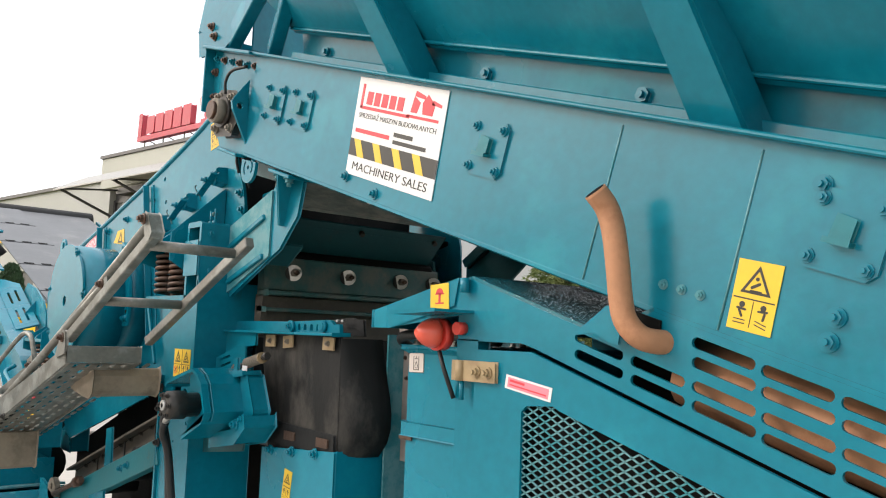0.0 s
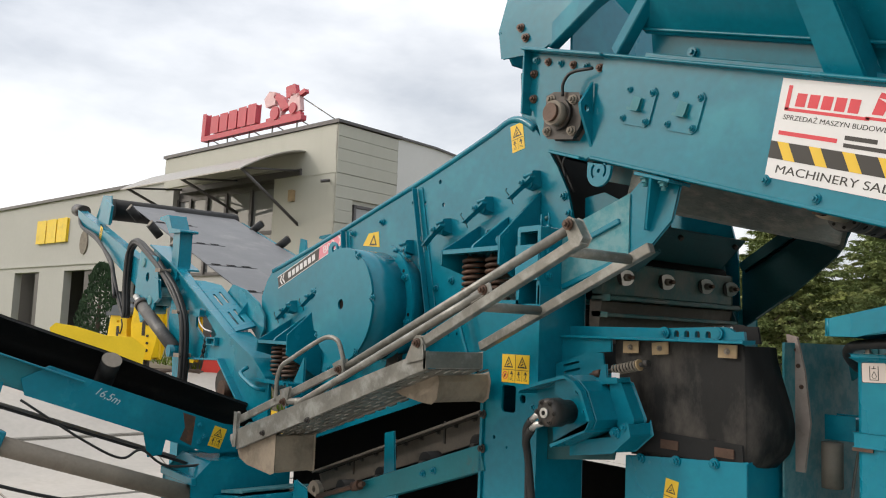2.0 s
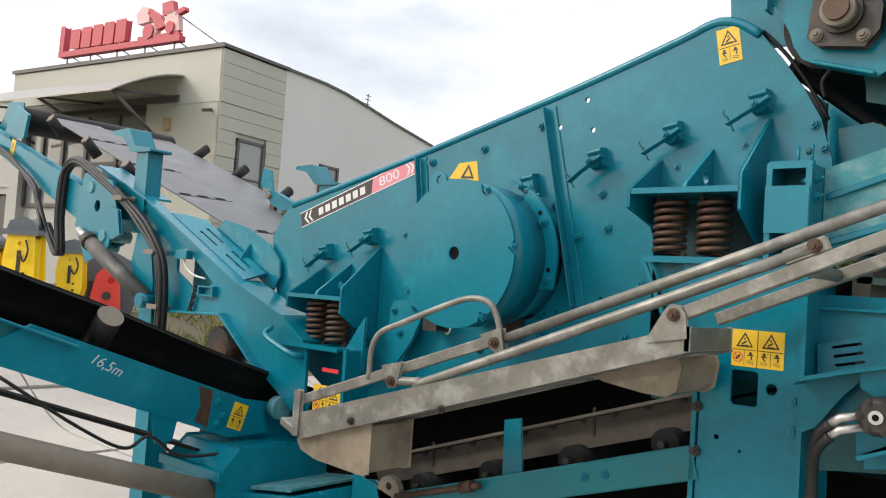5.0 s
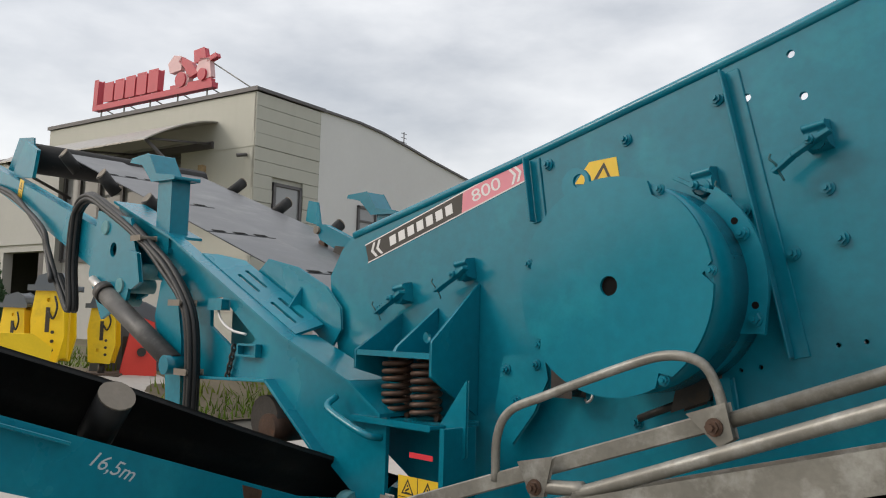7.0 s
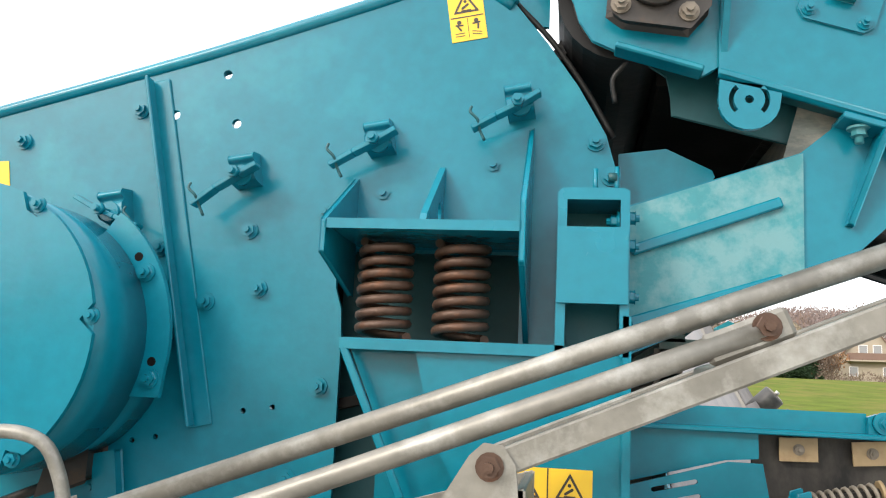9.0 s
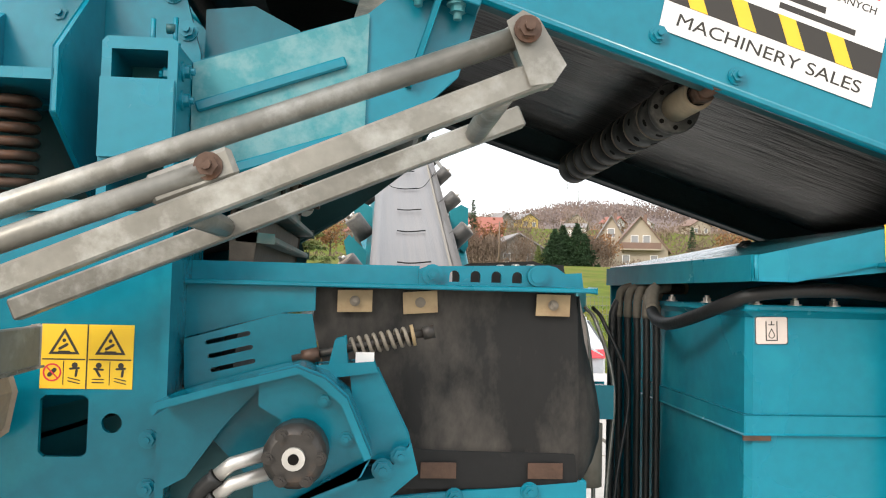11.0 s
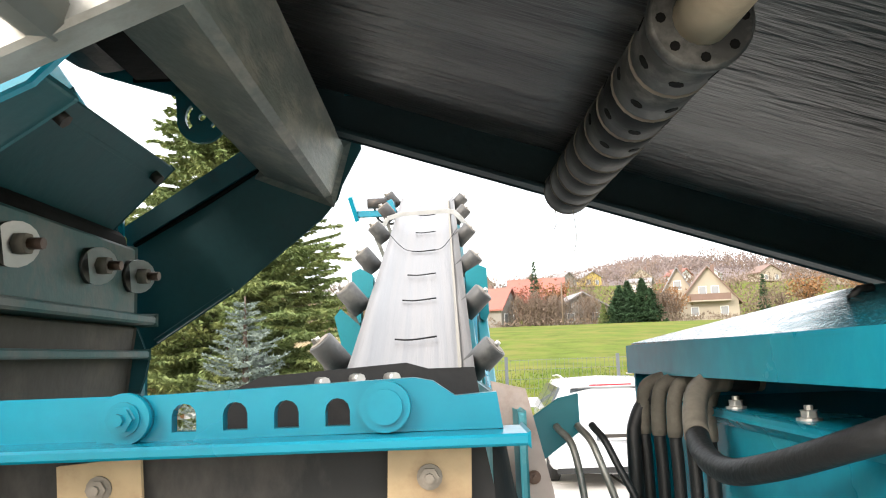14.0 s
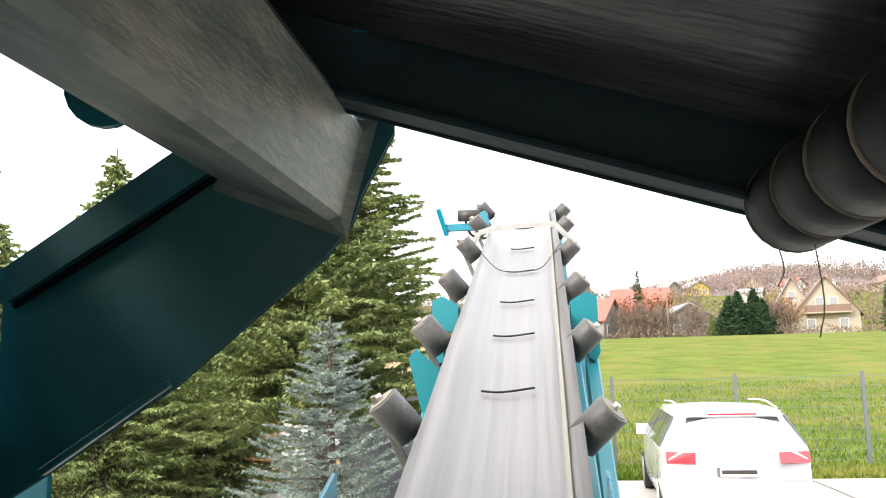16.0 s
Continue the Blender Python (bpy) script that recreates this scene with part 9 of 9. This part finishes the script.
    for k in range(6500):
        s = random.random()
        x = random.uniform(-260, 420)
        y = 300 + 125 * s
        zt = hill_z(x)
        zz = (20 + (zt - 20) * 0.45) + (zt - 3 - (20 + (zt - 20) * 0.45)) * max(0, (y - 330) / 90)
        hgt = random.uniform(4, 7)
        for q in range(28):
            pts.append((Vector((x + random.gauss(0, 1.1), y + random.gauss(0, 1.1), zz - 1.5 + hgt * random.random())), Vector((0, 0, 0.7))))
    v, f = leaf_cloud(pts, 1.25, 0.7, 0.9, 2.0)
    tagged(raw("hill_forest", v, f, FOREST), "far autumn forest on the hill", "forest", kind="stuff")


build_plants()


# ---- houses ----
def house(x, y, w, d, wall_h, roof_h, turn, wall_m, roof_m, label, zbase=None, balcony=False, chimney=True):
    z = ground_h(x, y) - 0.2 if zbase is None else zbase
    t = thing("house", (x, y, z), label, "house", "far houses")
    M = pose(x, y, z, 0, 0, turn)
    def put(bm):
        bmesh.ops.transform(bm, matrix=M, verts=bm.verts)
        return bm
    part("wall", put(prism([(-w / 2, 0), (w / 2, 0), (w / 2, wall_h), (0, wall_h + roof_h), (-w / 2, wall_h)], "y", -d / 2, d / 2, 0)), wall_m, t)
    ov = 0.45
    sl = roof_h / (w / 2)
    for s in (-1, 1):
        a, b = (s * (w / 2 + ov), wall_h - ov * sl), (0, wall_h + roof_h)
        part("roof", put(prism([a, b, (0, b[1] + 0.22), (a[0], a[1] + 0.22)], "y", -d / 2 - ov, d / 2 + ov, 0)), roof_m, t)
    if chimney:
        part("chimney", put(box(w * 0.12, w * 0.12 + 0.5, -0.3, 0.3, wall_h + roof_h * 0.6, wall_h + roof_h + 0.7, 0)), ROOFBROWN, t)
    def win(cx, cz, ww, hh):
        wd = part("window", put(box(cx - ww / 2, cx + ww / 2, -d / 2 - 0.06, -d / 2 + 0.02, cz - hh / 2, cz + hh / 2, 0)), WHITE, t)
        part("pane", put(box(cx - ww / 2 + 0.09, cx + ww / 2 - 0.09, -d / 2 - 0.075, -d / 2 - 0.055, cz - hh / 2 + 0.09, cz + hh / 2 - 0.09, 0)), GLASS, wd)
    n = max(2, int(w / 3))
    if wall_h > 2:
        for k in range(n):
            win(-w / 2 + (k + 0.5) * w / n, wall_h - 1.4, 1.1, 1.3)
    if roof_h > 2.6:
        win(-0.8 if balcony else 0, wall_h + roof_h * 0.3, 1.1, 1.4)
        if balcony:
            win(0.9, wall_h + roof_h * 0.3, 1.1, 1.4)
    if balcony:
        bl = part("balcony", put(box(-w * 0.36, w * 0.36, -d / 2 - 1.1, -d / 2, wall_h - 0.1, wall_h + 0.1, 0)), PLASTER, t)
        part("railing", put(box(-w * 0.36, w * 0.36, -d / 2 - 1.1, -d / 2 - 1.0, wall_h + 0.1, wall_h + 1.0, 0)), ROOFBROWN, bl)
    return t


def build_houses():
    house(37.0, 122, 8.0, 9, 2.9, 4.8, -12, PLASTER, ROOFBROWN, "big cream house with a steep brown roof and balcony", balcony=True)
    house(33.4, 124, 4.4, 4.5, 4.4, 3.6, -12, PLASTER, ROOFGREY, "cream side wing with a steep grey roof")
    house(15.6, 150, 10.0, 9.5, 2.6, 4.6, 82, PLASTERGREY, ROOFRED, "house with a large orange-red roof among trees")
    house(4.6, 114, 5.6, 6.5, 2.8, 2.6, 60, PLASTERGREY, ROOFRED, "small grey house with a bright red roof")
    house(17.0, 117, 6.8, 8, 2.6, 1.9, 5, PLASTERGREY, ROOFGREY, "low grey house with a shallow grey roof")
    for x, y, w, d, wh, rh, tn, wm, rm, lab in (
            (40, 232, 7, 7, 3, 2, 20, PLASTERYELLOW, ROOFGREY, "yellow house on the hillside"), (32.5, 228, 7, 6, 2.4, 2.8, 30, PLASTERGREY, ROOFGREY, "dark roofed house on the hillside"),
            (55, 230, 7.5, 7, 2.6, 2.8, -20, PLASTER, ROOFGREY, "pale house on the hillside"), (24, 238, 6, 6, 2, 2.4, 10, PLASTERGREY, ROOFGREY, "grey house on the hillside"),
            (47, 200, 8, 6, 2.6, 1.4, 70, WHITEWALL, ROOFGREY, "white house on the hillside"), (64, 226, 6, 6, 3, 2, 35, WHITEWALL, ROOFRED, "white house with a red roof"),
            (86, 222, 8, 7, 3, 2.4, 15, PLASTER, ROOFBROWN, "cream house on the hillside"), (76, 236, 7, 7, 3, 2.6, -30, WHITEWALL, ROOFGREY, "white house on the hillside"),
            (12, 246, 6, 6, 2, 2.4, 0, PLASTERGREY, ROOFBROWN, "brown house on the hillside"), (-6, 180, 6, 6, 2.4, 2.4, 20, PLASTERGREY, ROOFRED, "house with an orange-red roof"),
            (98, 200, 8, 8, 3, 3, 25, PLASTER, ROOFBROWN, "cream house on the hillside"), (110, 225, 8, 8, 3, 3, -15, WHITEWALL, ROOFGREY, "white house on the hillside")):
        house(x, y, w * 0.8, d * 0.8, wh * 0.8, rh * 0.8, tn, wm, rm, lab)
    t = thing("garage", (-10.5, 23, 0.0), "low white garage with an orange door beside the spruces", "garage")
    part("wall", box(-13.5, -7.7, 21, 25, -0.1, 2.35, 0.02), WHITEWALL, t)
    part("roof", box(-13.7, -7.5, 20.8, 25.2, 2.35, 2.50, 0.02), ROOFGREY, t)
    part("door", box(-9.9, -8.3, 20.95, 21.0, 0.0, 2.05, 0.01), ORANGELEAF, t, "orange garage door")
    t = thing("power_pole", (12.6, 100, ground_h(12.6, 100)), "thin wooden power pole at the meadow's edge", "pole")
    part("pole", pipe([(12.6, 100, ground_h(12.6, 100) - 0.1), (12.6, 100, ground_h(12.6, 100) + 5.2)], 0.09, 8), TWIGS, t)
    part("cross_arm", beam((12.0, 100, ground_h(12.6, 100) + 4.9), (13.2, 100, ground_h(12.6, 100) + 4.9), 0.08, 0.08, 0), TWIGS, t)


build_houses()


# ---- fence ----
def fence_bay(x0, y0, x1, y1, h, dense, first):
    z0, z1 = ground_h(x0, y0), ground_h(x1, y1)
    t = thing("fence_bay", (x0, y0, z0), "grey steel mesh fence bay with slim posts" if not dense else "grey steel picket fence bay", "fence", "fence round the yard")
    part("post", box(x0 - 0.03, x0 + 0.03, y0 - 0.03, y0 + 0.03, z0 - 0.1, z0 + h + 0.06, 0.004), FENCEGREY, t)
    d = Vector((x1 - x0, y1 - y0, z1 - z0))
    n = int(d.length / (0.09 if dense else 0.10))
    v, f = [], []
    def wire(a, b, r):
        dd = (b - a).normalized()
        s = dd.cross(Vector((0.3, 0.5, 0.8))).normalized() * r
        u = dd.cross(s)
        i = len(v)
        for p in (a, b):
            v.extend([p + s, p + u, p - s, p - u])
        f.extend([(i + k, i + (k + 1) % 4, i + 4 + (k + 1) % 4, i + 4 + k) for k in range(4)])
    for k in range(1, n):
        p = Vector((x0, y0, z0)) + d * (k / n)
        wire(p + Vector((0, 0, 0.05)), p + Vector((0, 0, h)), 0.014 if dense else 0.0035)
    for q in range(9 if not dense else 3):
        zz = 0.06 + (h - 0.08) * q / (8 if not dense else 2)
        wire(Vector((x0, y0, z0 + zz)), Vector((x1, y1, z1 + zz)), 0.0045 if not dense else 0.02)
    raw("infill", v, f, FENCEGREY, t, kind="stuff")


def build_fence():
    for k in range(9):
        fence_bay(-3.3 + k * 2.5, 20.0, -0.8 + k * 2.5, 20.0, 1.75, False, k == 0)
    for k in range(7):
        y0 = 12.0 + k * 2.0
        fence_bay(-4.62 + k * 0.05, y0, -4.62 + (k + 1) * 0.05, y0 + 2.0, 2.0, True, k == 0)


build_fence()


# ---- parked car ----
def build_car():
    x, y = 0.24, 15.4
    t = thing("estate_car", (x, y, 0), "white estate car parked on the yard, its tail towards the machine", "car")
    M = pose(x, y, 0, 0, 0, -3)
    def put(bm, smooth=False):
        bmesh.ops.transform(bm, matrix=M, verts=bm.verts)
        return bm
    # cross-sections from tail to nose: y, half width at sill, shoulder, waist z, roof half width, roof z
    secs = [(-2.30, 0.76, 0.80, 0.86, 0.55, 1.02), (-2.22, 0.85, 0.88, 0.95, 0.60, 1.12), (-2.05, 0.88, 0.91, 0.97, 0.62, 1.38), (-1.75, 0.89, 0.92, 0.97, 0.64, 1.45), (-0.6, 0.89, 0.92, 0.96, 0.66, 1.47),
            (0.4, 0.89, 0.92, 0.95, 0.64, 1.43), (0.9, 0.89, 0.91, 0.95, 0.62, 1.22), (1.2, 0.89, 0.91, 0.95, 0.66, 1.0), (2.0, 0.86, 0.86, 0.80, 0.6, 0.86), (2.3, 0.72, 0.72, 0.62, 0.5, 0.68)]
    verts, faces = [], []
    for yy, a, b, zw, c, zr in secs:
        prof = [(-a, 0.26), (-b, 0.50), (-b, zw), (-c, zr), (0, zr + 0.03), (c, zr), (b, zw), (b, 0.50), (a, 0.26), (0, 0.22)]
        verts += [(px, yy, pz) for px, pz in prof]
    n = 10
    for k in range(len(secs) - 1):
        for i in range(n):
            faces.append((k * n + i, k * n + (i + 1) % n, (k + 1) * n + (i + 1) % n, (k + 1) * n + i))
    faces += [tuple(range(n)), tuple(range((len(secs) - 1) * n, len(secs) * n))]
    bm = bmesh.new()
    me = bpy.data.meshes.new("tmp")
    me.from_pydata(verts, [], faces)
    bm.from_mesh(me)
    bpy.data.meshes.remove(me)
    finish(bm, 0.03, 2)
    for fc in bm.faces:
        fc.smooth = True
    body = part("body", put(bm), CARWHITE, t, "white car body")
    def quad(pts, th=0.012):
        b2 = bmesh.new()
        vs = [Vector(p) for p in pts]
        nr = (vs[1] - vs[0]).cross(vs[2] - vs[0]).normalized() * th
        lo = [b2.verts.new(p - nr) for p in vs]
        hi = [b2.verts.new(p + nr) for p in vs]
        b2.faces.new(lo)
        b2.faces.new(hi)
        for i in range(len(vs)):
            b2.faces.new((lo[i], lo[(i + 1) % len(vs)], hi[(i + 1) % len(vs)], hi[i]))
        return finish(b2)
    part("rear_window", put(quad([(-0.66, -2.215, 1.05), (0.66, -2.215, 1.05), (0.56, -2.06, 1.36), (-0.56, -2.06, 1.36)])), CARGLASS, body)
    for s in (-1, 1):
        for ya, yb, yc, yd in ((-1.95, -1.35, -1.35, -1.80), (-1.28, -0.38, -0.38, -1.28), (-0.30, 0.75, 0.42, -0.30)):
            part("side_window", put(quad([(s * 0.915, ya, 1.0), (s * 0.915, yb, 1.0), (s * 0.70, yc, 1.38), (s * 0.70, yd, 1.38)])), CARGLASS, body)
        part("tail_lamp", put(quad([(s * 0.86, -2.285, 0.82), (s * 0.52, -2.315, 0.82), (s * 0.50, -2.295, 0.95), (s * 0.86, -2.255, 0.96)], 0.02)), CARRED, body)
        part("roof_rail", put(pipe(smooth_line([(s * 0.60, -1.9, 1.47), (s * 0.62, -1.0, 1.53), (s * 0.62, 0.1, 1.50)], 4), 0.014, 6)), ZINC, body)
        part("mirror", put(box(s * 0.95 - 0.08, s * 0.95 + 0.08, 0.55, 0.63, 0.98, 1.10, 0.02)), CARWHITE, body)
    part("bumper", put(box(-0.84, 0.84, -2.37, -2.22, 0.34, 0.56, 0.04)), CARWHITE, t)
    part("bumper_skirt", put(box(-0.80, 0.80, -2.36, -2.20, 0.24, 0.34, 0.02)), TYRE, t)
    part("spoiler", put(box(-0.58, 0.58, -2.14, -1.95, 1.40, 1.44, 0.015)), CARWHITE, t)
    part("brake_lamp", put(box(-0.3, 0.3, -2.145, -2.13, 1.40, 1.42, 0)), CARRED, t)
    pl = part("number_plate", put(box(-0.26, 0.26, -2.33, -2.31, 0.66, 0.77, 0.004)), WHITE, t)
    part("plate_bar", put(box(-0.20, 0.22, -2.335, -2.33, 0.69, 0.74, 0)), PRINT, pl)
    part("plate_edge", put(box(-0.26, -0.22, -2.335, -2.33, 0.66, 0.77, 0)), GREYPAINT, pl)
    part("wiper", put(beam((0.0, -2.235, 1.07), (0.35, -2.225, 1.10), 0.015, 0.015, 0)), TYRE, t)
    for s in (-1, 1):
        for yy in (-1.42, 1.38):
            tyre = pipe([(s * 0.72, yy, 0.32), (s * 0.74, yy, 0.32), (s * 0.90, yy, 0.32), (s * 0.92, yy, 0.32)], [0.28, 0.32, 0.32, 0.28], 24)
            w = part("wheel", put(tyre), TYRE, t)
            part("rim", put(pipe([(s * 0.915, yy, 0.32), (s * 0.93, yy, 0.32)], 0.20, 18)), ZINC, w)
    return t


build_car()


# ---- far yard, seen past the hopper ----
def build_far_van():
    x, y = -17.3, 22.4
    z = ground_h(x, y)
    t = thing("van", (x, y, z), "white van parked far off behind the trees", "van")
    M = pose(x, y, z, 0, 0, 60)
    bm = prism([(-2.4, 0.4), (2.4, 0.4), (2.5, 1.3), (1.7, 1.5), (1.2, 2.3), (-2.4, 2.4)], "y", -0.95, 0.95, 0.08)
    bmesh.ops.transform(bm, matrix=M, verts=bm.verts)
    part("body", bm, CARWHITE, t)
    for xx in (-1.5, 1.5):
        for yy in (-0.85, 0.85):
            w = pipe([(xx, yy - 0.1, 0.35), (xx, yy + 0.1, 0.35)], 0.35, 16)
            bmesh.ops.transform(w, matrix=M, verts=w.verts)
            part("wheel", w, TYRE, t)


build_far_van()
